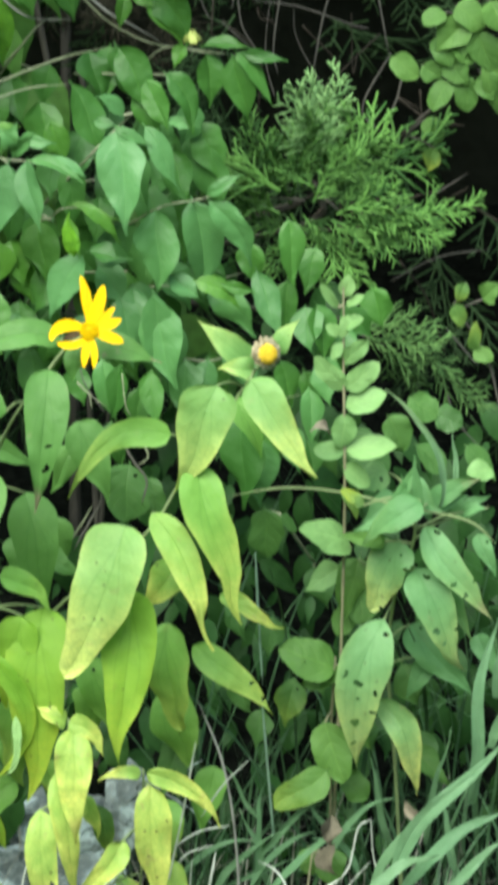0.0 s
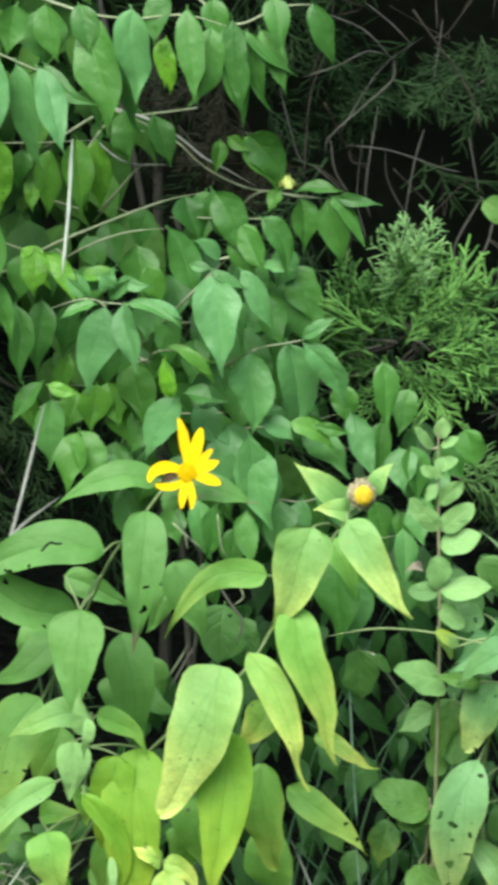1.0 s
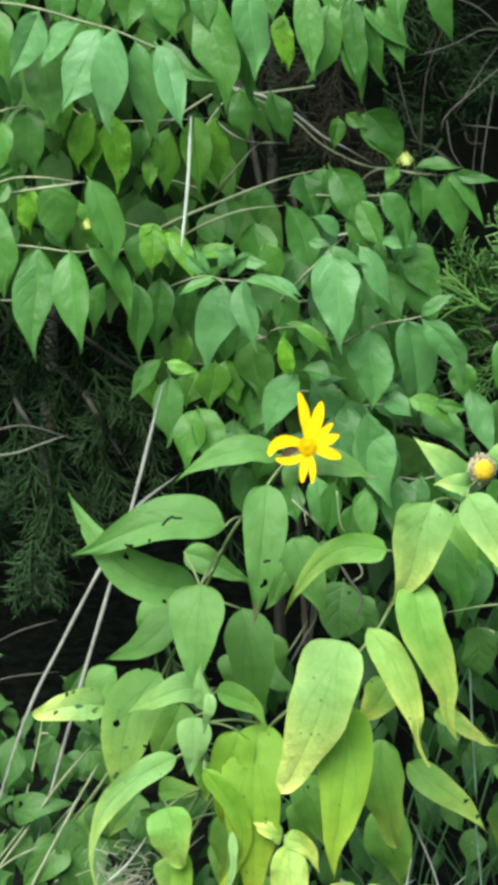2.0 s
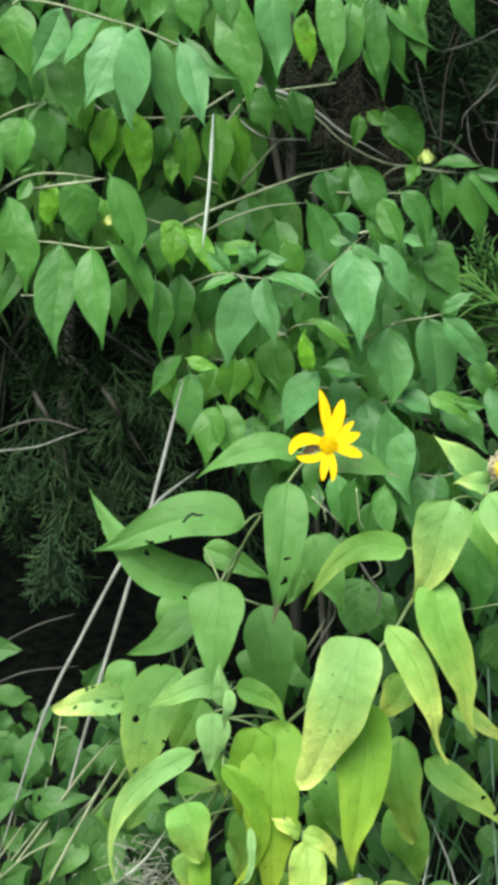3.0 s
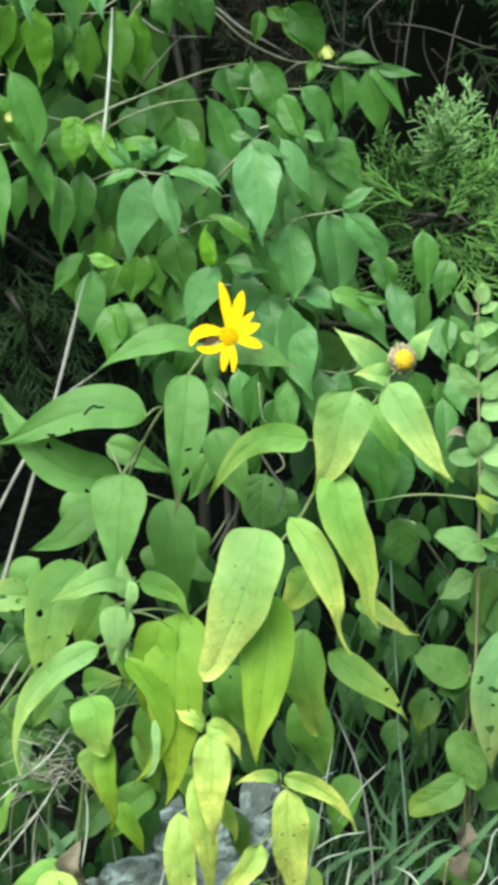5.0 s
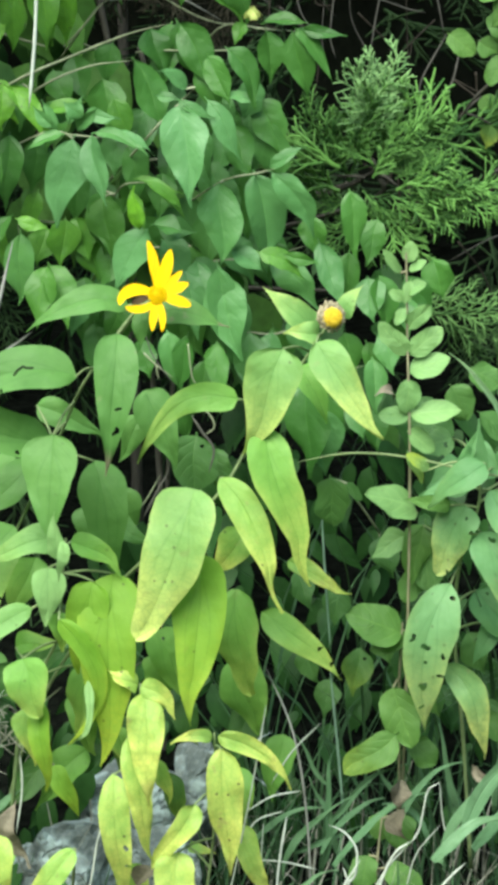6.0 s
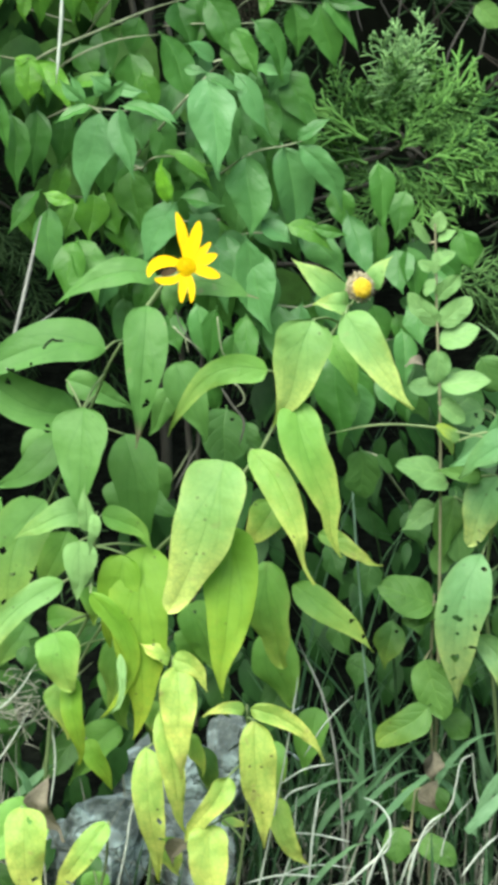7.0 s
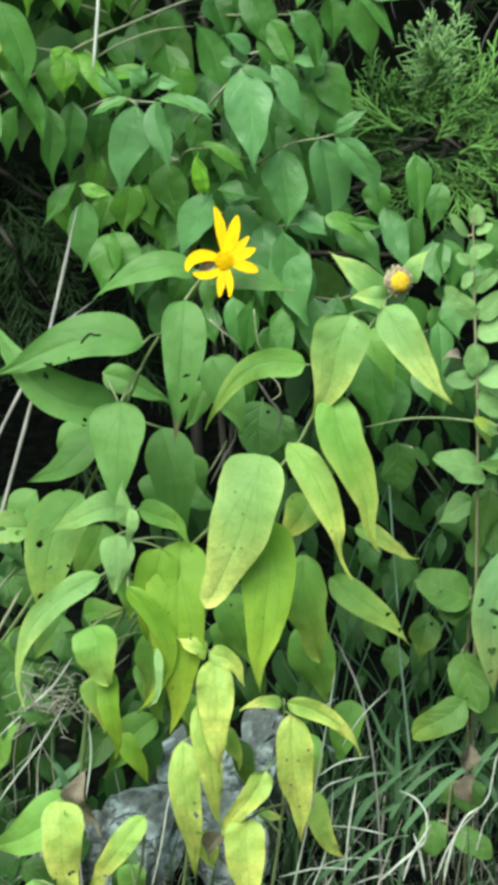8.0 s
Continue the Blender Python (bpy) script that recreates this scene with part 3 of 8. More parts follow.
stalk("branch", honeysuckle, [(-0.264, 2.652, 1.219), (-0.200, 2.572, 1.224), (-0.155, 2.572, 1.212), (-0.126, 2.572, 1.204), (-0.094, 2.572, 1.191), (-0.083, 2.572, 1.192)], 0.0012, 0.0008)
stalk("branch", honeysuckle, [(-0.117, 2.682, 1.241), (-0.058, 2.612, 1.232), (-0.019, 2.612, 1.228), (0.024, 2.612, 1.231), (0.069, 2.612, 1.218)], 0.0014, 0.0008)
stalk("branch", honeysuckle, [(0.023, 2.692, 1.241), (0.060, 2.632, 1.222), (0.097, 2.632, 1.236), (0.128, 2.632, 1.239)], 0.0010, 0.0008)
stalk("branch", honeysuckle, [(-0.270, 2.652, 1.102), (-0.251, 2.612, 1.121), (-0.223, 2.612, 1.134), (-0.199, 2.612, 1.138)], 0.0010, 0.0006)
stalk("branch", honeysuckle, [(-0.269, 2.632, 1.044), (-0.250, 2.592, 1.062), (-0.222, 2.592, 1.079), (-0.192, 2.592, 1.082), (-0.152, 2.592, 1.077)], 0.0014, 0.0006)
stalk("branch", honeysuckle, [(-0.262, 2.612, 1.020), (-0.207, 2.582, 1.027), (-0.166, 2.582, 1.022), (-0.150, 2.582, 1.024)], 0.0010, 0.0008)
stalk("branch", honeysuckle, [(-0.186, 2.712, 1.126), (-0.155, 2.652, 1.120), (-0.115, 2.652, 1.119), (-0.054, 2.652, 1.122)], 0.0009, 0.0008)
stalk("branch", honeysuckle, [(-0.143, 2.712, 1.024), (-0.113, 2.632, 1.033), (-0.097, 2.632, 1.029)], 0.0009, 0.0008)
stalk("branch", honeysuckle, [(-0.169, 2.732, 0.974), (-0.095, 2.632, 1.034), (-0.048, 2.632, 1.055), (0.003, 2.632, 1.075), (0.039, 2.612, 1.087)], 0.0015, 0.0008)
stalk("branch", honeysuckle, [(-0.104, 2.712, 0.995), (-0.066, 2.622, 1.035), (-0.029, 2.622, 1.050), (0.011, 2.622, 1.055)], 0.0012, 0.0006)
stalk("branch", honeysuckle, [(-0.035, 2.712, 0.916), (0.023, 2.602, 0.999), (0.046, 2.602, 1.023), (0.059, 2.572, 1.041)], 0.0012, 0.0008)
stalk("branch", honeysuckle, [(0.049, 2.682, 0.920), (0.082, 2.592, 0.960), (0.110, 2.592, 0.966), (0.125, 2.592, 0.970)], 0.0009, 0.0008)
stalk("branch", honeysuckle, [(-0.117, 2.692, 0.960), (-0.064, 2.582, 1.002), (-0.041, 2.582, 1.000), (-0.018, 2.582, 0.998)], 0.0009, 0.0008)
stalk("branch", honeysuckle, [(-0.019, 2.672, 0.917), (-0.004, 2.602, 0.952), (0.010, 2.602, 0.956), (0.029, 2.602, 0.955)], 0.0008, 0.0006)
stalk("branch", honeysuckle, [(-0.039, 2.712, 0.834), (-0.018, 2.632, 0.888), (0.011, 2.632, 0.893), (0.049, 2.632, 0.894)], 0.0012, 0.0008)
stalk("branch", honeysuckle, [(-0.058, 2.672, 0.906), (-0.089, 2.632, 0.916), (-0.092, 2.632, 0.904)], 0.0008, 0.0006)
stalk("branch", honeysuckle, [(-0.055, 2.692, 1.054), (-0.036, 2.692, 1.074), (-0.017, 2.692, 1.094), (0.007, 2.692, 1.094)], 0.0008, 0.0006)
stalk("trunk", honeysuckle, [(0.017, 2.920, 0.276), (0.019, 2.900, 0.528), (0.011, 2.880, 0.708), (-0.002, 2.840, 0.884), (-0.024, 2.800, 1.050), (-0.065, 2.780, 1.251)], 0.0035, 0.0026, BARK)
stalk("trunk", honeysuckle, [(0.019, 2.900, 0.528), (0.032, 2.840, 0.721), (0.039, 2.820, 0.890), (0.007, 2.760, 1.043)], 0.0025, 0.0019, BARK)
stalk("trunk", honeysuckle, [(0.011, 2.880, 0.708), (-0.054, 2.820, 0.910), (-0.122, 2.760, 0.995), (-0.206, 2.700, 1.037)], 0.0024, 0.0019, BARK)
stalk("branch", honeysuckle, [(-0.043, 2.732, 1.135), (0.006, 2.702, 1.117), (0.035, 2.702, 1.092), (0.069, 2.702, 1.075), (0.103, 2.702, 1.070), (0.146, 2.702, 1.065)], 0.0009, 0.0008)
stalk("branch", honeysuckle, [(0.027, 2.692, 1.046), (0.069, 2.642, 1.059), (0.102, 2.642, 1.060)], 0.0008, 0.0006)
stalk("branch", honeysuckle, [(0.028, 2.712, 0.824), (0.065, 2.632, 0.879), (0.112, 2.632, 0.884), (0.154, 2.632, 0.896)], 0.0010, 0.0008)
stalk("branch", honeysuckle, [(0.062, 2.712, 0.721), (0.089, 2.632, 0.813), (0.127, 2.632, 0.818), (0.174, 2.632, 0.838), (0.211, 2.632, 0.865)], 0.0010, 0.0008)
stalk("branch", honeysuckle, [(0.097, 2.672, 0.693), (0.137, 2.612, 0.765), (0.165, 2.612, 0.785), (0.202, 2.612, 0.795)], 0.0010, 0.0008)
stalk("branch", honeysuckle, [(0.017, 2.512, 0.834), (0.027, 2.512, 0.824), (0.041, 2.512, 0.813)], 0.0008, 0.0005)
stalk("branch", honeysuckle, [(0.027, 2.512, 0.823), (0.029, 2.512, 0.811)], 0.0006, 0.0005)
stalk("branch", honeysuckle, [(0.053, 2.512, 0.842), (0.056, 2.512, 0.815), (0.061, 2.512, 0.806)], 0.0006, 0.0005)
stalk("branch", honeysuckle, [(0.057, 2.522, 0.787), (0.069, 2.522, 0.780), (0.074, 2.522, 0.768), (0.064, 2.522, 0.760)], 0.0008, 0.0006)
stalk("branch", honeysuckle, [(0.010, 2.512, 0.697), (0.021, 2.512, 0.714), (0.030, 2.512, 0.731)], 0.0009, 0.0006)
leaf(honeysuckle, OVATE, (-0.231, 2.600, 1.218), (-0.216, 2.590, 1.159), 0.0347, -0.01, 0.06, 21)
leaf(honeysuckle, OVATE, (-0.189, 2.580, 1.218), (-0.212, 2.573, 1.165), 0.0279, -0, 0.03, -20, holes_or_sheen=.7)
leaf(honeysuckle, OVATE, (-0.229, 2.620, 1.220), (-0.243, 2.616, 1.183), 0.0231, -0, 0.08, 17)
leaf(honeysuckle, OVATE, (-0.139, 2.560, 1.207), (-0.167, 2.543, 1.146), 0.0376, -0.03, 0.04, 1, holes_or_sheen=.8)
leaf(honeysuckle, OVATE, (-0.154, 2.570, 1.210), (-0.187, 2.571, 1.175), 0.025, 0.02, 0.06, 25, holes_or_sheen=.7)
leaf(honeysuckle, OVATE, (-0.124, 2.540, 1.210), (-0.128, 2.542, 1.129), 0.0318, 0.02, 0.07, 19, holes_or_sheen=.9)
leaf(honeysuckle, OVATE, (-0.109, 2.550, 1.198), (-0.088, 2.555, 1.112), 0.0231, 0.03, 0.04, 20, holes_or_sheen=.4)
leaf(honeysuckle, OVATE, (-0.091, 2.540, 1.197), (-0.066, 2.517, 1.132), 0.026, 0, 0.02, -11, holes_or_sheen=.7)
leaf(honeysuckle, OVATE, (-0.087, 2.550, 1.200), (-0.044, 2.539, 1.170), 0.0135, 0.15, 0.05, 0)
leaf(honeysuckle, OVATE, (-0.192, 2.620, 1.186), (-0.182, 2.605, 1.118), 0.0337, -0.02, 0.06, 17)
leaf(honeysuckle, OVATE, (-0.178, 2.640, 1.141), (-0.177, 2.630, 1.109), 0.0183, -0.01, 0.03, 13, yellow=0.63)
leaf(honeysuckle, OVATE, (-0.136, 2.640, 1.125), (-0.134, 2.638, 1.063), 0.025, -0.01, 0.05, -16, yellow=0.72)
leaf(honeysuckle, OVATE, (-0.156, 2.650, 1.120), (-0.158, 2.648, 1.070), 0.0202, 0, 0.04, -19, yellow=0.72)
leaf(honeysuckle, OVATE, (-0.052, 2.650, 1.123), (-0.050, 2.652, 1.064), 0.0231, -0.01, 0.03, 15, yellow=0.54)
leaf(honeysuckle, OVATE, (-0.116, 2.660, 1.112), (-0.116, 2.657, 1.077), 0.0202, 0, 0.07, 23)
leaf(honeysuckle, OVATE, (-0.109, 2.660, 1.088), (-0.106, 2.652, 1.061), 0.0144, 0.01, 0.06, -8, yellow=0.63)
leaf(honeysuckle, OVATE, (-0.018, 2.550, 1.243), (-0.014, 2.541, 1.173), 0.0327, 0.03, 0.05, -24, holes_or_sheen=.6)
leaf(honeysuckle, OVATE, (-0.030, 2.590, 1.211), (-0.015, 2.584, 1.144), 0.0221, 0.02, 0.05, 1)
leaf(honeysuckle, OVATE, (-0.044, 2.600, 1.196), (-0.042, 2.593, 1.137), 0.0193, 0.03, 0.03, 8)
leaf(honeysuckle, OVATE, (-0.062, 2.580, 1.243), (-0.052, 2.569, 1.205), 0.0221, -0, 0.07, 1)
leaf(honeysuckle, OVATE, (-0.112, 2.590, 1.241), (-0.121, 2.585, 1.201), 0.0241, 0.01, 0.02, -22)
leaf(honeysuckle, OVATE, (-0.144, 2.590, 1.236), (-0.151, 2.590, 1.205), 0.0231, 0.02, 0.04, 5)
leaf(honeysuckle, OVATE, (-0.090, 2.600, 1.240), (-0.080, 2.594, 1.196), 0.0241, 0.02, 0.04, 17)
leaf(honeysuckle, OVATE, (0.024, 2.590, 1.239), (0.032, 2.571, 1.169), 0.0241, 0.01, 0.05, 3)
leaf(honeysuckle, OVATE, (0.060, 2.600, 1.229), (0.068, 2.593, 1.152), 0.0202, -0.01, 0.04, 0)
leaf(honeysuckle, OVATE, (0.072, 2.610, 1.219), (0.089, 2.610, 1.159), 0.0183, 0.02, 0.05, 14)
leaf(honeysuckle, OVATE, (0.092, 2.620, 1.245), (0.102, 2.604, 1.199), 0.0221, 0.02, 0.05, -10)
leaf(honeysuckle, OVATE, (0.070, 2.610, 1.219), (0.112, 2.612, 1.185), 0.0106, 0.12, 0.04, -17)
leaf(honeysuckle, OVATE, (0.124, 2.620, 1.241), (0.142, 2.622, 1.191), 0.0202, -0.01, 0.07, 8)
leaf(honeysuckle, OVATE, (-0.030, 2.680, 1.143), (-0.029, 2.677, 1.103), 0.0231, -0, 0.05, 13)
leaf(honeysuckle, OVATE, (-0.008, 2.680, 1.139), (0.008, 2.680, 1.097), 0.0202, -0.01, 0.07, 19)
leaf(honeysuckle, OVATE, (0.005, 2.640, 1.209), (0.004, 2.629, 1.173), 0.0154, 0.03, 0.06, 5, yellow=0.72)
leaf(honeysuckle, OVATE, (0.042, 2.640, 1.242), (0.047, 2.633, 1.197), 0.0231, -0.03, 0.06, -7)
leaf(honeysuckle, OVATE, (0.000, 2.620, 1.253), (-0.003, 2.609, 1.208), 0.0221, 0, 0.05, 8)
leaf(honeysuckle, OVATE, (-0.204, 2.600, 1.252), (-0.208, 2.596, 1.207), 0.027, 0.03, 0.07, 12)
leaf(honeysuckle, OVATE, (-0.178, 2.620, 1.246), (-0.173, 2.608, 1.197), 0.025, -0.01, 0.05, -9)
leaf(honeysuckle, OVATE, (-0.246, 2.610, 1.250), (-0.250, 2.602, 1.210), 0.0231, 0.03, 0.06, -12)
leaf(honeysuckle, OVATE, (-0.223, 2.600, 1.126), (-0.232, 2.591, 1.076), 0.0356, 0.02, 0.06, 7)
leaf(honeysuckle, OVATE, (-0.207, 2.620, 1.134), (-0.200, 2.616, 1.078), 0.0289, 0.02, 0.02, 6)
leaf(honeysuckle, OVATE, (-0.181, 2.590, 1.078), (-0.173, 2.593, 1.022), 0.0318, -0, 0.05, -2)
leaf(honeysuckle, OVATE, (-0.149, 2.560, 1.086), (-0.128, 2.551, 1.014), 0.0289, -0.06, 0.04, -13)
leaf(honeysuckle, OVATE, (-0.200, 2.620, 1.066), (-0.210, 2.616, 1.031), 0.0144, 0.01, 0.05, 22, yellow=0.72)
leaf(honeysuckle, OVATE, (-0.232, 2.550, 1.070), (-0.217, 2.535, 0.996), 0.0308, -0.06, 0.07, -8)
leaf(honeysuckle, OVATE, (-0.224, 2.590, 1.017), (-0.245, 2.573, 0.961), 0.0202, 0, 0.07, -7)
leaf(honeysuckle, OVATE, (-0.188, 2.540, 1.034), (-0.189, 2.515, 0.950), 0.0337, 0.02, 0.02, 1, holes_or_sheen=.1)
leaf(honeysuckle, OVATE, (-0.163, 2.540, 1.032), (-0.154, 2.514, 0.957), 0.0299, 0, 0.06, 13, holes_or_sheen=.1)
leaf(honeysuckle, OVATE, (-0.149, 2.560, 1.030), (-0.117, 2.562, 0.969), 0.0202, -0.1, 0.07, -18)
leaf(honeysuckle, OVATE, (-0.140, 2.590, 0.995), (-0.151, 2.590, 0.951), 0.0193, 0.03, 0.05, 23)
leaf(honeysuckle, OVATE, (-0.216, 2.570, 1.080), (-0.227, 2.564, 1.063), 0.0116, -0.02, 0.05, -15)
leaf(honeysuckle, OVATE, (-0.113, 2.610, 1.038), (-0.089, 2.605, 1.007), 0.0212, -0.03, 0.04, -7, yellow=0.72)
leaf(honeysuckle, OVATE, (-0.096, 2.600, 1.036), (-0.061, 2.598, 0.999), 0.0164, -0.03, 0.03, 10, yellow=0.63)
leaf(honeysuckle, OVATE, (-0.244, 2.580, 1.113), (-0.257, 2.565, 1.055), 0.0289, -0.01, 0.05, 22)
leaf(honeysuckle, OVATE, (-0.254, 2.560, 1.080), (-0.251, 2.544, 1.018), 0.027, -0, 0.03, 5)
leaf(honeysuckle, OVATE, (-0.163, 2.620, 1.055), (-0.148, 2.616, 1.017), 0.0193, -0.02, 0.08, -15, yellow=0.36)
leaf(honeysuckle, OVATE, (-0.213, 2.630, 1.066), (-0.189, 2.624, 1.029), 0.0231, -0.01, 0.03, -5)
leaf(honeysuckle, OVATE, (-0.242, 2.640, 1.111), (-0.219, 2.641, 1.064), 0.0241, -0.01, 0.08, -17)
leaf(honeysuckle, OVATE, (-0.074, 2.680, 1.097), (-0.064, 2.677, 1.059), 0.0183, -0.02, 0.03, -0, yellow=0.36)
leaf(honeysuckle, OVATE, (-0.096, 2.680, 1.101), (-0.093, 2.666, 1.061), 0.0202, -0.01, 0.04, -20, yellow=0.54)
leaf(honeysuckle, OVATE, (-0.255, 2.640, 1.172), (-0.241, 2.631, 1.132), 0.0279, 0, 0.03, -12)
leaf(honeysuckle, OVATE, (-0.228, 2.650, 1.162), (-0.221, 2.641, 1.126), 0.0241, -0.01, 0.04, -20)
leaf(honeysuckle, OVATE, (-0.163, 2.650, 1.158), (-0.148, 2.642, 1.122), 0.0212, 0.01, 0.03, 15)
leaf(honeysuckle, OVATE, (-0.116, 2.590, 0.995), (-0.112, 2.579, 0.935), 0.0221, -0.02, 0.05, -7)
leaf(honeysuckle, OVATE, (-0.097, 2.620, 0.993), (-0.101, 2.611, 0.932), 0.025, 0.01, 0.03, 1)
leaf(honeysuckle, OVATE, (-0.041, 2.570, 0.999), (-0.056, 2.568, 0.928), 0.0376, 0.02, 0.04, 16, holes_or_sheen=.7)
leaf(honeysuckle, OVATE, (-0.025, 2.560, 1.004), (-0.014, 2.546, 0.951), 0.0221, -0, 0.07, 23, holes_or_sheen=.7)
leaf(honeysuckle, OVATE, (-0.096, 2.600, 0.928), (-0.121, 2.590, 0.896), 0.0164, 0, 0.08, 8)
leaf(honeysuckle, OVATE, (-0.088, 2.600, 0.913), (-0.091, 2.601, 0.854), 0.026, 0.01, 0.06, -11, yellow=0.27, holes_or_sheen=.5)
leaf(honeysuckle, OVATE, (-0.066, 2.590, 0.887), (-0.075, 2.577, 0.839), 0.026, 0.02, 0.07, 7, yellow=0.12)
leaf(honeysuckle, OVATE, (-0.064, 2.600, 0.886), (-0.049, 2.583, 0.838), 0.0299, 0, 0.06, -21, yellow=0.1)
leaf(honeysuckle, OVATE, (-0.090, 2.590, 0.928), (-0.064, 2.588, 0.919), 0.0116, 0.01, 0.04, 8, yellow=0.54)
leaf(honeysuckle, OVATE, (-0.018, 2.560, 1.004), (0.024, 2.553, 0.990), 0.0125, -0.1, 0.08, -16, holes_or_sheen=0.6)
leaf(honeysuckle, OVATE, (0.046, 2.570, 1.027), (0.055, 2.546, 0.951), 0.0376, -0.03, 0.04, 7, holes_or_sheen=.7)
leaf(honeysuckle, OVATE, (0.008, 2.620, 1.055), (0.033, 2.610, 0.998), 0.0308, -0.02, 0.02, -24)
leaf(honeysuckle, OVATE, (-0.020, 2.650, 1.034), (-0.010, 2.641, 0.990), 0.0318, 0, 0.08, -3)
leaf(honeysuckle, OVATE, (0.038, 2.660, 1.079), (0.032, 2.646, 1.033), 0.025, 0, 0.08, -4)
leaf(honeysuckle, OVATE, (0.043, 2.640, 1.083), (0.065, 2.642, 1.035), 0.025, -0, 0.03, 24)
leaf(honeysuckle, OVATE, (0.085, 2.610, 1.066), (0.107, 2.606, 1.019), 0.0221, -0.12, 0.06, -15)
leaf(honeysuckle, OVATE, (0.069, 2.580, 1.029), (0.096, 2.572, 0.981), 0.0202, -0.01, 0.06, -7, holes_or_sheen=0.5)
leaf(honeysuckle, OVATE, (0.069, 2.620, 1.059), (0.086, 2.607, 1.019), 0.0221, -0.02, 0.02, 21)
leaf(honeysuckle, OVATE, (0.084, 2.610, 1.028), (0.112, 2.608, 1.024), 0.0116, -0, 0.03, -12, holes_or_sheen=0.5)
leaf(honeysuckle, OVATE, (0.078, 2.590, 0.958), (0.079, 2.573, 0.895), 0.0356, -0.02, 0.06, -4, holes_or_sheen=0.4)
leaf(honeysuckle, OVATE, (0.108, 2.600, 0.963), (0.118, 2.601, 0.883), 0.0376, -0.02, 0.06, -18, holes_or_sheen=0.5)
leaf(honeysuckle, OVATE, (0.121, 2.570, 0.971), (0.155, 2.573, 0.918), 0.0231, -0.1, 0.06, 11, holes_or_sheen=0.5)
leaf(honeysuckle, OVATE, (0.119, 2.570, 0.976), (0.149, 2.569, 0.992), 0.0116, -0, 0.07, 5, holes_or_sheen=0.3)
leaf(honeysuckle, OVATE, (0.020, 2.560, 0.926), (-0.007, 2.561, 0.875), 0.0299, 0.03, 0.03, 11, holes_or_sheen=.7)
leaf(honeysuckle, OVATE, (0.028, 2.580, 0.923), (0.058, 2.580, 0.919), 0.0202, -0.02, 0.05, 21, holes_or_sheen=0.4)
leaf(honeysuckle, OVATE, (0.006, 2.570, 0.955), (0.016, 2.560, 0.926), 0.0116, -0.01, 0.05, 7, yellow=0.36)
leaf(honeysuckle, OVATE, (0.017, 2.580, 0.962), (0.048, 2.579, 0.934), 0.0096, 0.01, 0.06, -22, yellow=0.27)
leaf(honeysuckle, OVATE, (0.010, 2.580, 0.964), (0.048, 2.573, 0.954), 0.0077, -0, 0.03, -10, yellow=0.36)
leaf(honeysuckle, OVATE, (-0.019, 2.630, 0.943), (-0.020, 2.623, 0.891), 0.0347, 0.02, 0.03, -23)
leaf(honeysuckle, OVATE, (0.030, 2.610, 0.905), (0.054, 2.606, 0.875), 0.027, 0.02, 0.03, 0, holes_or_sheen=0.6)
leaf(honeysuckle, OVATE, (-0.000, 2.640, 0.980), (0.010, 2.630, 0.929), 0.0241, -0.03, 0.06, -16)
leaf(honeysuckle, OVATE, (-0.052, 2.630, 0.918), (-0.056, 2.622, 0.881), 0.0299, 0.01, 0.02, -23, yellow=0.36)
leaf(honeysuckle, OVATE, (-0.033, 2.640, 0.906), (-0.027, 2.636, 0.862), 0.0299, -0.01, 0.05, 24, yellow=0.18)
leaf(honeysuckle, OVATE, (-0.077, 2.640, 0.984), (-0.081, 2.636, 0.941), 0.027, -0.03, 0.05, -22)
leaf(honeysuckle, OVATE, (-0.053, 2.640, 1.018), (-0.067, 2.637, 0.975), 0.0289, -0, 0.05, 15)
leaf(honeysuckle, OVATE, (-0.038, 2.650, 0.953), (-0.048, 2.649, 0.913), 0.0241, 0.02, 0.06, -17)
leaf(honeysuckle, OVATE, (0.029, 2.650, 0.954), (0.025, 2.639, 0.917), 0.0241, -0.03, 0.07, -13)
leaf(honeysuckle, OVATE, (0.054, 2.630, 0.895), (0.050, 2.617, 0.854), 0.0279, -0.02, 0.02, 10)
leaf(honeysuckle, OVATE, (-0.010, 2.630, 1.021), (0.002, 2.628, 0.988), 0.0212, -0.01, 0.04, 10, yellow=0.18)
leaf(honeysuckle, OVATE, (-0.060, 2.580, 1.022), (-0.032, 2.576, 1.028), 0.0135, -0, 0.02, -2, yellow=0.36)
leaf(honeysuckle, OVATE, (-0.032, 2.590, 1.016), (-0.004, 2.585, 1.013), 0.0125, 0.02, 0.06, 13, holes_or_sheen=0.5)
leaf(honeysuckle, OVATE, (-0.046, 2.590, 1.011), (-0.065, 2.585, 1.021), 0.0106, 0.02, 0.04, -9)
leaf(honeysuckle, OVATE, (0.028, 2.580, 1.033), (0.046, 2.575, 1.030), 0.0096, -0.01, 0.03, 5, holes_or_sheen=0.4)
leaf(honeysuckle, OVATE, (0.046, 2.570, 1.031), (0.074, 2.571, 1.017), 0.0106, 0.1, 0.08, -3, holes_or_sheen=0.3)
leaf(honeysuckle, OVATE, (0.032, 2.660, 1.054), (0.013, 2.660, 1.010), 0.0231, -0.01, 0.03, 9)
leaf(honeysuckle, OVATE, (-0.012, 2.670, 1.061), (-0.021, 2.669, 1.027), 0.0231, -0.02, 0.05, 3)
leaf(honeysuckle, OVATE, (0.056, 2.620, 1.001), (0.071, 2.609, 0.951), 0.027, -0.02, 0.06, 24, holes_or_sheen=0.3)
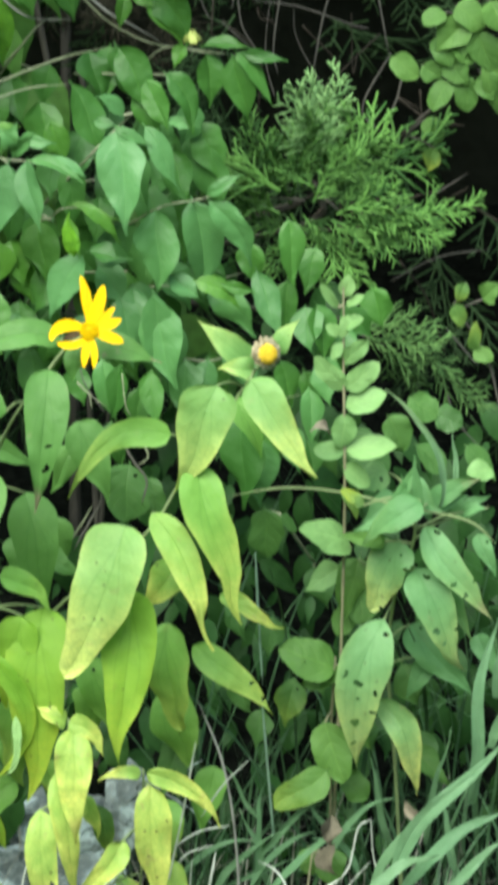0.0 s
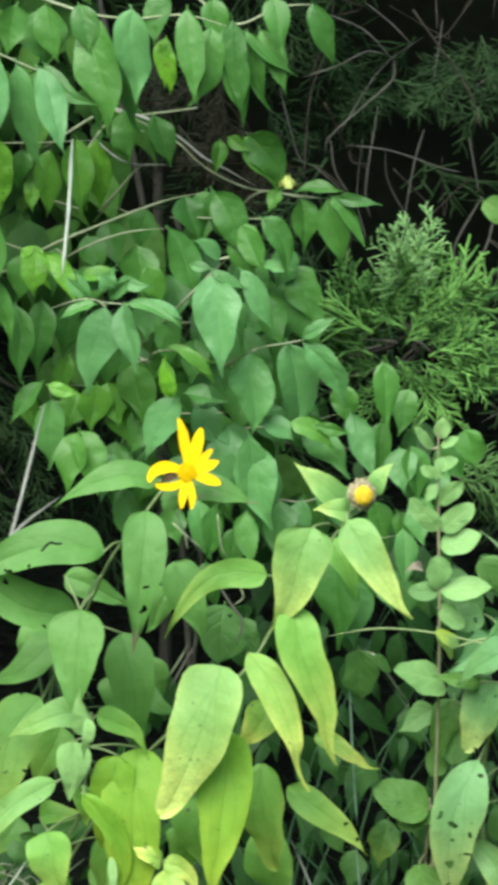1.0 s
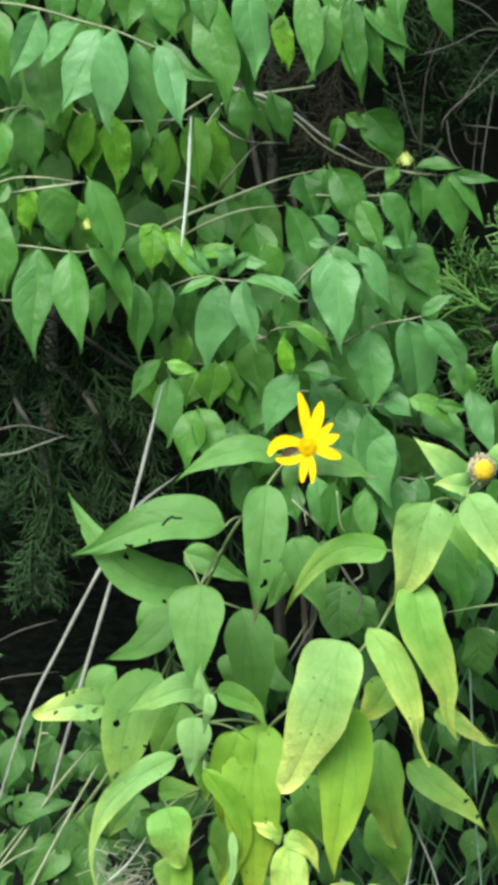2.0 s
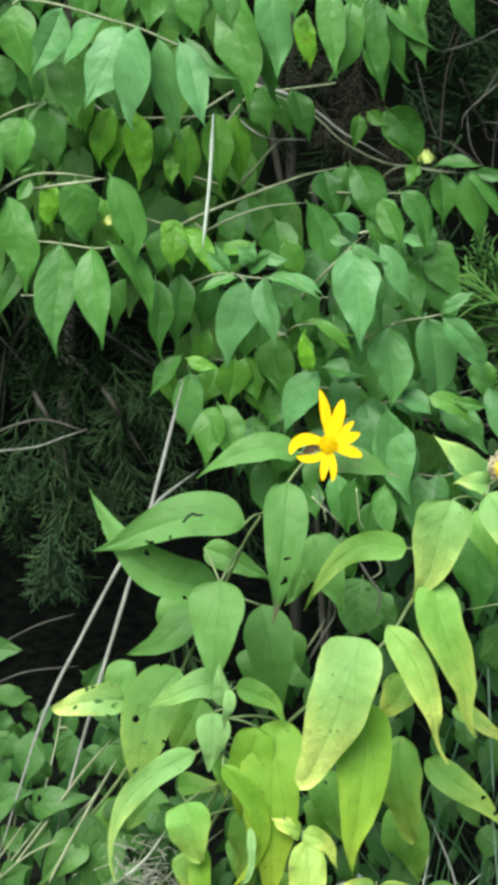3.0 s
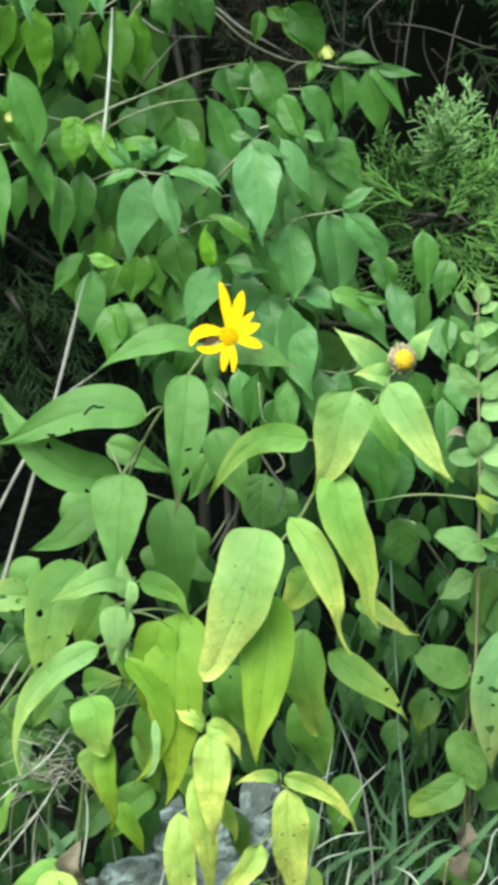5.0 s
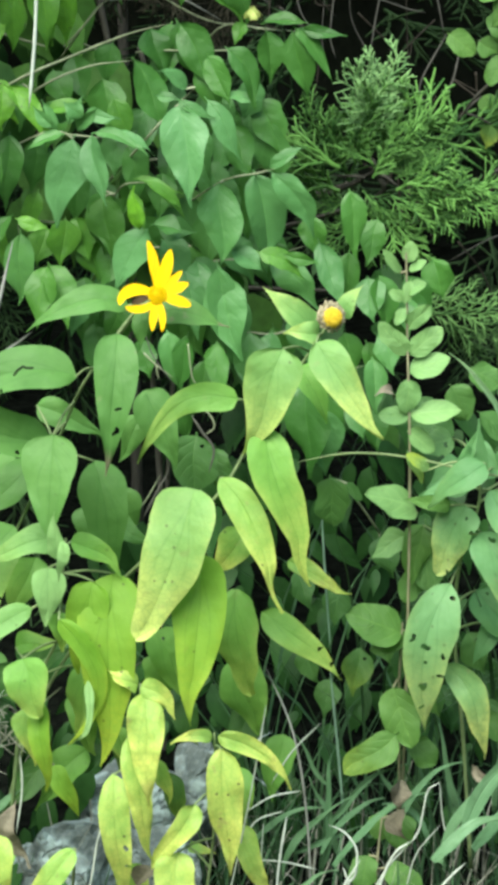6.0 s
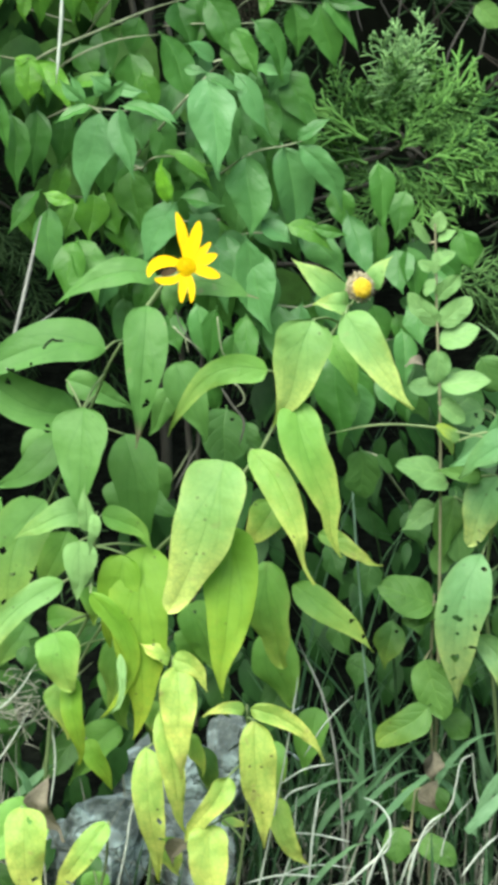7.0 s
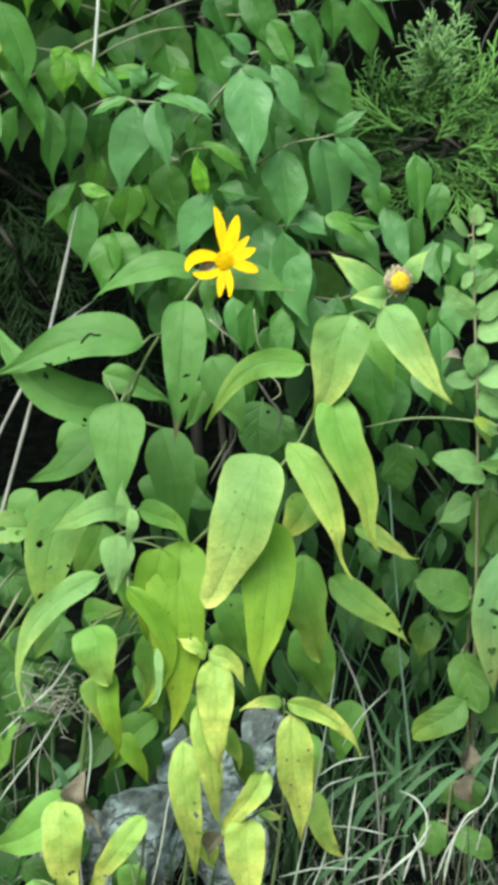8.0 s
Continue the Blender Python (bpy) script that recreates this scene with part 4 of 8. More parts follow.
leaf(honeysuckle, OVATE, (0.089, 2.630, 0.999), (0.104, 2.618, 0.958), 0.027, 0.03, 0.02, -3)
leaf(honeysuckle, OVATE, (0.010, 2.640, 0.917), (0.035, 2.639, 0.878), 0.0337, -0, 0.07, 18)
leaf(honeysuckle, OVATE, (-0.045, 2.670, 1.051), (-0.035, 2.658, 1.015), 0.025, 0.02, 0.03, 22)
leaf(honeysuckle, OVATE, (-0.076, 2.640, 0.940), (-0.086, 2.641, 0.905), 0.0183, 0, 0.05, 9, yellow=0.27)
leaf(honeysuckle, OVATE, (-0.115, 2.640, 0.914), (-0.100, 2.640, 0.864), 0.0183, -0.01, 0.04, 9, yellow=0.36)
leaf(honeysuckle, OVATE, (-0.037, 2.640, 0.866), (-0.041, 2.629, 0.823), 0.0279, -0.02, 0.06, 5)
leaf(honeysuckle, OVATE, (-0.008, 2.650, 0.843), (-0.017, 2.647, 0.808), 0.0231, -0.01, 0.07, 2)
leaf(honeysuckle, OVATE, (-0.115, 2.650, 1.025), (-0.120, 2.645, 0.987), 0.0231, -0.02, 0.08, 5)
leaf(honeysuckle, OVATE, (-0.087, 2.650, 1.030), (-0.091, 2.645, 0.992), 0.0202, 0.01, 0.03, 1)
leaf(honeysuckle, OVATE, (0.073, 2.680, 1.123), (0.100, 2.682, 1.078), 0.0327, -0.1, 0.04, 4, yellow=.1)
leaf(honeysuckle, OVATE, (0.049, 2.680, 1.118), (0.045, 2.672, 1.091), 0.0144, 0.02, 0.08, -21, yellow=.25)
leaf(honeysuckle, OVATE, (0.100, 2.680, 1.076), (0.091, 2.674, 1.060), 0.0135, 0.03, 0.05, 4, yellow=.2)
leaf(honeysuckle, OVATE, (0.115, 2.680, 1.076), (0.151, 2.678, 1.077), 0.0135, -0.02, 0.08, -18, yellow=.05)
leaf(honeysuckle, OVATE, (0.117, 2.680, 1.070), (0.121, 2.678, 1.027), 0.025, -0.02, 0.04, -22)
leaf(honeysuckle, OVATE, (0.139, 2.680, 1.069), (0.152, 2.681, 1.013), 0.025, -0.02, 0.05, 12)
leaf(honeysuckle, OVATE, (0.143, 2.680, 1.072), (0.173, 2.672, 1.030), 0.0183, -0.02, 0.05, -23)
leaf(honeysuckle, OVATE, (0.056, 2.680, 1.121), (0.073, 2.674, 1.110), 0.0125, -0, 0.04, 22, yellow=.3)
leaf(honeysuckle, OVATE, (0.148, 2.680, 1.071), (0.184, 2.677, 1.066), 0.0125, 0.01, 0.03, 11)
leaf(honeysuckle, OVATE, (0.077, 2.570, 0.892), (0.088, 2.571, 0.812), 0.0279, 0.01, 0.02, -7, holes_or_sheen=0.4)
leaf(honeysuckle, OVATE, (0.059, 2.600, 0.890), (0.064, 2.585, 0.842), 0.025, 0.03, 0.07, -5, holes_or_sheen=0.5)
leaf(honeysuckle, OVATE, (0.035, 2.560, 0.839), (0.047, 2.552, 0.791), 0.025, 0.02, 0.04, -9, holes_or_sheen=0.3)
leaf(honeysuckle, OVATE, (0.052, 2.540, 0.841), (0.043, 2.539, 0.795), 0.0183, -0.02, 0.02, 9)
leaf(honeysuckle, OVATE, (0.076, 2.570, 0.827), (0.079, 2.555, 0.783), 0.0202, 0.02, 0.04, -3)
leaf(honeysuckle, OVATE, (0.186, 2.590, 0.951), (0.192, 2.582, 0.897), 0.0231, 0.01, 0.03, -10)
leaf(honeysuckle, OVATE, (0.161, 2.590, 0.908), (0.180, 2.571, 0.856), 0.0221, 0.01, 0.03, 5, holes_or_sheen=0.4)
leaf(honeysuckle, OVATE, (0.187, 2.610, 0.894), (0.183, 2.605, 0.847), 0.0231, -0.02, 0.06, -3)
leaf(honeysuckle, OVATE, (0.211, 2.600, 0.877), (0.218, 2.592, 0.831), 0.027, -0.01, 0.04, -23)
leaf(honeysuckle, OVATE, (0.259, 2.640, 0.881), (0.269, 2.634, 0.849), 0.0299, -0.02, 0.05, 24)
leaf(honeysuckle, OVATE, (0.151, 2.540, 0.798), (0.152, 2.529, 0.724), 0.0366, -0.02, 0.04, 23)
leaf(honeysuckle, OVATE, (0.111, 2.570, 0.904), (0.146, 2.569, 0.883), 0.0173, -0.1, 0.07, 2, yellow=.3)
leaf(honeysuckle, OVATE, (0.132, 2.570, 0.902), (0.159, 2.571, 0.894), 0.0106, -0.01, 0.04, 14, yellow=.1)
leaf(honeysuckle, OVATE, (0.090, 2.590, 0.903), (0.113, 2.582, 0.886), 0.0202, 0, 0.05, -8, holes_or_sheen=0.6)
leaf(honeysuckle, OVATE, (0.056, 2.620, 0.885), (0.084, 2.616, 0.862), 0.0231, -0, 0.07, -12, holes_or_sheen=0.3)
leaf(honeysuckle, OVATE, (0.145, 2.620, 0.842), (0.155, 2.621, 0.792), 0.0279, 0.01, 0.05, 11, holes_or_sheen=0.6)
leaf(honeysuckle, OVATE, (0.103, 2.610, 0.825), (0.104, 2.600, 0.778), 0.0279, 0.02, 0.06, 12, holes_or_sheen=0.3)
leaf(honeysuckle, OVATE, (0.122, 2.620, 0.822), (0.117, 2.609, 0.786), 0.0231, 0.01, 0.02, 4, holes_or_sheen=0.6)
leaf(honeysuckle, OVATE, (0.174, 2.600, 0.799), (0.179, 2.602, 0.749), 0.025, 0.02, 0.03, -7)
leaf(honeysuckle, OVATE, (0.183, 2.620, 0.822), (0.193, 2.615, 0.784), 0.0241, 0.01, 0.05, -20)
leaf(honeysuckle, OVATE, (0.203, 2.620, 0.813), (0.212, 2.610, 0.776), 0.0241, -0.01, 0.04, -20, yellow=.1)
leaf(honeysuckle, OVATE, (0.010, 2.600, 0.822), (0.019, 2.590, 0.791), 0.0231, 0.02, 0.04, -8)
leaf(honeysuckle, OVATE, (-0.010, 2.630, 0.901), (-0.024, 2.623, 0.859), 0.0279, -0.02, 0.03, 6)
leaf(honeysuckle, OVATE, (0.126, 2.630, 0.898), (0.136, 2.629, 0.859), 0.0241, -0, 0.07, 17)
leaf(honeysuckle, OVATE, (0.154, 2.640, 0.919), (0.159, 2.633, 0.887), 0.0241, -0.01, 0.04, 18)
leaf(honeysuckle, OVATE, (0.170, 2.590, 0.772), (0.170, 2.590, 0.728), 0.0231, -0.01, 0.04, -4)
leaf(honeysuckle, OVATE, (0.066, 2.600, 0.803), (0.061, 2.591, 0.766), 0.0231, -0, 0.03, 2)
leaf(honeysuckle, OVATE, (0.221, 2.620, 0.842), (0.231, 2.619, 0.803), 0.025, -0.02, 0.07, 9)
leaf(honeysuckle, OVATE, (0.235, 2.630, 0.869), (0.259, 2.631, 0.840), 0.0231, 0.01, 0.03, 10)
leaf(honeysuckle, OVATE, (0.211, 2.630, 0.918), (0.202, 2.618, 0.882), 0.0231, 0, 0.03, -5)
leaf(honeysuckle, OVATE, (0.206, 2.620, 0.753), (0.213, 2.609, 0.721), 0.0241, -0.02, 0.04, -20)
leaf(honeysuckle, OVATE, (0.130, 2.590, 0.787), (0.123, 2.591, 0.742), 0.025, 0.03, 0.06, -3)
leaf(honeysuckle, OVATE, (0.089, 2.610, 0.854), (0.098, 2.612, 0.814), 0.025, -0.02, 0.04, -24, holes_or_sheen=0.5)
leaf(honeysuckle, OVATE, (0.023, 2.610, 0.863), (0.010, 2.600, 0.827), 0.0289, -0.03, 0.05, 22, holes_or_sheen=0.5)
leaf(honeysuckle, OVATE, (-0.044, 2.640, 0.918), (-0.034, 2.629, 0.882), 0.0289, -0.02, 0.05, 16, yellow=.2)
leaf(honeysuckle, OVATE, (-0.038, 2.620, 0.860), (-0.048, 2.615, 0.822), 0.025, -0, 0.07, 7, holes_or_sheen=0.6)
leaf(honeysuckle, OVATE, (0.041, 2.620, 0.766), (0.050, 2.621, 0.726), 0.0231, 0.03, 0.08, -12)
leaf(honeysuckle, OVATE, (0.013, 2.550, 0.929), (0.010, 2.545, 0.964), 0.0135, -0.03, 0.07, -21, yellow=.9)
leaf(honeysuckle, OVATE, (0.018, 2.550, 0.968), (0.047, 2.551, 0.942), 0.0096, -0.1, 0.06, -7, yellow=.3)
leaf(honeysuckle, OVATE, (0.020, 2.560, 0.967), (0.039, 2.553, 0.956), 0.0077, -0.02, 0.05, -14, yellow=.2)
leaf(honeysuckle, OVATE, (0.024, 2.560, 0.930), (0.049, 2.558, 0.924), 0.0193, -0.03, 0.03, -23, holes_or_sheen=.1)
leaf(honeysuckle, OVATE, (-0.030, 2.520, 1.026), (-0.044, 2.519, 1.039), 0.0135, 0, 0.06, -15, holes_or_sheen=.4)
leaf(honeysuckle, OVATE, (-0.054, 2.520, 1.020), (-0.069, 2.520, 1.035), 0.0106, -0.03, 0.04, -21, holes_or_sheen=.5)
leaf(honeysuckle, OVATE, (-0.041, 2.530, 1.020), (-0.030, 2.529, 1.042), 0.0116, 0.01, 0.05, -2, holes_or_sheen=.4)
leaf(honeysuckle, OVATE, (-0.034, 2.530, 1.014), (-0.018, 2.523, 1.033), 0.0116, -0.03, 0.07, 17, holes_or_sheen=.4)
leaf(honeysuckle, OVATE, (-0.019, 2.510, 1.016), (0.021, 2.504, 1.000), 0.0116, -0.08, 0.04, -15, holes_or_sheen=.3)
leaf(honeysuckle, OVATE, (-0.046, 2.520, 1.013), (-0.074, 2.518, 1.002), 0.0125, 0, 0.07, 22, holes_or_sheen=.2)
leaf(honeysuckle, OVATE, (-0.052, 2.540, 1.013), (-0.063, 2.540, 1.036), 0.0087, -0.01, 0.07, 6, holes_or_sheen=.5)
stalk("branch", honeysuckle, [(-0.047, 2.750, 1.134), (-0.009, 2.700, 1.131), (0.015, 2.700, 1.116), (0.035, 2.700, 1.100), (0.056, 2.700, 1.089), (0.079, 2.700, 1.076)], 0.0013, 0.001, STICK)
stalk("branch", honeysuckle, [(-0.061, 2.740, 1.108), (-0.037, 2.690, 1.100), (-0.018, 2.690, 1.095), (0.008, 2.690, 1.096)], 0.0009, 0.0006, STICK)
stalk("branch", honeysuckle, [(-0.061, 2.740, 1.036), (-0.040, 2.690, 1.069), (-0.023, 2.690, 1.092)], 0.001, 0.0006)
stalk("branch", honeysuckle, [(-0.228, 2.625, 1.061), (-0.190, 2.575, 1.076), (-0.169, 2.575, 1.079), (-0.154, 2.575, 1.082)], 0.0014, 0.0009)
stalk("branch", honeysuckle, [(0.007, 2.690, 1.050), (0.036, 2.640, 1.060), (0.069, 2.640, 1.059), (0.100, 2.640, 1.061)], 0.0009, 0.0006)
stalk("branch", honeysuckle, [(0.055, 2.735, 1.041), (0.083, 2.685, 1.074), (0.117, 2.685, 1.070), (0.155, 2.685, 1.069)], 0.001, 0.0006)
leaf(honeysuckle, OVATE, (0.052, 2.570, 1.040), (0.030, 2.560, 1.056), 0.0138, 0.1, 0.05, 0, holes_or_sheen=0.5)
leaf(honeysuckle, OVATE, (0.045, 2.630, 1.084), (0.070, 2.620, 1.033), 0.0285, -0.05, 0.05, 15)
leaf(honeysuckle, OVATE, (0.021, 2.650, 1.077), (0.033, 2.640, 1.036), 0.0295, 0.03, 0.05, -20)
leaf(honeysuckle, OVATE, (0.064, 2.630, 1.055), (0.080, 2.620, 1.005), 0.0239, 0, 0.05, 20)
leaf(honeysuckle, OVATE, (0.049, 2.590, 0.883), (0.060, 2.580, 0.829), 0.0267, 0, 0.05, -10, holes_or_sheen=0.4)
leaf(honeysuckle, OVATE, (0.079, 2.575, 0.884), (0.096, 2.560, 0.817), 0.0359, 0.03, 0.04, 15, holes_or_sheen=0.5)
leaf(honeysuckle, OVATE, (0.120, 2.620, 0.891), (0.160, 2.610, 0.847), 0.0267, -0.05, 0.05, 10, holes_or_sheen=0.4)
leaf(honeysuckle, OVATE, (-0.209, 2.630, 1.135), (-0.194, 2.620, 1.082), 0.0322, 0.05, 0.05, 20)
leaf(honeysuckle, OVATE, (-0.156, 2.640, 1.129), (-0.165, 2.640, 1.079), 0.0239, 0.05, 0.05, 10, yellow=.55)
leaf(honeysuckle, OVATE, (-0.069, 2.640, 1.125), (-0.065, 2.630, 1.065), 0.0267, 0, 0.05, -14, yellow=.35)
leaf(honeysuckle, OVATE, (-0.091, 2.660, 1.112), (-0.096, 2.660, 1.057), 0.0230, 0, 0.05, 10, yellow=.3)
leaf(honeysuckle, OVATE, (-0.187, 2.650, 1.124), (-0.182, 2.640, 1.110), 0.0221, 0, 0.05, 0, yellow=.7)
leaf(honeysuckle, OVATE, (-0.229, 2.600, 1.097), (-0.232, 2.590, 1.079), 0.0276, 0, 0.05, -20, yellow=.2)
leaf(honeysuckle, OVATE, (-0.204, 2.600, 1.072), (-0.202, 2.600, 1.034), 0.0184, 0, 0.05, 10, yellow=.8)
leaf(honeysuckle, OVATE, (0.043, 2.600, 1.223), (0.026, 2.590, 1.164), 0.0276, -0.08, 0.05, -12)
leaf(honeysuckle, OVATE, (0.052, 2.610, 1.222), (0.068, 2.600, 1.147), 0.0230, -0.04, 0.05, 10)
leaf(honeysuckle, OVATE, (0.082, 2.620, 1.219), (0.103, 2.610, 1.168), 0.0203, -0.04, 0.05, 10)
leaf(honeysuckle, OVATE, (-0.052, 2.580, 1.234), (-0.039, 2.560, 1.144), 0.0359, -0.03, 0.05, 14)
leaf(honeysuckle, OVATE, (-0.098, 2.620, 1.233), (-0.093, 2.610, 1.188), 0.0414, 0, 0.05, -10)
leaf(honeysuckle, OVATE, (0.006, 2.630, 1.205), (0.009, 2.630, 1.166), 0.0175, 0, 0.05, 10, yellow=.85)
leaf(honeysuckle, OVATE, (0.068, 2.685, 1.120), (0.098, 2.680, 1.075), 0.0304, -0.04, 0.05, -12, yellow=.25)
leaf(honeysuckle, OVATE, (-0.032, 2.675, 1.142), (-0.027, 2.670, 1.102), 0.0258, 0, 0.05, 10)
leaf(honeysuckle, OVATE, (-0.006, 2.675, 1.139), (0.007, 2.670, 1.099), 0.0221, 0, 0.05, -14)
leaf(honeysuckle, OVATE, (-0.139, 2.600, 1.025), (-0.130, 2.590, 1.008), 0.0184, 0, 0.05, 20, yellow=.3)
leaf(honeysuckle, OVATE, (-0.102, 2.610, 1.035), (-0.101, 2.600, 1.002), 0.0239, 0, 0.06, -10, yellow=.6)
leaf(honeysuckle, OVATE, (-0.092, 2.600, 1.035), (-0.065, 2.590, 0.997), 0.0166, -0.08, 0.06, 12, yellow=.6)
leaf(honeysuckle, OVATE, (-0.062, 2.660, 1.040), (-0.049, 2.650, 1.011), 0.0239, 0, 0.05, 10)
leaf(honeysuckle, OVATE, (-0.019, 2.620, 0.940), (-0.013, 2.610, 0.891), 0.0331, 0, 0.05, 14, yellow=.1)
leaf(honeysuckle, OVATE, (-0.069, 2.630, 0.912), (-0.076, 2.620, 0.882), 0.0276, 0, 0.06, -12, yellow=.25)
leaf(honeysuckle, OVATE, (0.202, 2.600, 0.875), (0.207, 2.585, 0.842), 0.0284, 0.01, 0.05, 8, holes_or_sheen=0.3)
leaf(honeysuckle, OVATE, (0.217, 2.600, 0.834), (0.224, 2.585, 0.796), 0.0255, 0.01, 0.05, 13, holes_or_sheen=0.4)
leaf(honeysuckle, OVATE, (0.206, 2.580, 0.810), (0.210, 2.565, 0.767), 0.0213, 0.01, 0.05, -11, holes_or_sheen=0.3)
leaf(honeysuckle, OVATE, (0.192, 2.580, 0.777), (0.199, 2.565, 0.743), 0.0220, 0.01, 0.05, 15, holes_or_sheen=0.2)
leaf(honeysuckle, OVATE, (0.159, 2.560, 0.773), (0.166, 2.545, 0.721), 0.0372, 0.01, 0.05, 1, holes_or_sheen=0.4)
leaf(honeysuckle, OVATE, (0.234, 2.620, 0.855), (0.238, 2.605, 0.824), 0.0213, 0.01, 0.05, -13, holes_or_sheen=0.2)
leaf(honeysuckle, OVATE, (0.150, 2.600, 0.788), (0.139, 2.585, 0.753), 0.0248, 0.01, 0.05, 8, holes_or_sheen=0.3)

def bud(plant, place, size):
    """A small closed bud of overlapping scales."""
    verts, faces = [], []
    for k in range(14):
        a, up = k * 2.4, k / 14
        m = Matrix.Rotation(a, 3, "Z")
        w, h, lean = size * (0.75 - 0.35 * up), size * 1.1, size * (0.75 - 0.6 * up)
        b = len(verts)
        verts += [m @ Vector(q) for q in ((lean, -w * 0.5, size * (up - 0.6)), (lean, w * 0.5, size * (up - 0.6)), (lean * 1.1, w * 0.4, size * up), (lean * 1.1, -w * 0.4, size * up), (lean * 0.5, 0, size * (up - 0.6) + h))]
        faces += [(b, b + 1, b + 2, b + 3), (b + 3, b + 2, b + 4)]
    ob = new("bud", mesh("bud", verts, faces, BUD))
    ob.parent = plant
    ob.location = Vector(place) - origin(plant)
    ob.scale = (1.5, 1.5, 0.95)
    return tagged(ob, "pale yellow-green bud")


bud(honeysuckle, (0.106, 2.660, 1.086), 0.0066)
bud(honeysuckle, (-0.155, 2.600, 1.041), 0.005)

# leaves deep inside the bush, too many to count
r = random.Random(21)
places = []
while len(places) < 620:
    x, z = r.uniform(-0.5, 0.32), r.uniform(0.55, 1.5)
    low = 0.95 if x < -0.10 else 0.86 - 0.9 * max(0.0, x)
    high = 1.5 if x < -0.06 else 1.07 - 1.45 * (x + 0.06)
    if low < z < high:
        places.append(Vector((x, r.uniform(2.74, 2.92), z)) - origin(honeysuckle))
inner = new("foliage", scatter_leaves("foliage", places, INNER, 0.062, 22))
inner.parent = honeysuckle
tagged(inner, "shaded inner leaves", kind="stuff")

# ---- woodland sunflowers ----
def sunflower(place, label, mat=SUNFLOWER):
    ob = thing("sunflower_plant", place, label, "plant", "wild sunflowers on the bank")
    LEAF_MATERIAL[ob.name], STALK_MATERIAL[ob.name] = mat, STEM
    REACH[ob.name] = 0.055
    return ob


flowering = sunflower((-0.26, 2.50, 0.33), "leafy green wild sunflower with one open yellow flower", FRESH)
stalk("stem", flowering, [(0.030, 2.370, 0.919), (0.008, 2.390, 0.889), (-0.025, 2.400, 0.842), (-0.045, 2.420, 0.795), (-0.085, 2.460, 0.702), (-0.132, 2.480, 0.608), (-0.176, 2.490, 0.542), (-0.220, 2.500, 0.473)], 0.0010, 0.0016)
leaf(flowering, LANCE, (0.011, 2.370, 0.911), (-0.066, 2.361, 0.893), 0.026, 0.06, 0.19, 14)
leaf(flowering, LANCE, (0.027, 2.370, 0.905), (0.088, 2.371, 0.894), 0.026, -0.02, 0.15, -10, brown=1)
leaf(flowering, LANCE, (0.022, 2.360, 0.909), (0.021, 2.353, 0.883), 0.016, 0.01, 0.18, 12)
leaf(flowering, LANCE, (0.004, 2.340, 0.897), (-0.005, 2.308, 0.795), 0.033, -0.01, 0.12, 0, brown=.7, holes_or_sheen=.15)
leaf(flowering, LANCE, (-0.029, 2.360, 0.858), (-0.144, 2.351, 0.837), 0.038, 0.06, 0.11, 5, holes_or_sheen=.06)
leaf(flowering, LANCE, (-0.051, 2.390, 0.798), (-0.148, 2.373, 0.879), 0.034, -0.2, 0.09, 3, holes_or_sheen=.1)
leaf(flowering, LANCE, (-0.067, 2.460, 0.805), (-0.012, 2.463, 0.776), 0.023, -0.02, 0.12, 5)
leaf(flowering, LANCE, (-0.070, 2.450, 0.762), (-0.129, 2.439, 0.721), 0.028, -0.15, 0.18, -0)
leaf(flowering, LANCE, (-0.047, 2.360, 0.812), (-0.050, 2.335, 0.732), 0.042, 0, 0.08, 9)
leaf(flowering, LANCE, (-0.021, 2.440, 0.765), (-0.005, 2.438, 0.663), 0.039, 0.01, 0.16, -9)
leaf(flowering, LANCE, (0.019, 2.470, 0.815), (0.044, 2.456, 0.753), 0.034, -0.01, 0.07, -2)
leaf(flowering, LANCE, (-0.012, 2.480, 0.699), (0.023, 2.469, 0.684), 0.019, 0.01, 0.15, -0)
leaf(flowering, LANCE, (-0.031, 2.500, 0.708), (-0.021, 2.494, 0.661), 0.028, -0.02, 0.15, 8)
leaf(flowering, LANCE, (0.015, 2.480, 0.790), (-0.003, 2.474, 0.753), 0.021, -0.01, 0.13, -14)
leaf(flowering, LANCE, (-0.003, 2.510, 0.720), (0.007, 2.508, 0.676), 0.028, 0.02, 0.08, 8)
leaf(flowering, LANCE, (-0.092, 2.500, 0.751), (-0.105, 2.500, 0.716), 0.024, -0.02, 0.13, 11)
seeding = sunflower((-0.12, 2.50, 0.33), "wild sunflower with a spent head and yellowing drooping leaves")
stalk("stem", seeding, [(0.167, 2.420, 0.885), (0.157, 2.420, 0.872), (0.123, 2.420, 0.817), (0.100, 2.420, 0.780), (0.074, 2.410, 0.742), (0.005, 2.440, 0.669), (-0.032, 2.460, 0.613), (-0.067, 2.480, 0.550), (-0.093, 2.490, 0.479), (-0.109, 2.490, 0.400), (-0.122, 2.490, 0.309)], 0.0010, 0.0018)
leaf(seeding, LANCE, (0.129, 2.380, 0.874), (0.097, 2.376, 0.789), 0.043, -0.03, 0.1, -6, yellow=.42, mat=PALELEAF)
leaf(seeding, LANCE, (0.154, 2.380, 0.879), (0.205, 2.356, 0.809), 0.030, 0.03, 0.08, 5, yellow=.42, mat=PALELEAF)
leaf(seeding, LANCE, (0.155, 2.440, 0.870), (0.113, 2.437, 0.909), 0.025, -0.01, 0.14, 4, yellow=.25, mat=PALELEAF)
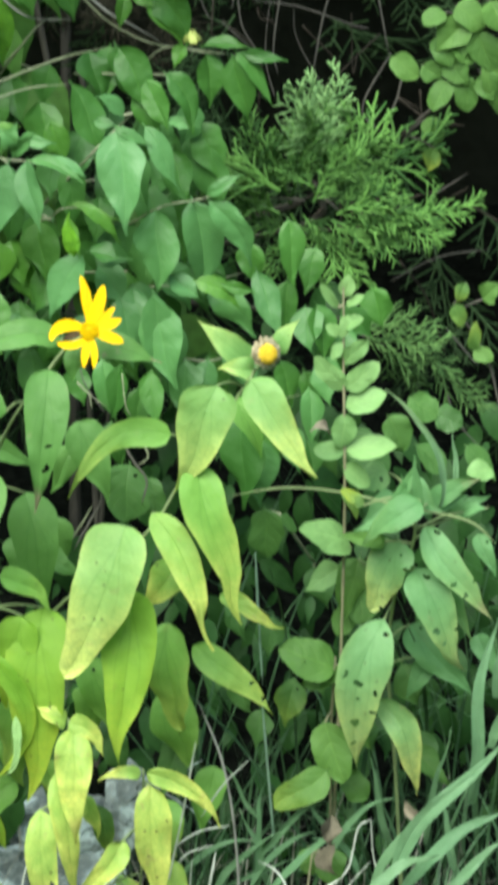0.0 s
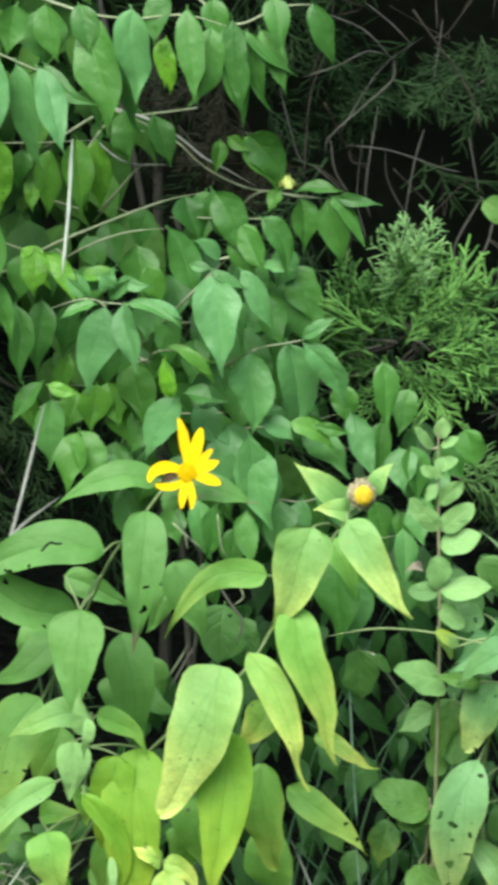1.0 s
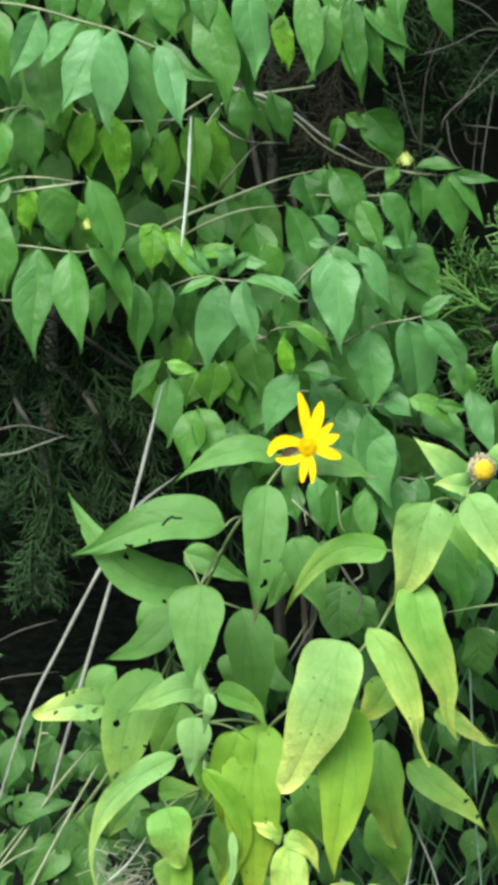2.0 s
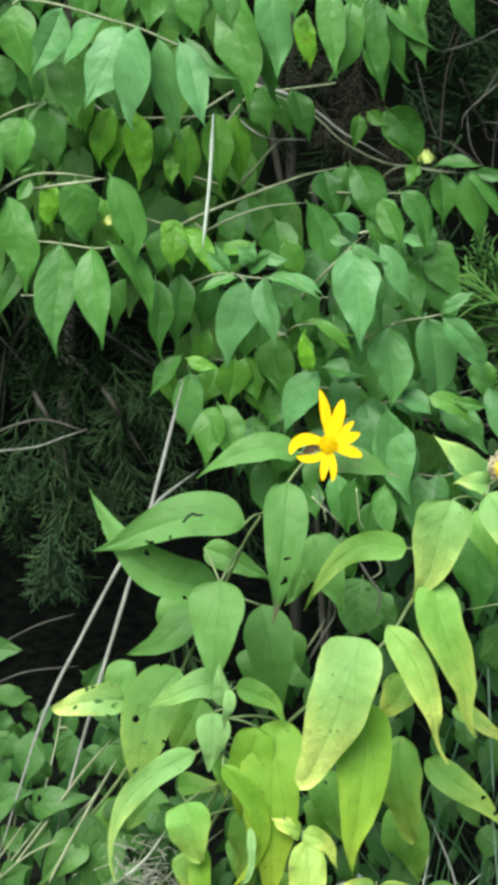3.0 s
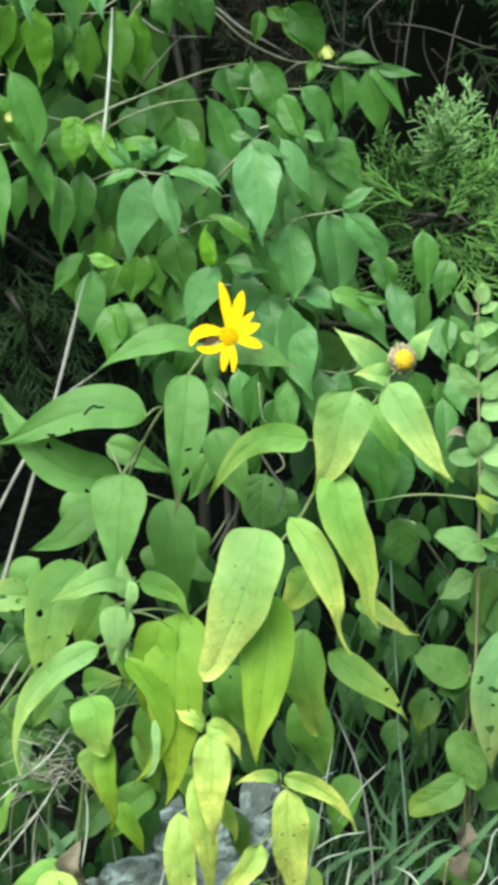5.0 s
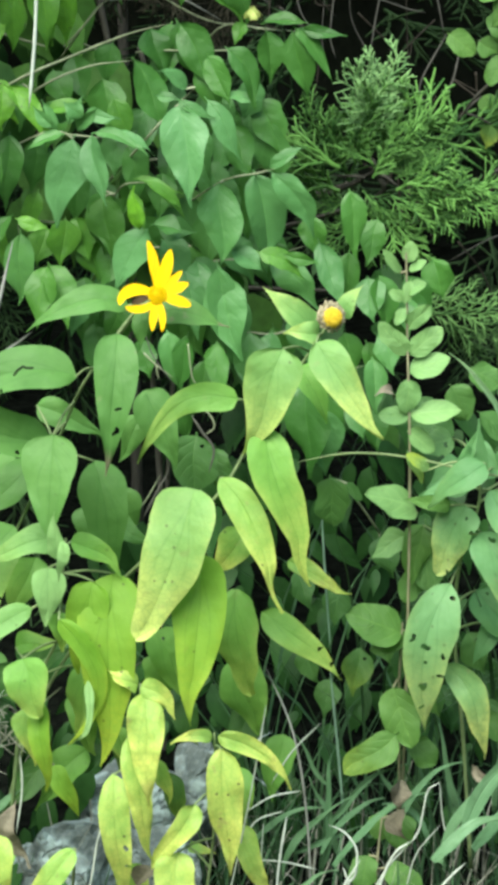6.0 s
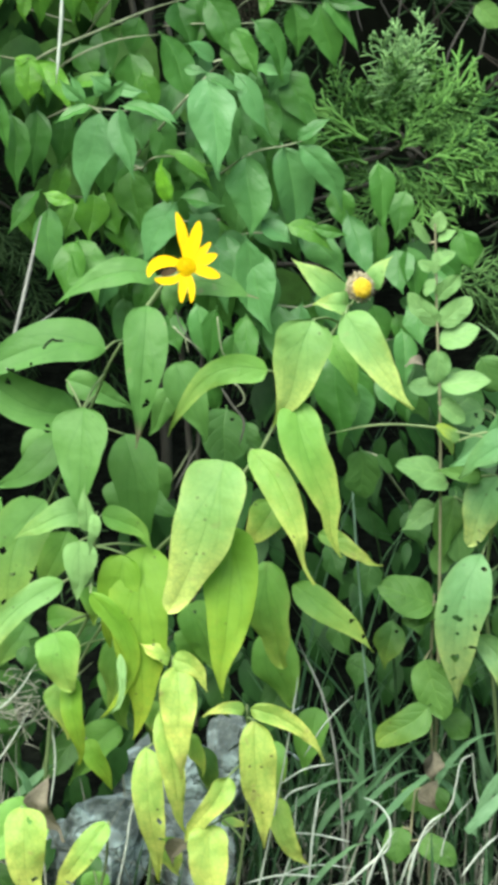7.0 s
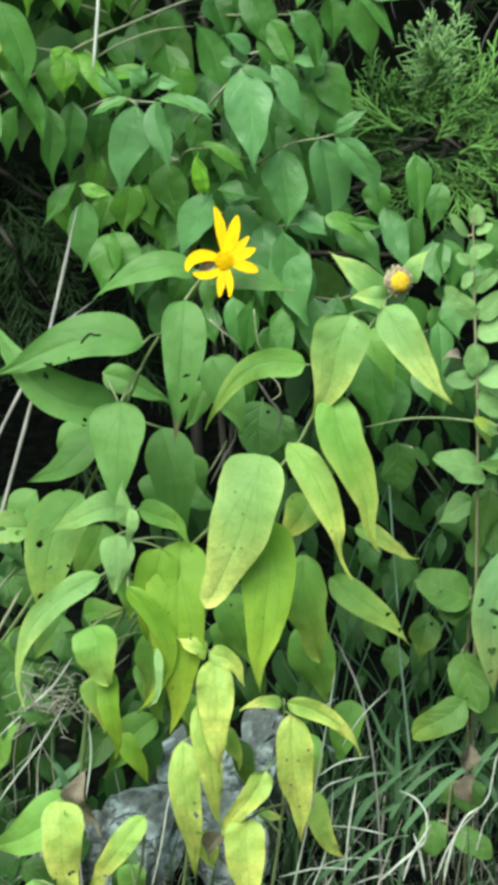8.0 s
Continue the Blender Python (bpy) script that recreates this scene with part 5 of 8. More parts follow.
leaf(seeding, LANCE, (0.157, 2.410, 0.877), (0.129, 2.402, 0.880), 0.019, -0.01, 0.15, -2, yellow=.3, mat=PALELEAF)
leaf(seeding, LANCE, (0.175, 2.440, 0.884), (0.192, 2.440, 0.909), 0.017, -0.02, 0.19, -6, yellow=.25, mat=PALELEAF)
leaf(seeding, LANCE, (0.094, 2.390, 0.831), (0.016, 2.382, 0.781), 0.0215, 0.22, 0.1, -13, yellow=.25)
leaf(seeding, LANCE, (0.114, 2.380, 0.810), (0.150, 2.359, 0.688), 0.035, 0.02, 0.1, -4, yellow=.4)
leaf(seeding, BLUNT, (0.061, 2.350, 0.771), (0.014, 2.331, 0.655), 0.052, -0.06, 0.1, 4, yellow=.5, mat=PALELEAF)
leaf(seeding, LANCE, (0.065, 2.370, 0.711), (0.057, 2.325, 0.585), 0.044, -0.01, 0.08, 3, yellow=.22, brown=.1, mat=LIMELEAF)
leaf(seeding, LANCE, (0.080, 2.390, 0.767), (0.129, 2.354, 0.668), 0.026, -0.05, 0.08, -3, yellow=.62)
leaf(seeding, BLUNT, (0.092, 2.430, 0.660), (0.105, 2.430, 0.567), 0.037, 0.02, 0.14, 12, yellow=.3)
leaf(seeding, LANCE, (0.113, 2.450, 0.633), (0.178, 2.447, 0.574), 0.025, -0.03, 0.08, 3, yellow=.35, holes_or_sheen=.2)
leaf(seeding, LANCE, (0.134, 2.460, 0.673), (0.186, 2.457, 0.646), 0.016, 0.03, 0.1, -1, yellow=.6)
leaf(seeding, LANCE, (0.099, 2.460, 0.700), (0.074, 2.457, 0.661), 0.029, -0.02, 0.16, -9, yellow=.6)
leaf(seeding, LANCE, (0.088, 2.490, 0.575), (0.111, 2.483, 0.510), 0.040, -0, 0.19, 3, yellow=.1)
leaf(seeding, LANCE, (0.023, 2.480, 0.604), (0.050, 2.473, 0.545), 0.034, -0.02, 0.11, -8, yellow=.1, holes_or_sheen=.4)
leaf(seeding, LANCE, (0.132, 2.510, 0.499), (0.122, 2.500, 0.441), 0.029, 0.02, 0.12, 0)
leaf(seeding, LANCE, (0.143, 2.480, 0.832), (0.165, 2.469, 0.787), 0.023, -0.02, 0.16, -1)
leaf(seeding, LANCE, (0.042, 2.490, 0.660), (0.046, 2.482, 0.623), 0.029, 0.01, 0.07, 13)
young = sunflower((-0.11, 2.45, 0.33), "young wild sunflower with an unopened hairy leaf tip")
stalk("stem", young, [(-0.040, 2.370, 0.724), (-0.046, 2.390, 0.669), (-0.051, 2.400, 0.627), (-0.081, 2.430, 0.561), (-0.090, 2.440, 0.501), (-0.099, 2.450, 0.419), (-0.109, 2.450, 0.330)], 0.0011, 0.0019)
leaf(young, LANCE, (-0.042, 2.380, 0.718), (-0.106, 2.379, 0.699), 0.024, 0.06, 0.16, -1, yellow=.1, holes_or_sheen=.3, mat=PALELEAF)
leaf(young, LANCE, (-0.037, 2.380, 0.718), (0.003, 2.379, 0.688), 0.019, -0.12, 0.09, -0, yellow=.1)
leaf(young, LANCE, (-0.044, 2.310, 0.729), (-0.044, 2.306, 0.768), 0.0145, 0.02, 0.03, -21, mat=HAIRY)
leaf(young, LANCE, (-0.038, 2.300, 0.746), (-0.042, 2.298, 0.714), 0.0095, -0.03, 0.1, -10, mat=HAIRY)
leaf(young, LANCE, (-0.054, 2.370, 0.700), (-0.057, 2.362, 0.654), 0.027, -0.01, 0.1, -11, yellow=.05, mat=HAIRY)
leaf(young, LANCE, (-0.024, 2.352, 0.612), (-0.042, 2.350, 0.557), 0.0065, -0.2, 0.04, 4, mat=HAIRY)
leaf(young, LANCE, (-0.004, 2.390, 0.688), (-0.016, 2.364, 0.534), 0.050, -0.02, 0.12, 0, yellow=.35, mat=LIMELEAF)
leaf(young, LANCE, (-0.020, 2.380, 0.685), (-0.033, 2.381, 0.606), 0.034, 0.01, 0.11, 1, yellow=.25, mat=LIMELEAF)
leaf(young, LANCE, (-0.084, 2.420, 0.717), (-0.118, 2.393, 0.615), 0.044, 0.1, 0.14, -10, yellow=.32, holes_or_sheen=.45, mat=FRESH)
leaf(young, LANCE, (-0.068, 2.370, 0.666), (-0.129, 2.341, 0.568), 0.020, 0.2, 0.1, 0, yellow=.28, mat=PALELEAF)
leaf(young, BLUNT, (-0.076, 2.370, 0.624), (-0.063, 2.361, 0.577), 0.037, -0.01, 0.14, 8, yellow=.22)
leaf(young, LANCE, (-0.062, 2.380, 0.582), (-0.061, 2.374, 0.508), 0.019, -0.03, 0.19, 11, yellow=.3, mat=LIMELEAF)
leaf(young, LANCE, (-0.080, 2.420, 0.560), (-0.072, 2.416, 0.512), 0.024, -0.03, 0.1, -1, yellow=.6)
leaf(young, LANCE, (-0.056, 2.410, 0.515), (-0.037, 2.410, 0.470), 0.017, 0, 0.17, 1, yellow=.25, mat=LIMELEAF)
leaf(young, LANCE, (-0.046, 2.360, 0.660), (-0.041, 2.360, 0.554), 0.016, -0.26, 0.06, 0, yellow=.3, mat=LIMELEAF)
leaf(young, LANCE, (-0.071, 2.470, 0.673), (-0.094, 2.467, 0.623), 0.033, -0.03, 0.15, 2, yellow=.1)
leaf(young, LANCE, (-0.033, 2.480, 0.498), (-0.077, 2.478, 0.443), 0.032, 0.02, 0.15, 7, yellow=.05)
leaf(young, LANCE, (-0.050, 2.390, 0.655), (-0.046, 2.386, 0.623), 0.018, -0.02, 0.16, -13, yellow=.3)
leaf(young, LANCE, (-0.088, 2.450, 0.602), (-0.051, 2.447, 0.608), 0.021, 0.02, 0.11, -7, yellow=.2)
leaf(young, LANCE, (-0.005, 2.440, 0.536), (0.001, 2.437, 0.502), 0.019, 0, 0.12, -4, yellow=.5)
leaf(young, LANCE, (-0.028, 2.450, 0.587), (-0.039, 2.451, 0.521), 0.029, -0.02, 0.1, 13, yellow=.3)
leaf(young, LANCE, (0.027, 2.490, 0.580), (0.031, 2.483, 0.532), 0.028, 0, 0.13, 1, yellow=.1)
leaf(young, LANCE, (-0.041, 2.480, 0.549), (-0.026, 2.474, 0.495), 0.026, 0.02, 0.16, 9, yellow=.15)
leaf(young, LANCE, (-0.108, 2.480, 0.590), (-0.132, 2.468, 0.555), 0.029, -0, 0.19, -14, yellow=.15, mat=FRESH)
leaf(young, BLUNT, (-0.130, 2.440, 0.682), (-0.188, 2.431, 0.676), 0.027, 0.02, 0.18, -7, yellow=.5, holes_or_sheen=.9, mat=PALELEAF)
leaf(young, LANCE, (-0.125, 2.480, 0.699), (-0.148, 2.475, 0.650), 0.028, -0, 0.11, 11, yellow=.1, mat=FRESH)
faded = sunflower((-0.02, 2.40, 0.33), "small wild sunflower shoot with faded yellow leaves")
stalk("stem", faded, [(0.017, 2.360, 0.607), (0.012, 2.370, 0.552), (0.002, 2.380, 0.478), (-0.012, 2.390, 0.361)], 0.0009, 0.0015)
leaf(faded, LANCE, (0.015, 2.360, 0.606), (-0.010, 2.359, 0.619), 0.016, -0.1, 0.11, 13, yellow=.75)
leaf(faded, LANCE, (0.017, 2.360, 0.604), (0.044, 2.353, 0.579), 0.016, -0.18, 0.08, 9, yellow=.8)
leaf(faded, LANCE, (0.020, 2.360, 0.599), (0.023, 2.337, 0.512), 0.029, 0, 0.13, -1, yellow=.85, brown=.3)
leaf(faded, LANCE, (0.006, 2.360, 0.561), (0.026, 2.358, 0.452), 0.020, -0.01, 0.16, 6, yellow=.8)
leaf(faded, LANCE, (-0.005, 2.360, 0.529), (0.002, 2.364, 0.409), 0.026, 0.01, 0.17, -1, yellow=.82, holes_or_sheen=.15)
leaf(faded, LANCE, (0.029, 2.390, 0.528), (0.038, 2.391, 0.489), 0.014, -0.03, 0.09, 11, yellow=.6)
leaf(faded, LANCE, (0.003, 2.420, 0.423), (0.016, 2.418, 0.388), 0.024, -0, 0.08, 9, yellow=.5)
yellowed = sunflower((0.06, 2.40, 0.32), "small wild sunflower shoot with bright yellow hanging leaves")
stalk("stem", yellowed, [(0.075, 2.360, 0.565), (0.075, 2.380, 0.512), (0.072, 2.390, 0.447), (0.058, 2.390, 0.350)], 0.0009, 0.0015)
leaf(yellowed, LANCE, (0.073, 2.360, 0.560), (0.040, 2.351, 0.559), 0.011, 0.1, 0.14, -5, yellow=.7)
leaf(yellowed, LANCE, (0.078, 2.360, 0.562), (0.136, 2.363, 0.514), 0.016, -0.12, 0.07, 7, yellow=.78)
leaf(yellowed, LANCE, (0.081, 2.360, 0.551), (0.088, 2.359, 0.441), 0.030, 0.02, 0.1, -4, yellow=.9, brown=.3)
leaf(yellowed, LANCE, (0.094, 2.390, 0.472), (0.124, 2.391, 0.410), 0.021, 0.1, 0.18, -0, yellow=.75, brown=.2)
leaf(yellowed, BLUNT, (0.059, 2.360, 0.503), (0.024, 2.360, 0.446), 0.020, -0.02, 0.09, -5, yellow=.8)
leaf(yellowed, BLUNT, (0.045, 2.360, 0.461), (0.042, 2.341, 0.384), 0.034, -0.02, 0.09, -0, yellow=.88)
leaf(yellowed, LANCE, (0.052, 2.420, 0.438), (0.075, 2.417, 0.433), 0.010, 0.02, 0.12, -8, yellow=.6)
leaf(yellowed, LANCE, (0.092, 2.460, 0.491), (0.101, 2.446, 0.446), 0.024, 0.02, 0.18, 2, yellow=.2)
spotted = sunflower((-0.10, 2.36, 0.32), "low wild sunflower shoot with spotted yellow leaves")
stalk("stem", spotted, [(-0.104, 2.340, 0.488), (-0.105, 2.360, 0.428), (-0.100, 2.370, 0.341)], 0.0011, 0.0015)
stalk("stem", spotted, [(-0.036, 2.340, 0.474), (-0.043, 2.370, 0.413), (-0.067, 2.370, 0.341)], 0.0011, 0.0015)
leaf(spotted, BLUNT, (-0.102, 2.340, 0.487), (-0.100, 2.328, 0.404), 0.035, -0, 0.15, 3, yellow=.85, brown=.3, holes_or_sheen=.3)
leaf(spotted, BLUNT, (-0.037, 2.340, 0.473), (-0.083, 2.343, 0.407), 0.021, -0.02, 0.18, 0, yellow=.7, holes_or_sheen=.1)
leaf(spotted, LANCE, (-0.090, 2.420, 0.442), (-0.173, 2.421, 0.406), 0.045, -0.02, 0.17, -8, yellow=.05)
leaf(spotted, LANCE, (-0.151, 2.460, 0.518), (-0.168, 2.462, 0.451), 0.029, -0.02, 0.12, 11, yellow=.1, holes_or_sheen=.3)
leaf(spotted, LANCE, (-0.132, 2.390, 0.393), (-0.114, 2.384, 0.349), 0.029, 0.02, 0.13, 10, yellow=.1)
leaf(spotted, LANCE, (-0.053, 2.400, 0.402), (-0.049, 2.401, 0.355), 0.024, 0, 0.12, -3, yellow=.15)
leaf(spotted, LANCE, (-0.157, 2.500, 0.568), (-0.135, 2.501, 0.536), 0.029, -0.01, 0.13, -3, yellow=.05)
dusty = sunflower((0.28, 2.52, 0.33), "grey-green wild sunflower with ragged brown-edged leaves", GREYGREEN)
stalk("stem", dusty, [(0.281, 2.450, 0.768), (0.288, 2.450, 0.730), (0.275, 2.470, 0.669), (0.273, 2.490, 0.602), (0.283, 2.510, 0.506), (0.294, 2.520, 0.370)], 0.0011, 0.0019)
leaf(dusty, LANCE, (0.266, 2.450, 0.657), (0.247, 2.443, 0.530), 0.042, 0.08, 0.16, 5, yellow=0.32, brown=.1, holes_or_sheen=.6)
leaf(dusty, BLUNT, (0.278, 2.450, 0.723), (0.254, 2.449, 0.665), 0.037, 0.02, 0.08, 7, yellow=0.36, brown=.1, holes_or_sheen=.5)
leaf(dusty, LANCE, (0.289, 2.450, 0.701), (0.332, 2.436, 0.619), 0.034, 0.03, 0.16, 1, yellow=0.18, brown=.4, holes_or_sheen=.6)
leaf(dusty, LANCE, (0.296, 2.450, 0.737), (0.350, 2.430, 0.667), 0.026, 0.06, 0.13, 5, yellow=0.16, brown=.5, holes_or_sheen=.6)
leaf(dusty, LANCE, (0.273, 2.450, 0.752), (0.287, 2.449, 0.794), 0.012, 0.02, 0.17, -5, yellow=0.03)
leaf(dusty, LANCE, (0.285, 2.450, 0.777), (0.305, 2.443, 0.754), 0.012, 0.02, 0.1, 4, yellow=0.03)
leaf(dusty, LANCE, (0.290, 2.430, 0.765), (0.245, 2.432, 0.728), 0.026, -0.01, 0.16, 7, yellow=0.06)
leaf(dusty, LANCE, (0.264, 2.460, 0.584), (0.297, 2.449, 0.503), 0.025, -0.1, 0.19, 11, yellow=0.54, brown=.1)
leaf(dusty, LANCE, (0.291, 2.500, 0.633), (0.341, 2.476, 0.582), 0.033, 0.03, 0.1, 8, yellow=0.01, holes_or_sheen=.5)
leaf(dusty, LANCE, (0.301, 2.480, 0.747), (0.340, 2.469, 0.771), 0.018, -0.01, 0.17, 9, yellow=0.04, brown=.5)
leaf(dusty, LANCE, (0.274, 2.480, 0.752), (0.246, 2.469, 0.732), 0.023, -0.01, 0.16, -8)
leaf(dusty, LANCE, (0.292, 2.480, 0.740), (0.332, 2.476, 0.754), 0.020, -0, 0.12, -4)
leaf(dusty, LANCE, (0.320, 2.490, 0.730), (0.351, 2.489, 0.750), 0.014, -0.02, 0.15, -1)
leaf(dusty, LANCE, (0.277, 2.460, 0.737), (0.239, 2.450, 0.732), 0.019, 0.02, 0.12, 6, holes_or_sheen=.3)
leaf(dusty, LANCE, (0.285, 2.440, 0.748), (0.284, 2.430, 0.803), 0.011, 0.03, 0.06, 4)
leaf(dusty, LANCE, (0.291, 2.450, 0.749), (0.275, 2.440, 0.784), 0.007, -0.05, 0.06, 8)
leaf(dusty, LANCE, (0.317, 2.460, 0.689), (0.337, 2.450, 0.640), 0.014, 0.04, 0.1, 10, yellow=.1, holes_or_sheen=.5)
leaf(dusty, LANCE, (0.246, 2.500, 0.690), (0.236, 2.490, 0.640), 0.028, 0.02, 0.1, -8, mat=BRUSHLEAF)
leaf(dusty, LANCE, (0.264, 2.450, 0.724), (0.226, 2.440, 0.732), 0.015, -0.03, 0.08, 4, mat=BRUSHLEAF)
leaf(dusty, ROUND, (0.268, 2.490, 0.768), (0.240, 2.480, 0.762), 0.025, 0.0, 0.05, 8, holes_or_sheen=.5, mat=ROUNDLEAF)
leaf(dusty, ROUND, (0.351, 2.490, 0.772), (0.330, 2.480, 0.771), 0.019, 0.0, 0.05, 8, mat=ROUNDLEAF)
leaf(dusty, ROUND, (0.246, 2.450, 0.754), (0.228, 2.440, 0.770), 0.012, 0.0, 0.05, 8, yellow=.5, mat=ROUNDLEAF)
leaf(dusty, LANCE, (0.341, 2.480, 0.720), (0.356, 2.470, 0.687), 0.015, 0.0, 0.1, 8, holes_or_sheen=.4)
leaf(dusty, LANCE, (0.329, 2.480, 0.739), (0.348, 2.470, 0.747), 0.012, 0.0, 0.1, -8, brown=.5)
leaf(dusty, LANCE, (0.309, 2.500, 0.605), (0.289, 2.490, 0.571), 0.019, 0.0, 0.1, -8)
leaf(dusty, LANCE, (0.347, 2.500, 0.625), (0.362, 2.490, 0.591), 0.019, 0.0, 0.1, 12)


def dome(radius, height, florets, seed, mat_dome):
    """A flower's disc: a low dome set with small pointed florets, facing +z."""
    r = random.Random(seed)
    verts, faces = [], []
    for i in range(7):
        a = i / 6 * math.pi / 2
        verts += [Vector((radius * math.cos(a) * math.cos(b * math.pi / 8), radius * math.cos(a) * math.sin(b * math.pi / 8), height * math.sin(a))) for b in range(16)]
    for i in range(6):
        for b in range(16):
            faces.append((i * 16 + b, i * 16 + (b + 1) % 16, i * 16 + 16 + (b + 1) % 16, i * 16 + 16 + b))
    faces.append(tuple(range(16))[::-1])
    for k in range(florets):
        q = math.sqrt((k + 0.5) / florets)
        a = k * 2.39996
        c = Vector((radius * q * math.cos(a), radius * q * math.sin(a), height * math.sqrt(max(0.0, 1 - q * q))))
        out = Vector((c.x * 0.8, c.y * 0.8, c.z + height * 0.5)).normalized()
        side = out.orthogonal().normalized()
        s, L = radius * 0.075, radius * r.uniform(0.14, 0.26)
        base = len(verts)
        other = out.cross(side)
        verts += [c + side * s, c + other * s, c - side * s, c - other * s]
        verts += [c + out * L + side * s * 1.3, c + out * L + other * s * 1.3, c + out * L - side * s * 1.3, c + out * L - other * s * 1.3]
        faces += [(base, base + 1, base + 5, base + 4), (base + 1, base + 2, base + 6, base + 5), (base + 2, base + 3, base + 7, base + 6), (base + 3, base, base + 4, base + 7), (base + 4, base + 5, base + 6, base + 7)]
    return mesh("disc", verts, faces, mat_dome, smooth=False)


def ray_floret(head, angle, length, width, turn, late, curl, seed, mat=PETAL, name="petal"):
    """One strap-shaped, grooved petal leaving the disc at an angle; its line turns by so many degrees, late or early."""
    r = random.Random(seed)
    verts, faces = [], []
    rows, cols = 14, (-1, -0.5, 0, 0.5, 1)
    lean, wave, tip = r.uniform(-0.25, 0.25), r.uniform(0, 6), r.uniform(2.6, 3.6)
    x, y = 0.0, 0.0032
    for i in range(rows + 1):
        s = i / rows
        heading = radians(turn) * s ** late
        ahead, across = Vector((-math.sin(heading), math.cos(heading), 0)), Vector((math.cos(heading), math.sin(heading), 0))
        hw = 0.5 * width * min(1.0, 0.42 + 1.3 * s) * min(1.0, (1 - s) * tip) ** 0.58 * (1 + 0.07 * math.sin(7 * s + wave)) + 0.0004
        z = 0.16 * length * s - curl * length * s ** 2.2
        for u in cols:
            groove = -0.16 * width * (1 - abs(u)) + 0.07 * width * math.cos(u * 9)
            q = Vector((x, y, z + groove)) + across * u * hw + ahead * lean * u * hw * s
            verts.append(tuple(q))
        x, y = x + ahead.x * length / rows, y + ahead.y * length / rows
    n = len(cols)
    for i in range(rows):
        for j in range(n - 1):
            k = i * n + j
            faces.append((k, k + 1, k + 1 + n, k + n))
    ob = new(name, mesh(name, verts, faces, mat))
    ob.parent = head
    ob.rotation_euler = (0, 0, radians(angle - 90))
    return ob


def flower_at(plant, place, turn, radius, height, florets, mat, name, label):
    head = new(name, dome(radius, height, florets, 3, mat))
    head.parent = plant
    head.matrix_basis = Matrix.Translation(Vector(place) - origin(plant)) @ look((0, 0, 0), turn).to_3x3().to_4x4() @ Matrix.Rotation(math.pi, 4, "Y")
    return tagged(head, label)


# the open flower: nine uneven rays
#  (angle seen from the front, length, breadth, turn, how late it turns, curl)
flower = flower_at(flowering, (0.034, 2.340, 0.927), (0.05, -1.0, 0.42), 0.0064, 0.0024, 110, DISC, "flower", "bright yellow open flower")
for k, (angle, length, breadth, turn, late, curl) in enumerate((
        (93, 0.038, 0.0066, 18, 1.5, 0.08), (68, 0.032, 0.0082, 10, 1.0, 0.05), (40, 0.0225, 0.0058, 8, 1.0, 0.08), (15, 0.0220, 0.0068, 12, 1.0, 0.1),
        (-16, 0.0235, 0.0080, -10, 1.2, 0.1), (-72, 0.0250, 0.0042, -28, 1.0, 0.12), (-101, 0.0245, 0.0054, 6, 1.0, 0.1),
        (248, 0.026, 0.0056, -95, 0.7, 0.04), (158, 0.032, 0.0084, 118, 1.5, 0.04))):
    ray_floret(flower, angle, length, breadth, turn, late, curl, k)
tagged(ray_floret(flower, 190, 0.0170, 0.0055, 20, 1.0, 0.25, 21, BLACKENED, "withered_petal"), "shrivelled dark brown petal")
spent = flower_at(seeding, (0.166, 2.390, 0.896), (0.5, -1.0, 0.38), 0.0070, 0.0052, 150, SPENT, "seed_head", "spent yellow-brown flower head")
collar = new("husk", dome(0.0107, 0.0085, 130, 8, HUSK))
collar.parent = spent
collar.location = (0.0016, 0.0010, -0.0072)

# ---- coralberry and other low plants ----
coralberry = thing("coralberry_shrub", (0.24, 2.50, 0.33), "slender upright shrub stem with paired small round green leaves", "shrub")
LEAF_MATERIAL[coralberry.name], STALK_MATERIAL[coralberry.name] = ROUNDLEAF, REDSTEM
stalk("stem", coralberry, [(0.226, 2.460, 0.935), (0.227, 2.460, 0.907), (0.228, 2.460, 0.866), (0.230, 2.460, 0.815), (0.232, 2.460, 0.749), (0.233, 2.470, 0.649), (0.233, 2.480, 0.545), (0.232, 2.490, 0.463), (0.231, 2.500, 0.380)], 0.0008, 0.0015)
leaf(coralberry, ROUND, (0.238, 2.460, 0.715), (0.196, 2.448, 0.735), 0.033, 0.01, 0.07, 24)
leaf(coralberry, ROUND, (0.248, 2.500, 0.691), (0.249, 2.495, 0.634), 0.032, 0.01, 0.02, 3)
leaf(coralberry, ROUND, (0.228, 2.460, 0.923), (0.230, 2.459, 0.940), 0.013, 0.02, 0.03, -13)
leaf(coralberry, ROUND, (0.222, 2.460, 0.914), (0.208, 2.455, 0.934), 0.008, -0.02, 0.05, -10)
leaf(coralberry, ROUND, (0.229, 2.460, 0.916), (0.242, 2.455, 0.925), 0.009, 0.02, 0.04, -18)
leaf(coralberry, ROUND, (0.228, 2.460, 0.897), (0.242, 2.456, 0.907), 0.012, -0.01, 0.08, -18)
leaf(coralberry, ROUND, (0.225, 2.460, 0.893), (0.213, 2.457, 0.899), 0.010, 0.01, 0.05, -12)
leaf(coralberry, ROUND, (0.229, 2.460, 0.869), (0.246, 2.457, 0.889), 0.015, -0.01, 0.06, 20)
leaf(coralberry, ROUND, (0.228, 2.460, 0.847), (0.205, 2.457, 0.874), 0.016, 0.03, 0.04, -22)
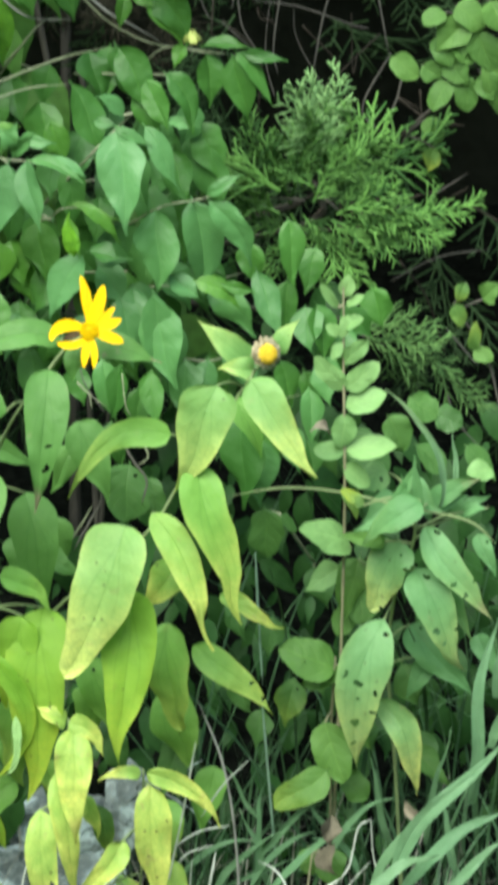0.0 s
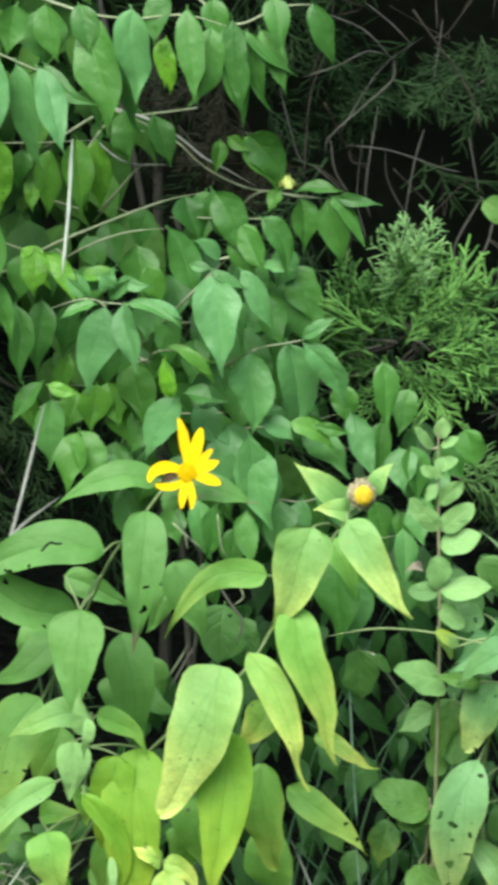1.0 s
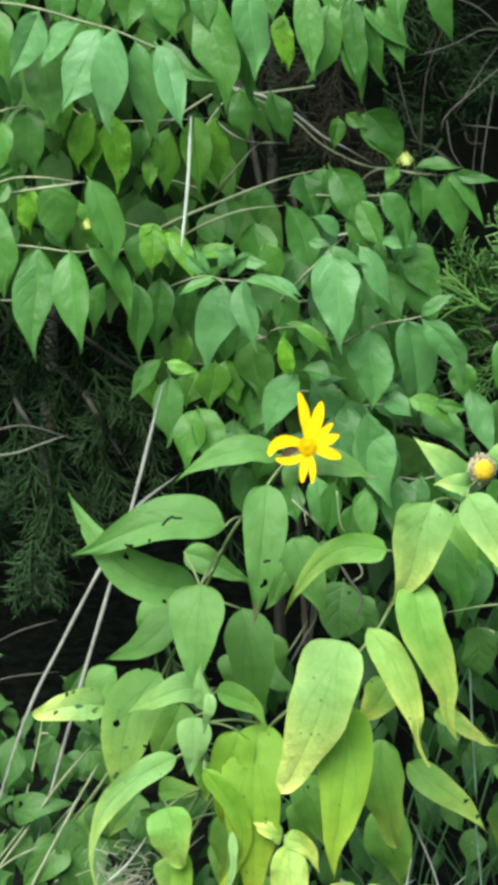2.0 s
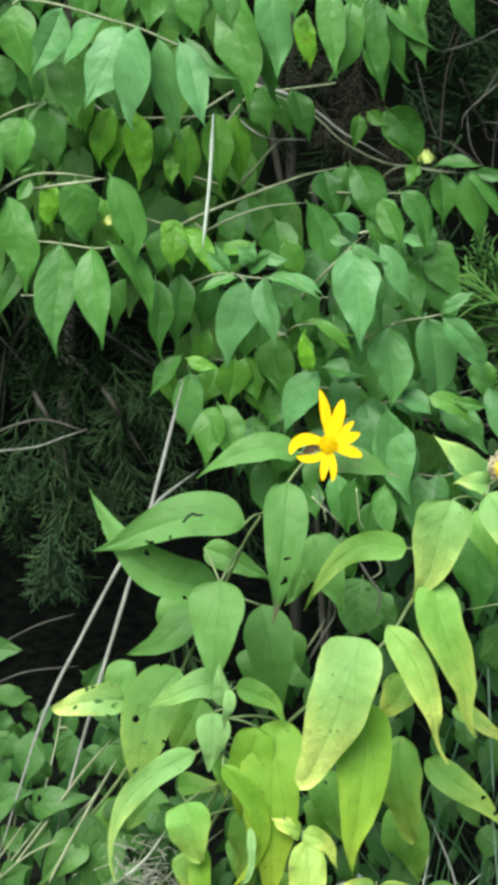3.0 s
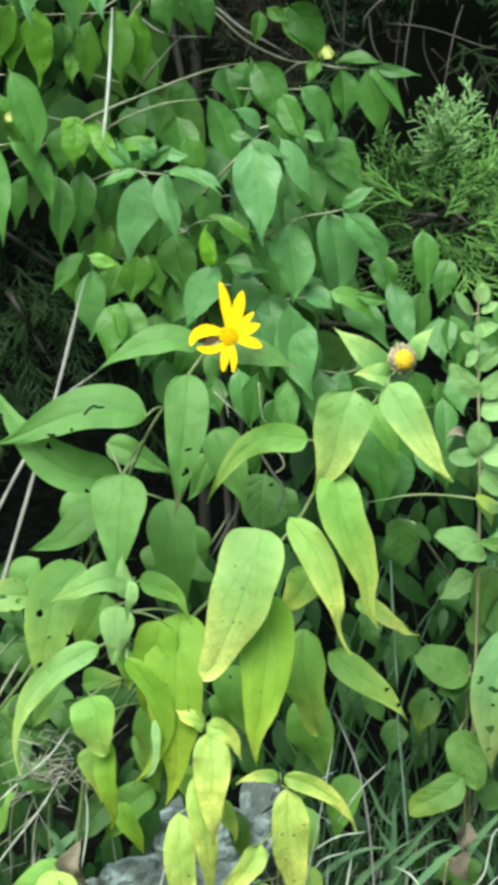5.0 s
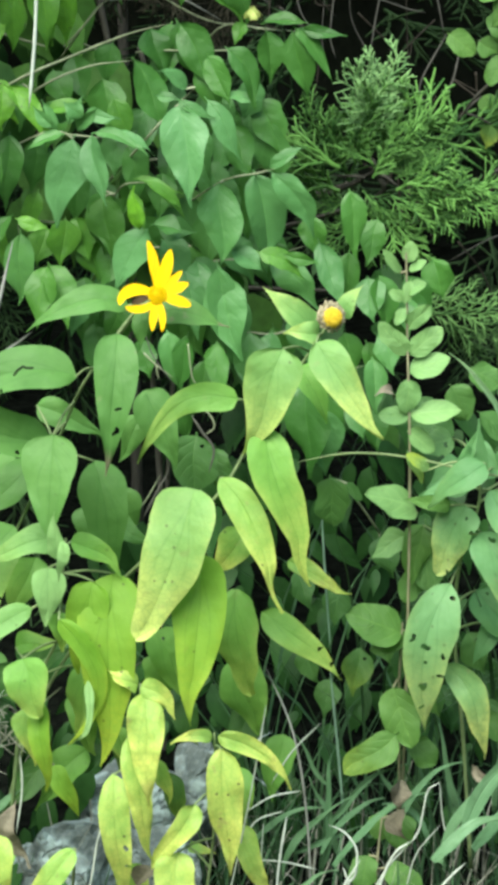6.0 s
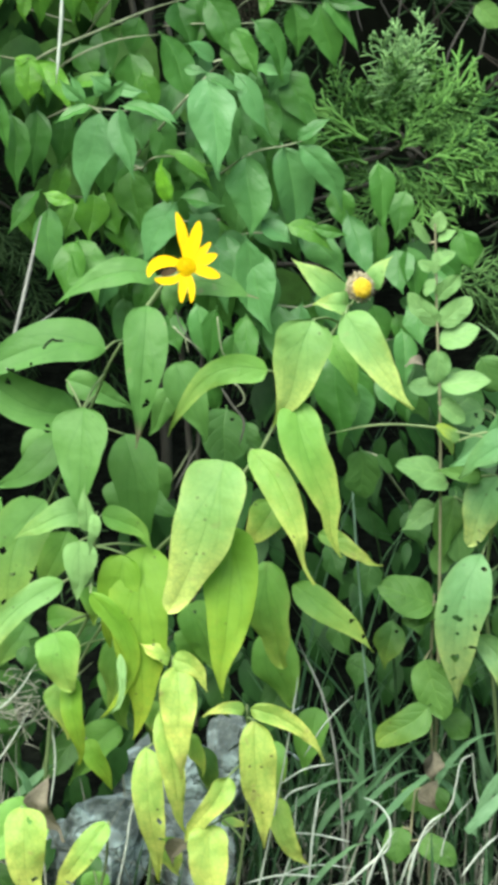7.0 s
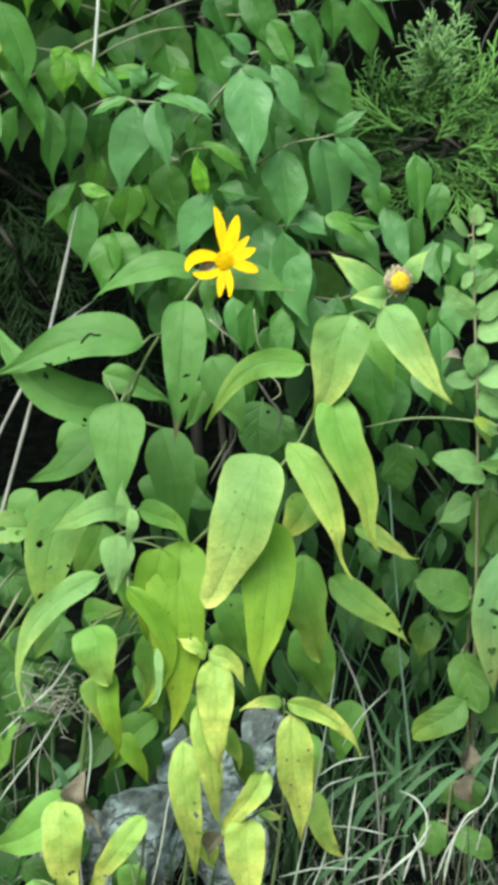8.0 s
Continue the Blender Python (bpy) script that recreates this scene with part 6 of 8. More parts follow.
leaf(coralberry, ROUND, (0.231, 2.460, 0.847), (0.256, 2.460, 0.869), 0.018, -0.02, 0.03, 20)
leaf(coralberry, ROUND, (0.231, 2.460, 0.832), (0.262, 2.456, 0.846), 0.022, -0.01, 0.03, -9)
leaf(coralberry, ROUND, (0.229, 2.460, 0.827), (0.228, 2.456, 0.799), 0.019, -0.02, 0.05, -9)
leaf(coralberry, ROUND, (0.232, 2.460, 0.797), (0.272, 2.458, 0.802), 0.023, 0.01, 0.04, -16)
leaf(coralberry, ROUND, (0.230, 2.460, 0.797), (0.206, 2.456, 0.798), 0.016, -0.03, 0.04, -1)
leaf(coralberry, ROUND, (0.230, 2.460, 0.783), (0.252, 2.460, 0.767), 0.017, 0.02, 0.02, -7)
leaf(coralberry, ROUND, (0.230, 2.460, 0.766), (0.242, 2.460, 0.739), 0.009, -0.03, 0.03, -9, yellow=.3)
leaf(coralberry, ROUND, (0.226, 2.460, 0.885), (0.219, 2.456, 0.872), 0.009, 0.01, 0.07, 4)
leaf(coralberry, ROUND, (0.230, 2.460, 0.907), (0.225, 2.456, 0.890), 0.009, -0.03, 0.06, -11)
leaf(coralberry, OVATE, (0.233, 2.510, 0.678), (0.203, 2.507, 0.659), 0.021, 0.01, 0.02, -9)
seedling = thing("tree_seedling", (0.228, 2.49, 0.33), "low seedling with broad dark green rounded leaves in the grass", "plant")
LEAF_MATERIAL[seedling.name], STALK_MATERIAL[seedling.name] = BRUSHLEAF, REDSTEM
REACH[seedling.name] = 0.04
stalk("stem", seedling, [(0.229, 2.478, 0.612), (0.227, 2.480, 0.545), (0.229, 2.486, 0.463), (0.228, 2.492, 0.395), (0.228, 2.496, 0.33)], 0.0010, 0.0016)
leaf(seedling, ROUND, (0.227, 2.460, 0.609), (0.182, 2.456, 0.629), 0.036, -0, 0.05, 11)
leaf(seedling, ROUND, (0.233, 2.470, 0.605), (0.202, 2.468, 0.592), 0.019, -0.01, 0.04, -0)
leaf(seedling, ROUND, (0.221, 2.460, 0.562), (0.236, 2.446, 0.514), 0.032, -0.01, 0.02, 19)
leaf(seedling, ROUND, (0.223, 2.440, 0.529), (0.180, 2.436, 0.496), 0.027, -0.02, 0.05, -6, yellow=.18)
leaf(seedling, ROUND, (0.238, 2.480, 0.504), (0.259, 2.475, 0.486), 0.024, -0.01, 0.07, -5)
leaf(seedling, ROUND, (0.249, 2.510, 0.653), (0.231, 2.502, 0.621), 0.023, 0.03, 0.02, -7)
leaf(seedling, OVATE, (0.235, 2.500, 0.546), (0.261, 2.495, 0.523), 0.024, -0.02, 0.03, -9)
leaf(seedling, OVATE, (0.291, 2.520, 0.512), (0.328, 2.509, 0.486), 0.024, -0.03, 0.04, -7)
brush = thing("wild_shrub", (0.34, 2.86, 0.36), "arching shrub twigs with light green rounded leaves", "shrub")
LEAF_MATERIAL[brush.name], STALK_MATERIAL[brush.name] = BRUSHLEAF, BARK
stalk("branch", brush, [(0.350, 2.770, 1.112), (0.337, 2.770, 1.083), (0.328, 2.770, 1.043), (0.319, 2.770, 1.014), (0.302, 2.800, 0.987), (0.286, 2.860, 0.943)], 0.0012, 0.0017)
stalk("branch", brush, [(0.367, 2.780, 1.071), (0.348, 2.780, 1.051), (0.329, 2.780, 1.027)], 0.0012, 0.0015)
stalk("branch", brush, [(0.337, 2.730, 0.840), (0.358, 2.730, 0.812), (0.373, 2.730, 0.781), (0.385, 2.730, 0.729)], 0.0010, 0.0012)
leaf(brush, ROUND, (0.279, 2.780, 1.051), (0.303, 2.779, 1.034), 0.023, 0.03, 0.04, 5)
leaf(brush, OVATE, (0.304, 2.760, 1.048), (0.321, 2.760, 1.037), 0.0213, 0.02, 0.03, 18)
leaf(brush, ROUND, (0.326, 2.760, 1.035), (0.314, 2.754, 1.009), 0.020, 0, 0.04, 1)
leaf(brush, OVATE, (0.327, 2.760, 1.055), (0.343, 2.753, 1.032), 0.0235, 0.03, 0.03, 22)
leaf(brush, ROUND, (0.331, 2.760, 1.100), (0.356, 2.757, 1.082), 0.028, 0.01, 0.05, -5)
leaf(brush, OVATE, (0.342, 2.760, 1.089), (0.315, 2.756, 1.060), 0.0291, -0, 0.05, -14)
leaf(brush, ROUND, (0.322, 2.760, 1.094), (0.303, 2.754, 1.084), 0.020, 0.01, 0.08, 17)
leaf(brush, OVATE, (0.351, 2.760, 1.080), (0.368, 2.759, 1.040), 0.0280, 0.03, 0.06, 13)
leaf(brush, ROUND, (0.329, 2.760, 1.067), (0.349, 2.758, 1.051), 0.021, 0.01, 0.04, -18)
leaf(brush, OVATE, (0.359, 2.760, 1.058), (0.373, 2.763, 1.006), 0.0280, -0.02, 0.07, -1)
leaf(brush, ROUND, (0.340, 2.760, 1.040), (0.344, 2.758, 1.008), 0.022, -0.02, 0.03, 0)
leaf(brush, OVATE, (0.322, 2.820, 0.962), (0.317, 2.819, 0.941), 0.0168, 0.02, 0.03, -8, yellow=.4)
leaf(brush, ROUND, (0.336, 2.720, 0.845), (0.345, 2.720, 0.825), 0.015, 0.01, 0.03, -2, yellow=.1)
leaf(brush, OVATE, (0.346, 2.720, 0.865), (0.338, 2.718, 0.847), 0.0134, 0.01, 0.08, -4, yellow=.2)
leaf(brush, ROUND, (0.355, 2.720, 0.804), (0.356, 2.718, 0.830), 0.011, 0.01, 0.06, -5, yellow=.2)
leaf(brush, OVATE, (0.361, 2.720, 0.850), (0.376, 2.714, 0.867), 0.0202, -0.01, 0.08, -3)
leaf(brush, ROUND, (0.336, 2.760, 1.075), (0.323, 2.760, 1.040), 0.022, 0.01, 0.06, -2)
leaf(brush, OVATE, (0.360, 2.760, 1.104), (0.374, 2.750, 1.077), 0.0336, 0.01, 0.03, -11)
leaf(brush, ROUND, (0.355, 2.720, 0.804), (0.372, 2.715, 0.796), 0.015, -0.01, 0.05, 8)
leaf(brush, OVATE, (0.355, 2.760, 1.041), (0.367, 2.756, 1.017), 0.0235, -0.02, 0.03, 23)
leaf(brush, ROUND, (0.317, 2.760, 1.074), (0.327, 2.754, 1.047), 0.020, -0.02, 0.03, 14)
leaf(brush, ROUND, (0.314, 2.840, 0.984), (0.330, 2.837, 0.964), 0.021, 0.01, 0.06, -13)
vine = thing("vine", (0.15, 2.6, 0.33), "low vine with rounded green leaves among the stems", "vine")
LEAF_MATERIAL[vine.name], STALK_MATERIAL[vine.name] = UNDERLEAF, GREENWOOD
REACH[vine.name] = 0.015
stalk("branch", vine, [(0.214, 2.580, 0.656), (0.184, 2.550, 0.707), (0.170, 2.540, 0.718)], 0.0010, 0.0010)
leaf(vine, ROUND, (0.170, 2.540, 0.718), (0.173, 2.541, 0.675), 0.029, 0, 0.03, 8)
leaf(vine, ROUND, (0.184, 2.540, 0.713), (0.197, 2.540, 0.698), 0.011, 0.03, 0.03, -22)
leaf(vine, ROUND, (0.293, 2.620, 0.791), (0.317, 2.617, 0.775), 0.029, 0.02, 0.02, -18)
leaf(vine, ROUND, (0.315, 2.620, 0.776), (0.338, 2.612, 0.769), 0.023, -0.03, 0.06, 6)
leaf(vine, ROUND, (0.059, 2.540, 0.755), (0.055, 2.525, 0.710), 0.040, 0.03, 0.06, -13, holes_or_sheen=.3)
leaf(vine, ROUND, (0.072, 2.560, 0.737), (0.081, 2.552, 0.705), 0.023, -0, 0.03, -0)
leaf(vine, ROUND, (0.274, 2.600, 0.780), (0.288, 2.599, 0.750), 0.026, 0, 0.05, -3)
leaf(vine, ROUND, (0.239, 2.560, 0.778), (0.272, 2.547, 0.748), 0.029, 0.02, 0.04, 15)
leaf(vine, OVATE, (0.295, 2.560, 0.769), (0.324, 2.554, 0.742), 0.025, 0.02, 0.04, -22)
leaf(vine, OVATE, (0.339, 2.580, 0.762), (0.363, 2.574, 0.735), 0.024, 0.03, 0.04, -24)
leaf(vine, OVATE, (0.180, 2.580, 0.606), (0.175, 2.570, 0.575), 0.0250, 0.01, 0.06, -10)
leaf(vine, OVATE, (0.199, 2.570, 0.554), (0.192, 2.560, 0.515), 0.0271, 0.01, 0.06, 3, yellow=.2, holes_or_sheen=.3)
leaf(vine, OVATE, (0.148, 2.570, 0.555), (0.162, 2.560, 0.527), 0.0215, 0.01, 0.06, 11)
leaf(vine, OVATE, (0.214, 2.580, 0.652), (0.226, 2.570, 0.620), 0.0250, 0.01, 0.06, 8)
leaf(vine, OVATE, (0.142, 2.590, 0.616), (0.156, 2.580, 0.586), 0.0215, 0.01, 0.06, -5, holes_or_sheen=.3)
leaf(vine, OVATE, (0.172, 2.560, 0.529), (0.167, 2.550, 0.499), 0.0229, 0.01, 0.06, 5)
leaf(vine, OVATE, (0.256, 2.560, 0.528), (0.266, 2.550, 0.498), 0.0243, 0.01, 0.06, 11)
leaf(vine, OVATE, (0.214, 2.560, 0.580), (0.224, 2.550, 0.547), 0.0222, 0.01, 0.06, 8)
leaf(vine, OVATE, (0.290, 2.560, 0.572), (0.304, 2.550, 0.539), 0.0278, 0.01, 0.06, -2, holes_or_sheen=.4)
leaf(vine, OVATE, (0.304, 2.550, 0.517), (0.314, 2.540, 0.483), 0.0257, 0.01, 0.06, -1)
herb = thing("herb_patch", (-0.22, 2.5, 0.33), "patch of low shaded green herbs on the bank", "plant")
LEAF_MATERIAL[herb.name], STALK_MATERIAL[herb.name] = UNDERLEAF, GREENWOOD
REACH[herb.name] = 0.010
stalk("stem", herb, [(-0.211, 2.500, 0.629), (-0.224, 2.500, 0.577), (-0.239, 2.500, 0.494)], 0.0006, 0.0008)
stalk("stem", herb, [(-0.200, 2.600, 0.616), (-0.199, 2.540, 0.602), (-0.210, 2.500, 0.552)], 0.0006, 0.0008)
leaf(herb, LANCE, (-0.255, 2.500, 0.698), (-0.219, 2.492, 0.704), 0.026, -0, 0.08, -1)
leaf(herb, OVATE, (-0.167, 2.620, 0.621), (-0.186, 2.614, 0.641), 0.023, 0.02, 0.06, 3)
leaf(herb, OVATE, (-0.251, 2.540, 0.644), (-0.220, 2.540, 0.644), 0.020, 0.01, 0.05, 0)
leaf(herb, OVATE, (-0.240, 2.560, 0.592), (-0.244, 2.559, 0.623), 0.025, -0.01, 0.05, 9)
leaf(herb, OVATE, (-0.209, 2.480, 0.638), (-0.215, 2.466, 0.594), 0.028, -0.02, 0.08, 21)
leaf(herb, LANCE, (-0.246, 2.470, 0.573), (-0.207, 2.468, 0.590), 0.025, -0.01, 0.09, -5)
leaf(herb, LANCE, (-0.209, 2.460, 0.579), (-0.159, 2.455, 0.590), 0.026, -0, 0.19, 4, holes_or_sheen=.4)
leaf(herb, LANCE, (-0.168, 2.460, 0.556), (-0.200, 2.444, 0.516), 0.033, 0.03, 0.16, -7, holes_or_sheen=.3)
leaf(herb, LANCE, (-0.145, 2.460, 0.556), (-0.148, 2.447, 0.506), 0.028, 0.02, 0.13, 1)
leaf(herb, OVATE, (-0.203, 2.580, 0.595), (-0.183, 2.580, 0.627), 0.022, 0.02, 0.02, 7)
leaf(herb, OVATE, (-0.184, 2.540, 0.612), (-0.194, 2.534, 0.579), 0.025, 0.01, 0.07, -18)
leaf(herb, OVATE, (-0.249, 2.520, 0.619), (-0.225, 2.515, 0.596), 0.026, 0.03, 0.04, -23)
leaf(herb, OVATE, (-0.235, 2.470, 0.539), (-0.216, 2.468, 0.555), 0.024, -0.02, 0.03, 3)
leaf(herb, OVATE, (-0.233, 2.450, 0.518), (-0.209, 2.444, 0.531), 0.027, 0, 0.04, 17)
leaf(herb, OVATE, (-0.156, 2.540, 0.598), (-0.184, 2.537, 0.572), 0.024, -0.01, 0.03, 6)
leaf(herb, OVATE, (-0.202, 2.520, 0.579), (-0.221, 2.518, 0.600), 0.021, 0, 0.07, -20)
leaf(herb, LANCE, (-0.108, 2.470, 0.578), (-0.089, 2.462, 0.547), 0.029, -0, 0.07, 8)
leaf(herb, OVATE, (-0.130, 2.520, 0.560), (-0.106, 2.517, 0.583), 0.025, 0.01, 0.04, 12)
leaf(herb, OVATE, (-0.086, 2.500, 0.565), (-0.048, 2.491, 0.585), 0.025, 0.01, 0.02, -15)
leaf(herb, LANCE, (-0.134, 2.440, 0.535), (-0.115, 2.436, 0.502), 0.028, -0.01, 0.19, 5)
leaf(herb, OVATE, (-0.258, 2.500, 0.535), (-0.243, 2.496, 0.511), 0.024, 0.03, 0.03, 2)
leaf(herb, LANCE, (-0.163, 2.460, 0.574), (-0.156, 2.457, 0.451), 0.029, -0.02, 0.08, -10, yellow=.05, holes_or_sheen=.4)
leaf(herb, LANCE, (-0.148, 2.500, 0.552), (-0.119, 2.491, 0.525), 0.025, 0.01, 0.11, -14, holes_or_sheen=.1)
leaf(herb, LANCE, (-0.169, 2.500, 0.506), (-0.145, 2.492, 0.483), 0.022, 0.02, 0.17, -11)
leaf(herb, LANCE, (-0.116, 2.520, 0.554), (-0.127, 2.518, 0.590), 0.019, 0.02, 0.11, -5)
leaf(herb, LANCE, (-0.063, 2.470, 0.493), (-0.103, 2.453, 0.452), 0.026, 0.02, 0.09, -4)
leaf(herb, LANCE, (-0.040, 2.490, 0.478), (-0.007, 2.489, 0.499), 0.023, -0, 0.1, -14)
leaf(herb, LANCE, (-0.136, 2.490, 0.458), (-0.109, 2.492, 0.426), 0.019, -0, 0.14, 1)
leaf(herb, LANCE, (-0.154, 2.540, 0.603), (-0.131, 2.537, 0.568), 0.022, 0.01, 0.11, 11)
leaf(herb, OVATE, (-0.169, 2.560, 0.641), (-0.145, 2.550, 0.609), 0.021, 0.02, 0.03, 2)
leaf(herb, OVATE, (-0.114, 2.580, 0.592), (-0.139, 2.577, 0.573), 0.020, 0.03, 0.06, 3)
leaf(herb, LANCE, (0.003, 2.470, 0.533), (-0.007, 2.468, 0.483), 0.025, -0, 0.15, 3, yellow=.15)
leaf(herb, LANCE, (-0.145, 2.440, 0.383), (-0.112, 2.440, 0.356), 0.024, 0.02, 0.14, 0)
leaf(herb, LANCE, (-0.054, 2.420, 0.408), (-0.062, 2.415, 0.359), 0.021, 0.02, 0.19, 14)
leaf(herb, OVATE, (-0.173, 2.580, 0.566), (-0.148, 2.572, 0.580), 0.020, -0.02, 0.03, 16)
leaf(herb, LANCE, (0.036, 2.450, 0.491), (0.045, 2.451, 0.444), 0.019, -0.01, 0.14, -1, yellow=.3)
leaf(herb, LANCE, (-0.021, 2.500, 0.525), (-0.016, 2.489, 0.489), 0.022, 0, 0.07, 2)
leaf(herb, LANCE, (0.046, 2.490, 0.539), (0.060, 2.481, 0.502), 0.025, 0.02, 0.15, 11, holes_or_sheen=.3)
leaf(herb, LANCE, (0.078, 2.460, 0.475), (0.101, 2.451, 0.433), 0.025, -0.01, 0.14, 8, yellow=.15)
leaf(herb, LANCE, (0.103, 2.500, 0.524), (0.088, 2.486, 0.479), 0.029, 0.03, 0.1, -3)
leaf(herb, OVATE, (-0.178, 2.600, 0.629), (-0.165, 2.601, 0.656), 0.019, -0.02, 0.08, 18)
leaf(herb, OVATE, (-0.222, 2.540, 0.643), (-0.253, 2.531, 0.649), 0.019, -0.03, 0.03, 22)
leaf(herb, OVATE, (-0.236, 2.510, 0.643), (-0.241, 2.510, 0.623), 0.016, 0.03, 0.02, 9)
leaf(herb, OVATE, (-0.229, 2.500, 0.628), (-0.244, 2.495, 0.607), 0.022, -0.01, 0.04, -15)
leaf(herb, OVATE, (-0.232, 2.500, 0.605), (-0.247, 2.500, 0.581), 0.019, -0.01, 0.03, 2)
leaf(herb, OVATE, (-0.224, 2.550, 0.636), (-0.218, 2.546, 0.615), 0.014, 0, 0.05, 8)
leaf(herb, OVATE, (-0.191, 2.560, 0.609), (-0.196, 2.558, 0.584), 0.020, 0.01, 0.06, 11)
leaf(herb, OVATE, (-0.179, 2.530, 0.606), (-0.174, 2.525, 0.573), 0.022, 0, 0.06, 10)
leaf(herb, LANCE, (-0.150, 2.500, 0.569), (-0.124, 2.494, 0.541), 0.024, 0.01, 0.19, 8)
leaf(herb, OVATE, (-0.140, 2.560, 0.605), (-0.167, 2.554, 0.591), 0.020, -0.02, 0.07, -8)
leaf(herb, OVATE, (-0.237, 2.490, 0.586), (-0.217, 2.480, 0.560), 0.021, -0.02, 0.04, 7)
leaf(herb, OVATE, (-0.198, 2.480, 0.551), (-0.217, 2.479, 0.525), 0.019, 0.01, 0.03, -2)

tuft = thing("grass_clump", (0.34, 2.40, 0.31), "clump of broad pale green grass blades leaning over", "grass")
LEAF_MATERIAL[tuft.name] = GRASSLEAF
leaf(tuft, BLADE, (0.275, 2.360, 0.480), (0.359, 2.357, 0.597), 0.014, -0.05, 0.03, 5)
leaf(tuft, BLADE, (0.335, 2.380, 0.528), (0.352, 2.387, 0.686), 0.012, -0.06, 0.05, 19)
leaf(tuft, BLADE, (0.282, 2.360, 0.463), (0.361, 2.350, 0.538), 0.012, -0.05, 0.08, -17)
leaf(tuft, BLADE, (0.315, 2.360, 0.458), (0.363, 2.359, 0.509), 0.009, -0.02, 0.04, -7)
leaf(tuft, BLADE, (0.248, 2.340, 0.463), (0.308, 2.336, 0.505), 0.010, -0.1, 0.05, -1)
leaf(tuft, BLADE, (0.173, 2.440, 0.410), (0.250, 2.418, 0.488), 0.008, -0.08, 0.02, -21)
leaf(tuft, BLADE, (0.215, 2.460, 0.411), (0.277, 2.431, 0.508), 0.007, -0.1, 0.04, -13)
leaf(tuft, BLADE, (0.305, 2.430, 0.760), (0.260, 2.430, 0.857), 0.0062, 0.13, 0.07, 12, yellow=.1)
leaf(tuft, BLADE, (0.324, 2.500, 0.743), (0.320, 2.503, 0.797), 0.005, 0.01, 0.03, 22)
leaf(tuft, BLADE, (0.315, 2.500, 0.750), (0.305, 2.492, 0.787), 0.005, 0.02, 0.04, -8)
leaf(tuft, BLADE, (0.260, 2.420, 0.422), (0.332, 2.386, 0.540), 0.009, -0.08, 0.04, -13)
leaf(tuft, BLADE, (0.234, 2.480, 0.442), (0.205, 2.473, 0.487), 0.005, 0.01, 0.04, 19)
leaf(tuft, BLADE, (0.353, 2.400, 0.611), (0.360, 2.403, 0.687), 0.008, 0.01, 0.05, -5)
leaf(tuft, BLADE, (0.349, 2.380, 0.577), (0.360, 2.376, 0.627), 0.009, -0, 0.02, 11)
leaf(tuft, BLADE, (0.164, 2.480, 0.389), (0.176, 2.447, 0.519), 0.006, 0.01, 0.07, -9)
leaf(tuft, BLADE, (0.188, 2.500, 0.379), (0.154, 2.492, 0.467), 0.006, -0.01, 0.04, -0)
leaf(tuft, BLADE, (0.282, 2.500, 0.433), (0.261, 2.486, 0.517), 0.006, -0.01, 0.07, -22)
leaf(tuft, BLADE, (0.311, 2.500, 0.433), (0.325, 2.479, 0.547), 0.006, -0.02, 0.06, -8)
leaf(tuft, BLADE, (0.337, 2.460, 0.422), (0.316, 2.458, 0.495), 0.007, -0.01, 0.03, -6)
leaf(tuft, BLADE, (0.252, 2.460, 0.421), (0.214, 2.452, 0.461), 0.006, 0.2, 0.05, 10)
leaf(tuft, BLADE, (0.169, 2.480, 0.429), (0.234, 2.469, 0.490), 0.006, -0.1, 0.07, 17)
leaf(tuft, BLADE, (0.103, 2.500, 0.399), (0.164, 2.482, 0.444), 0.006, -0.1, 0.06, -12)
leaf(tuft, BLADE, (0.141, 2.480, 0.403), (0.197, 2.464, 0.436), 0.005, -0.01, 0.04, 21)
leaf(tuft, BLADE, (0.131, 2.470, 0.381), (0.186, 2.445, 0.471), 0.007, -0.1, 0.05, -24)
leaf(tuft, BLADE, (0.163, 2.460, 0.412), (0.214, 2.454, 0.466), 0.006, -0.1, 0.04, -17)
leaf(tuft, BLADE, (0.170, 2.500, 0.456), (0.141, 2.496, 0.505), 0.004, -0.02, 0.02, -23)
leaf(tuft, BLADE, (0.119, 2.420, 0.354), (0.174, 2.398, 0.427), 0.006, -0.1, 0.07, -17)
leaf(tuft, BLADE, (0.203, 2.480, 0.418), (0.241, 2.479, 0.434), 0.005, 0.01, 0.04, 15)
leaf(tuft, BLADE, (-0.105, 2.440, 0.450), (-0.118, 2.435, 0.483), 0.007, 0.03, 0.06, 1)
leaf(tuft, BLADE, (-0.120, 2.450, 0.446), (-0.086, 2.447, 0.478), 0.008, -0.01, 0.03, 2)
leaf(tuft, BLADE, (-0.134, 2.470, 0.493), (-0.100, 2.460, 0.513), 0.005, 0.03, 0.06, -13)
leaf(tuft, BLADE, (0.073, 2.460, 0.334), (0.035, 2.451, 0.370), 0.005, 0.01, 0.08, 12)
leaf(tuft, BLADE, (0.102, 2.460, 0.355), (0.140, 2.455, 0.388), 0.005, 0, 0.05, -12)


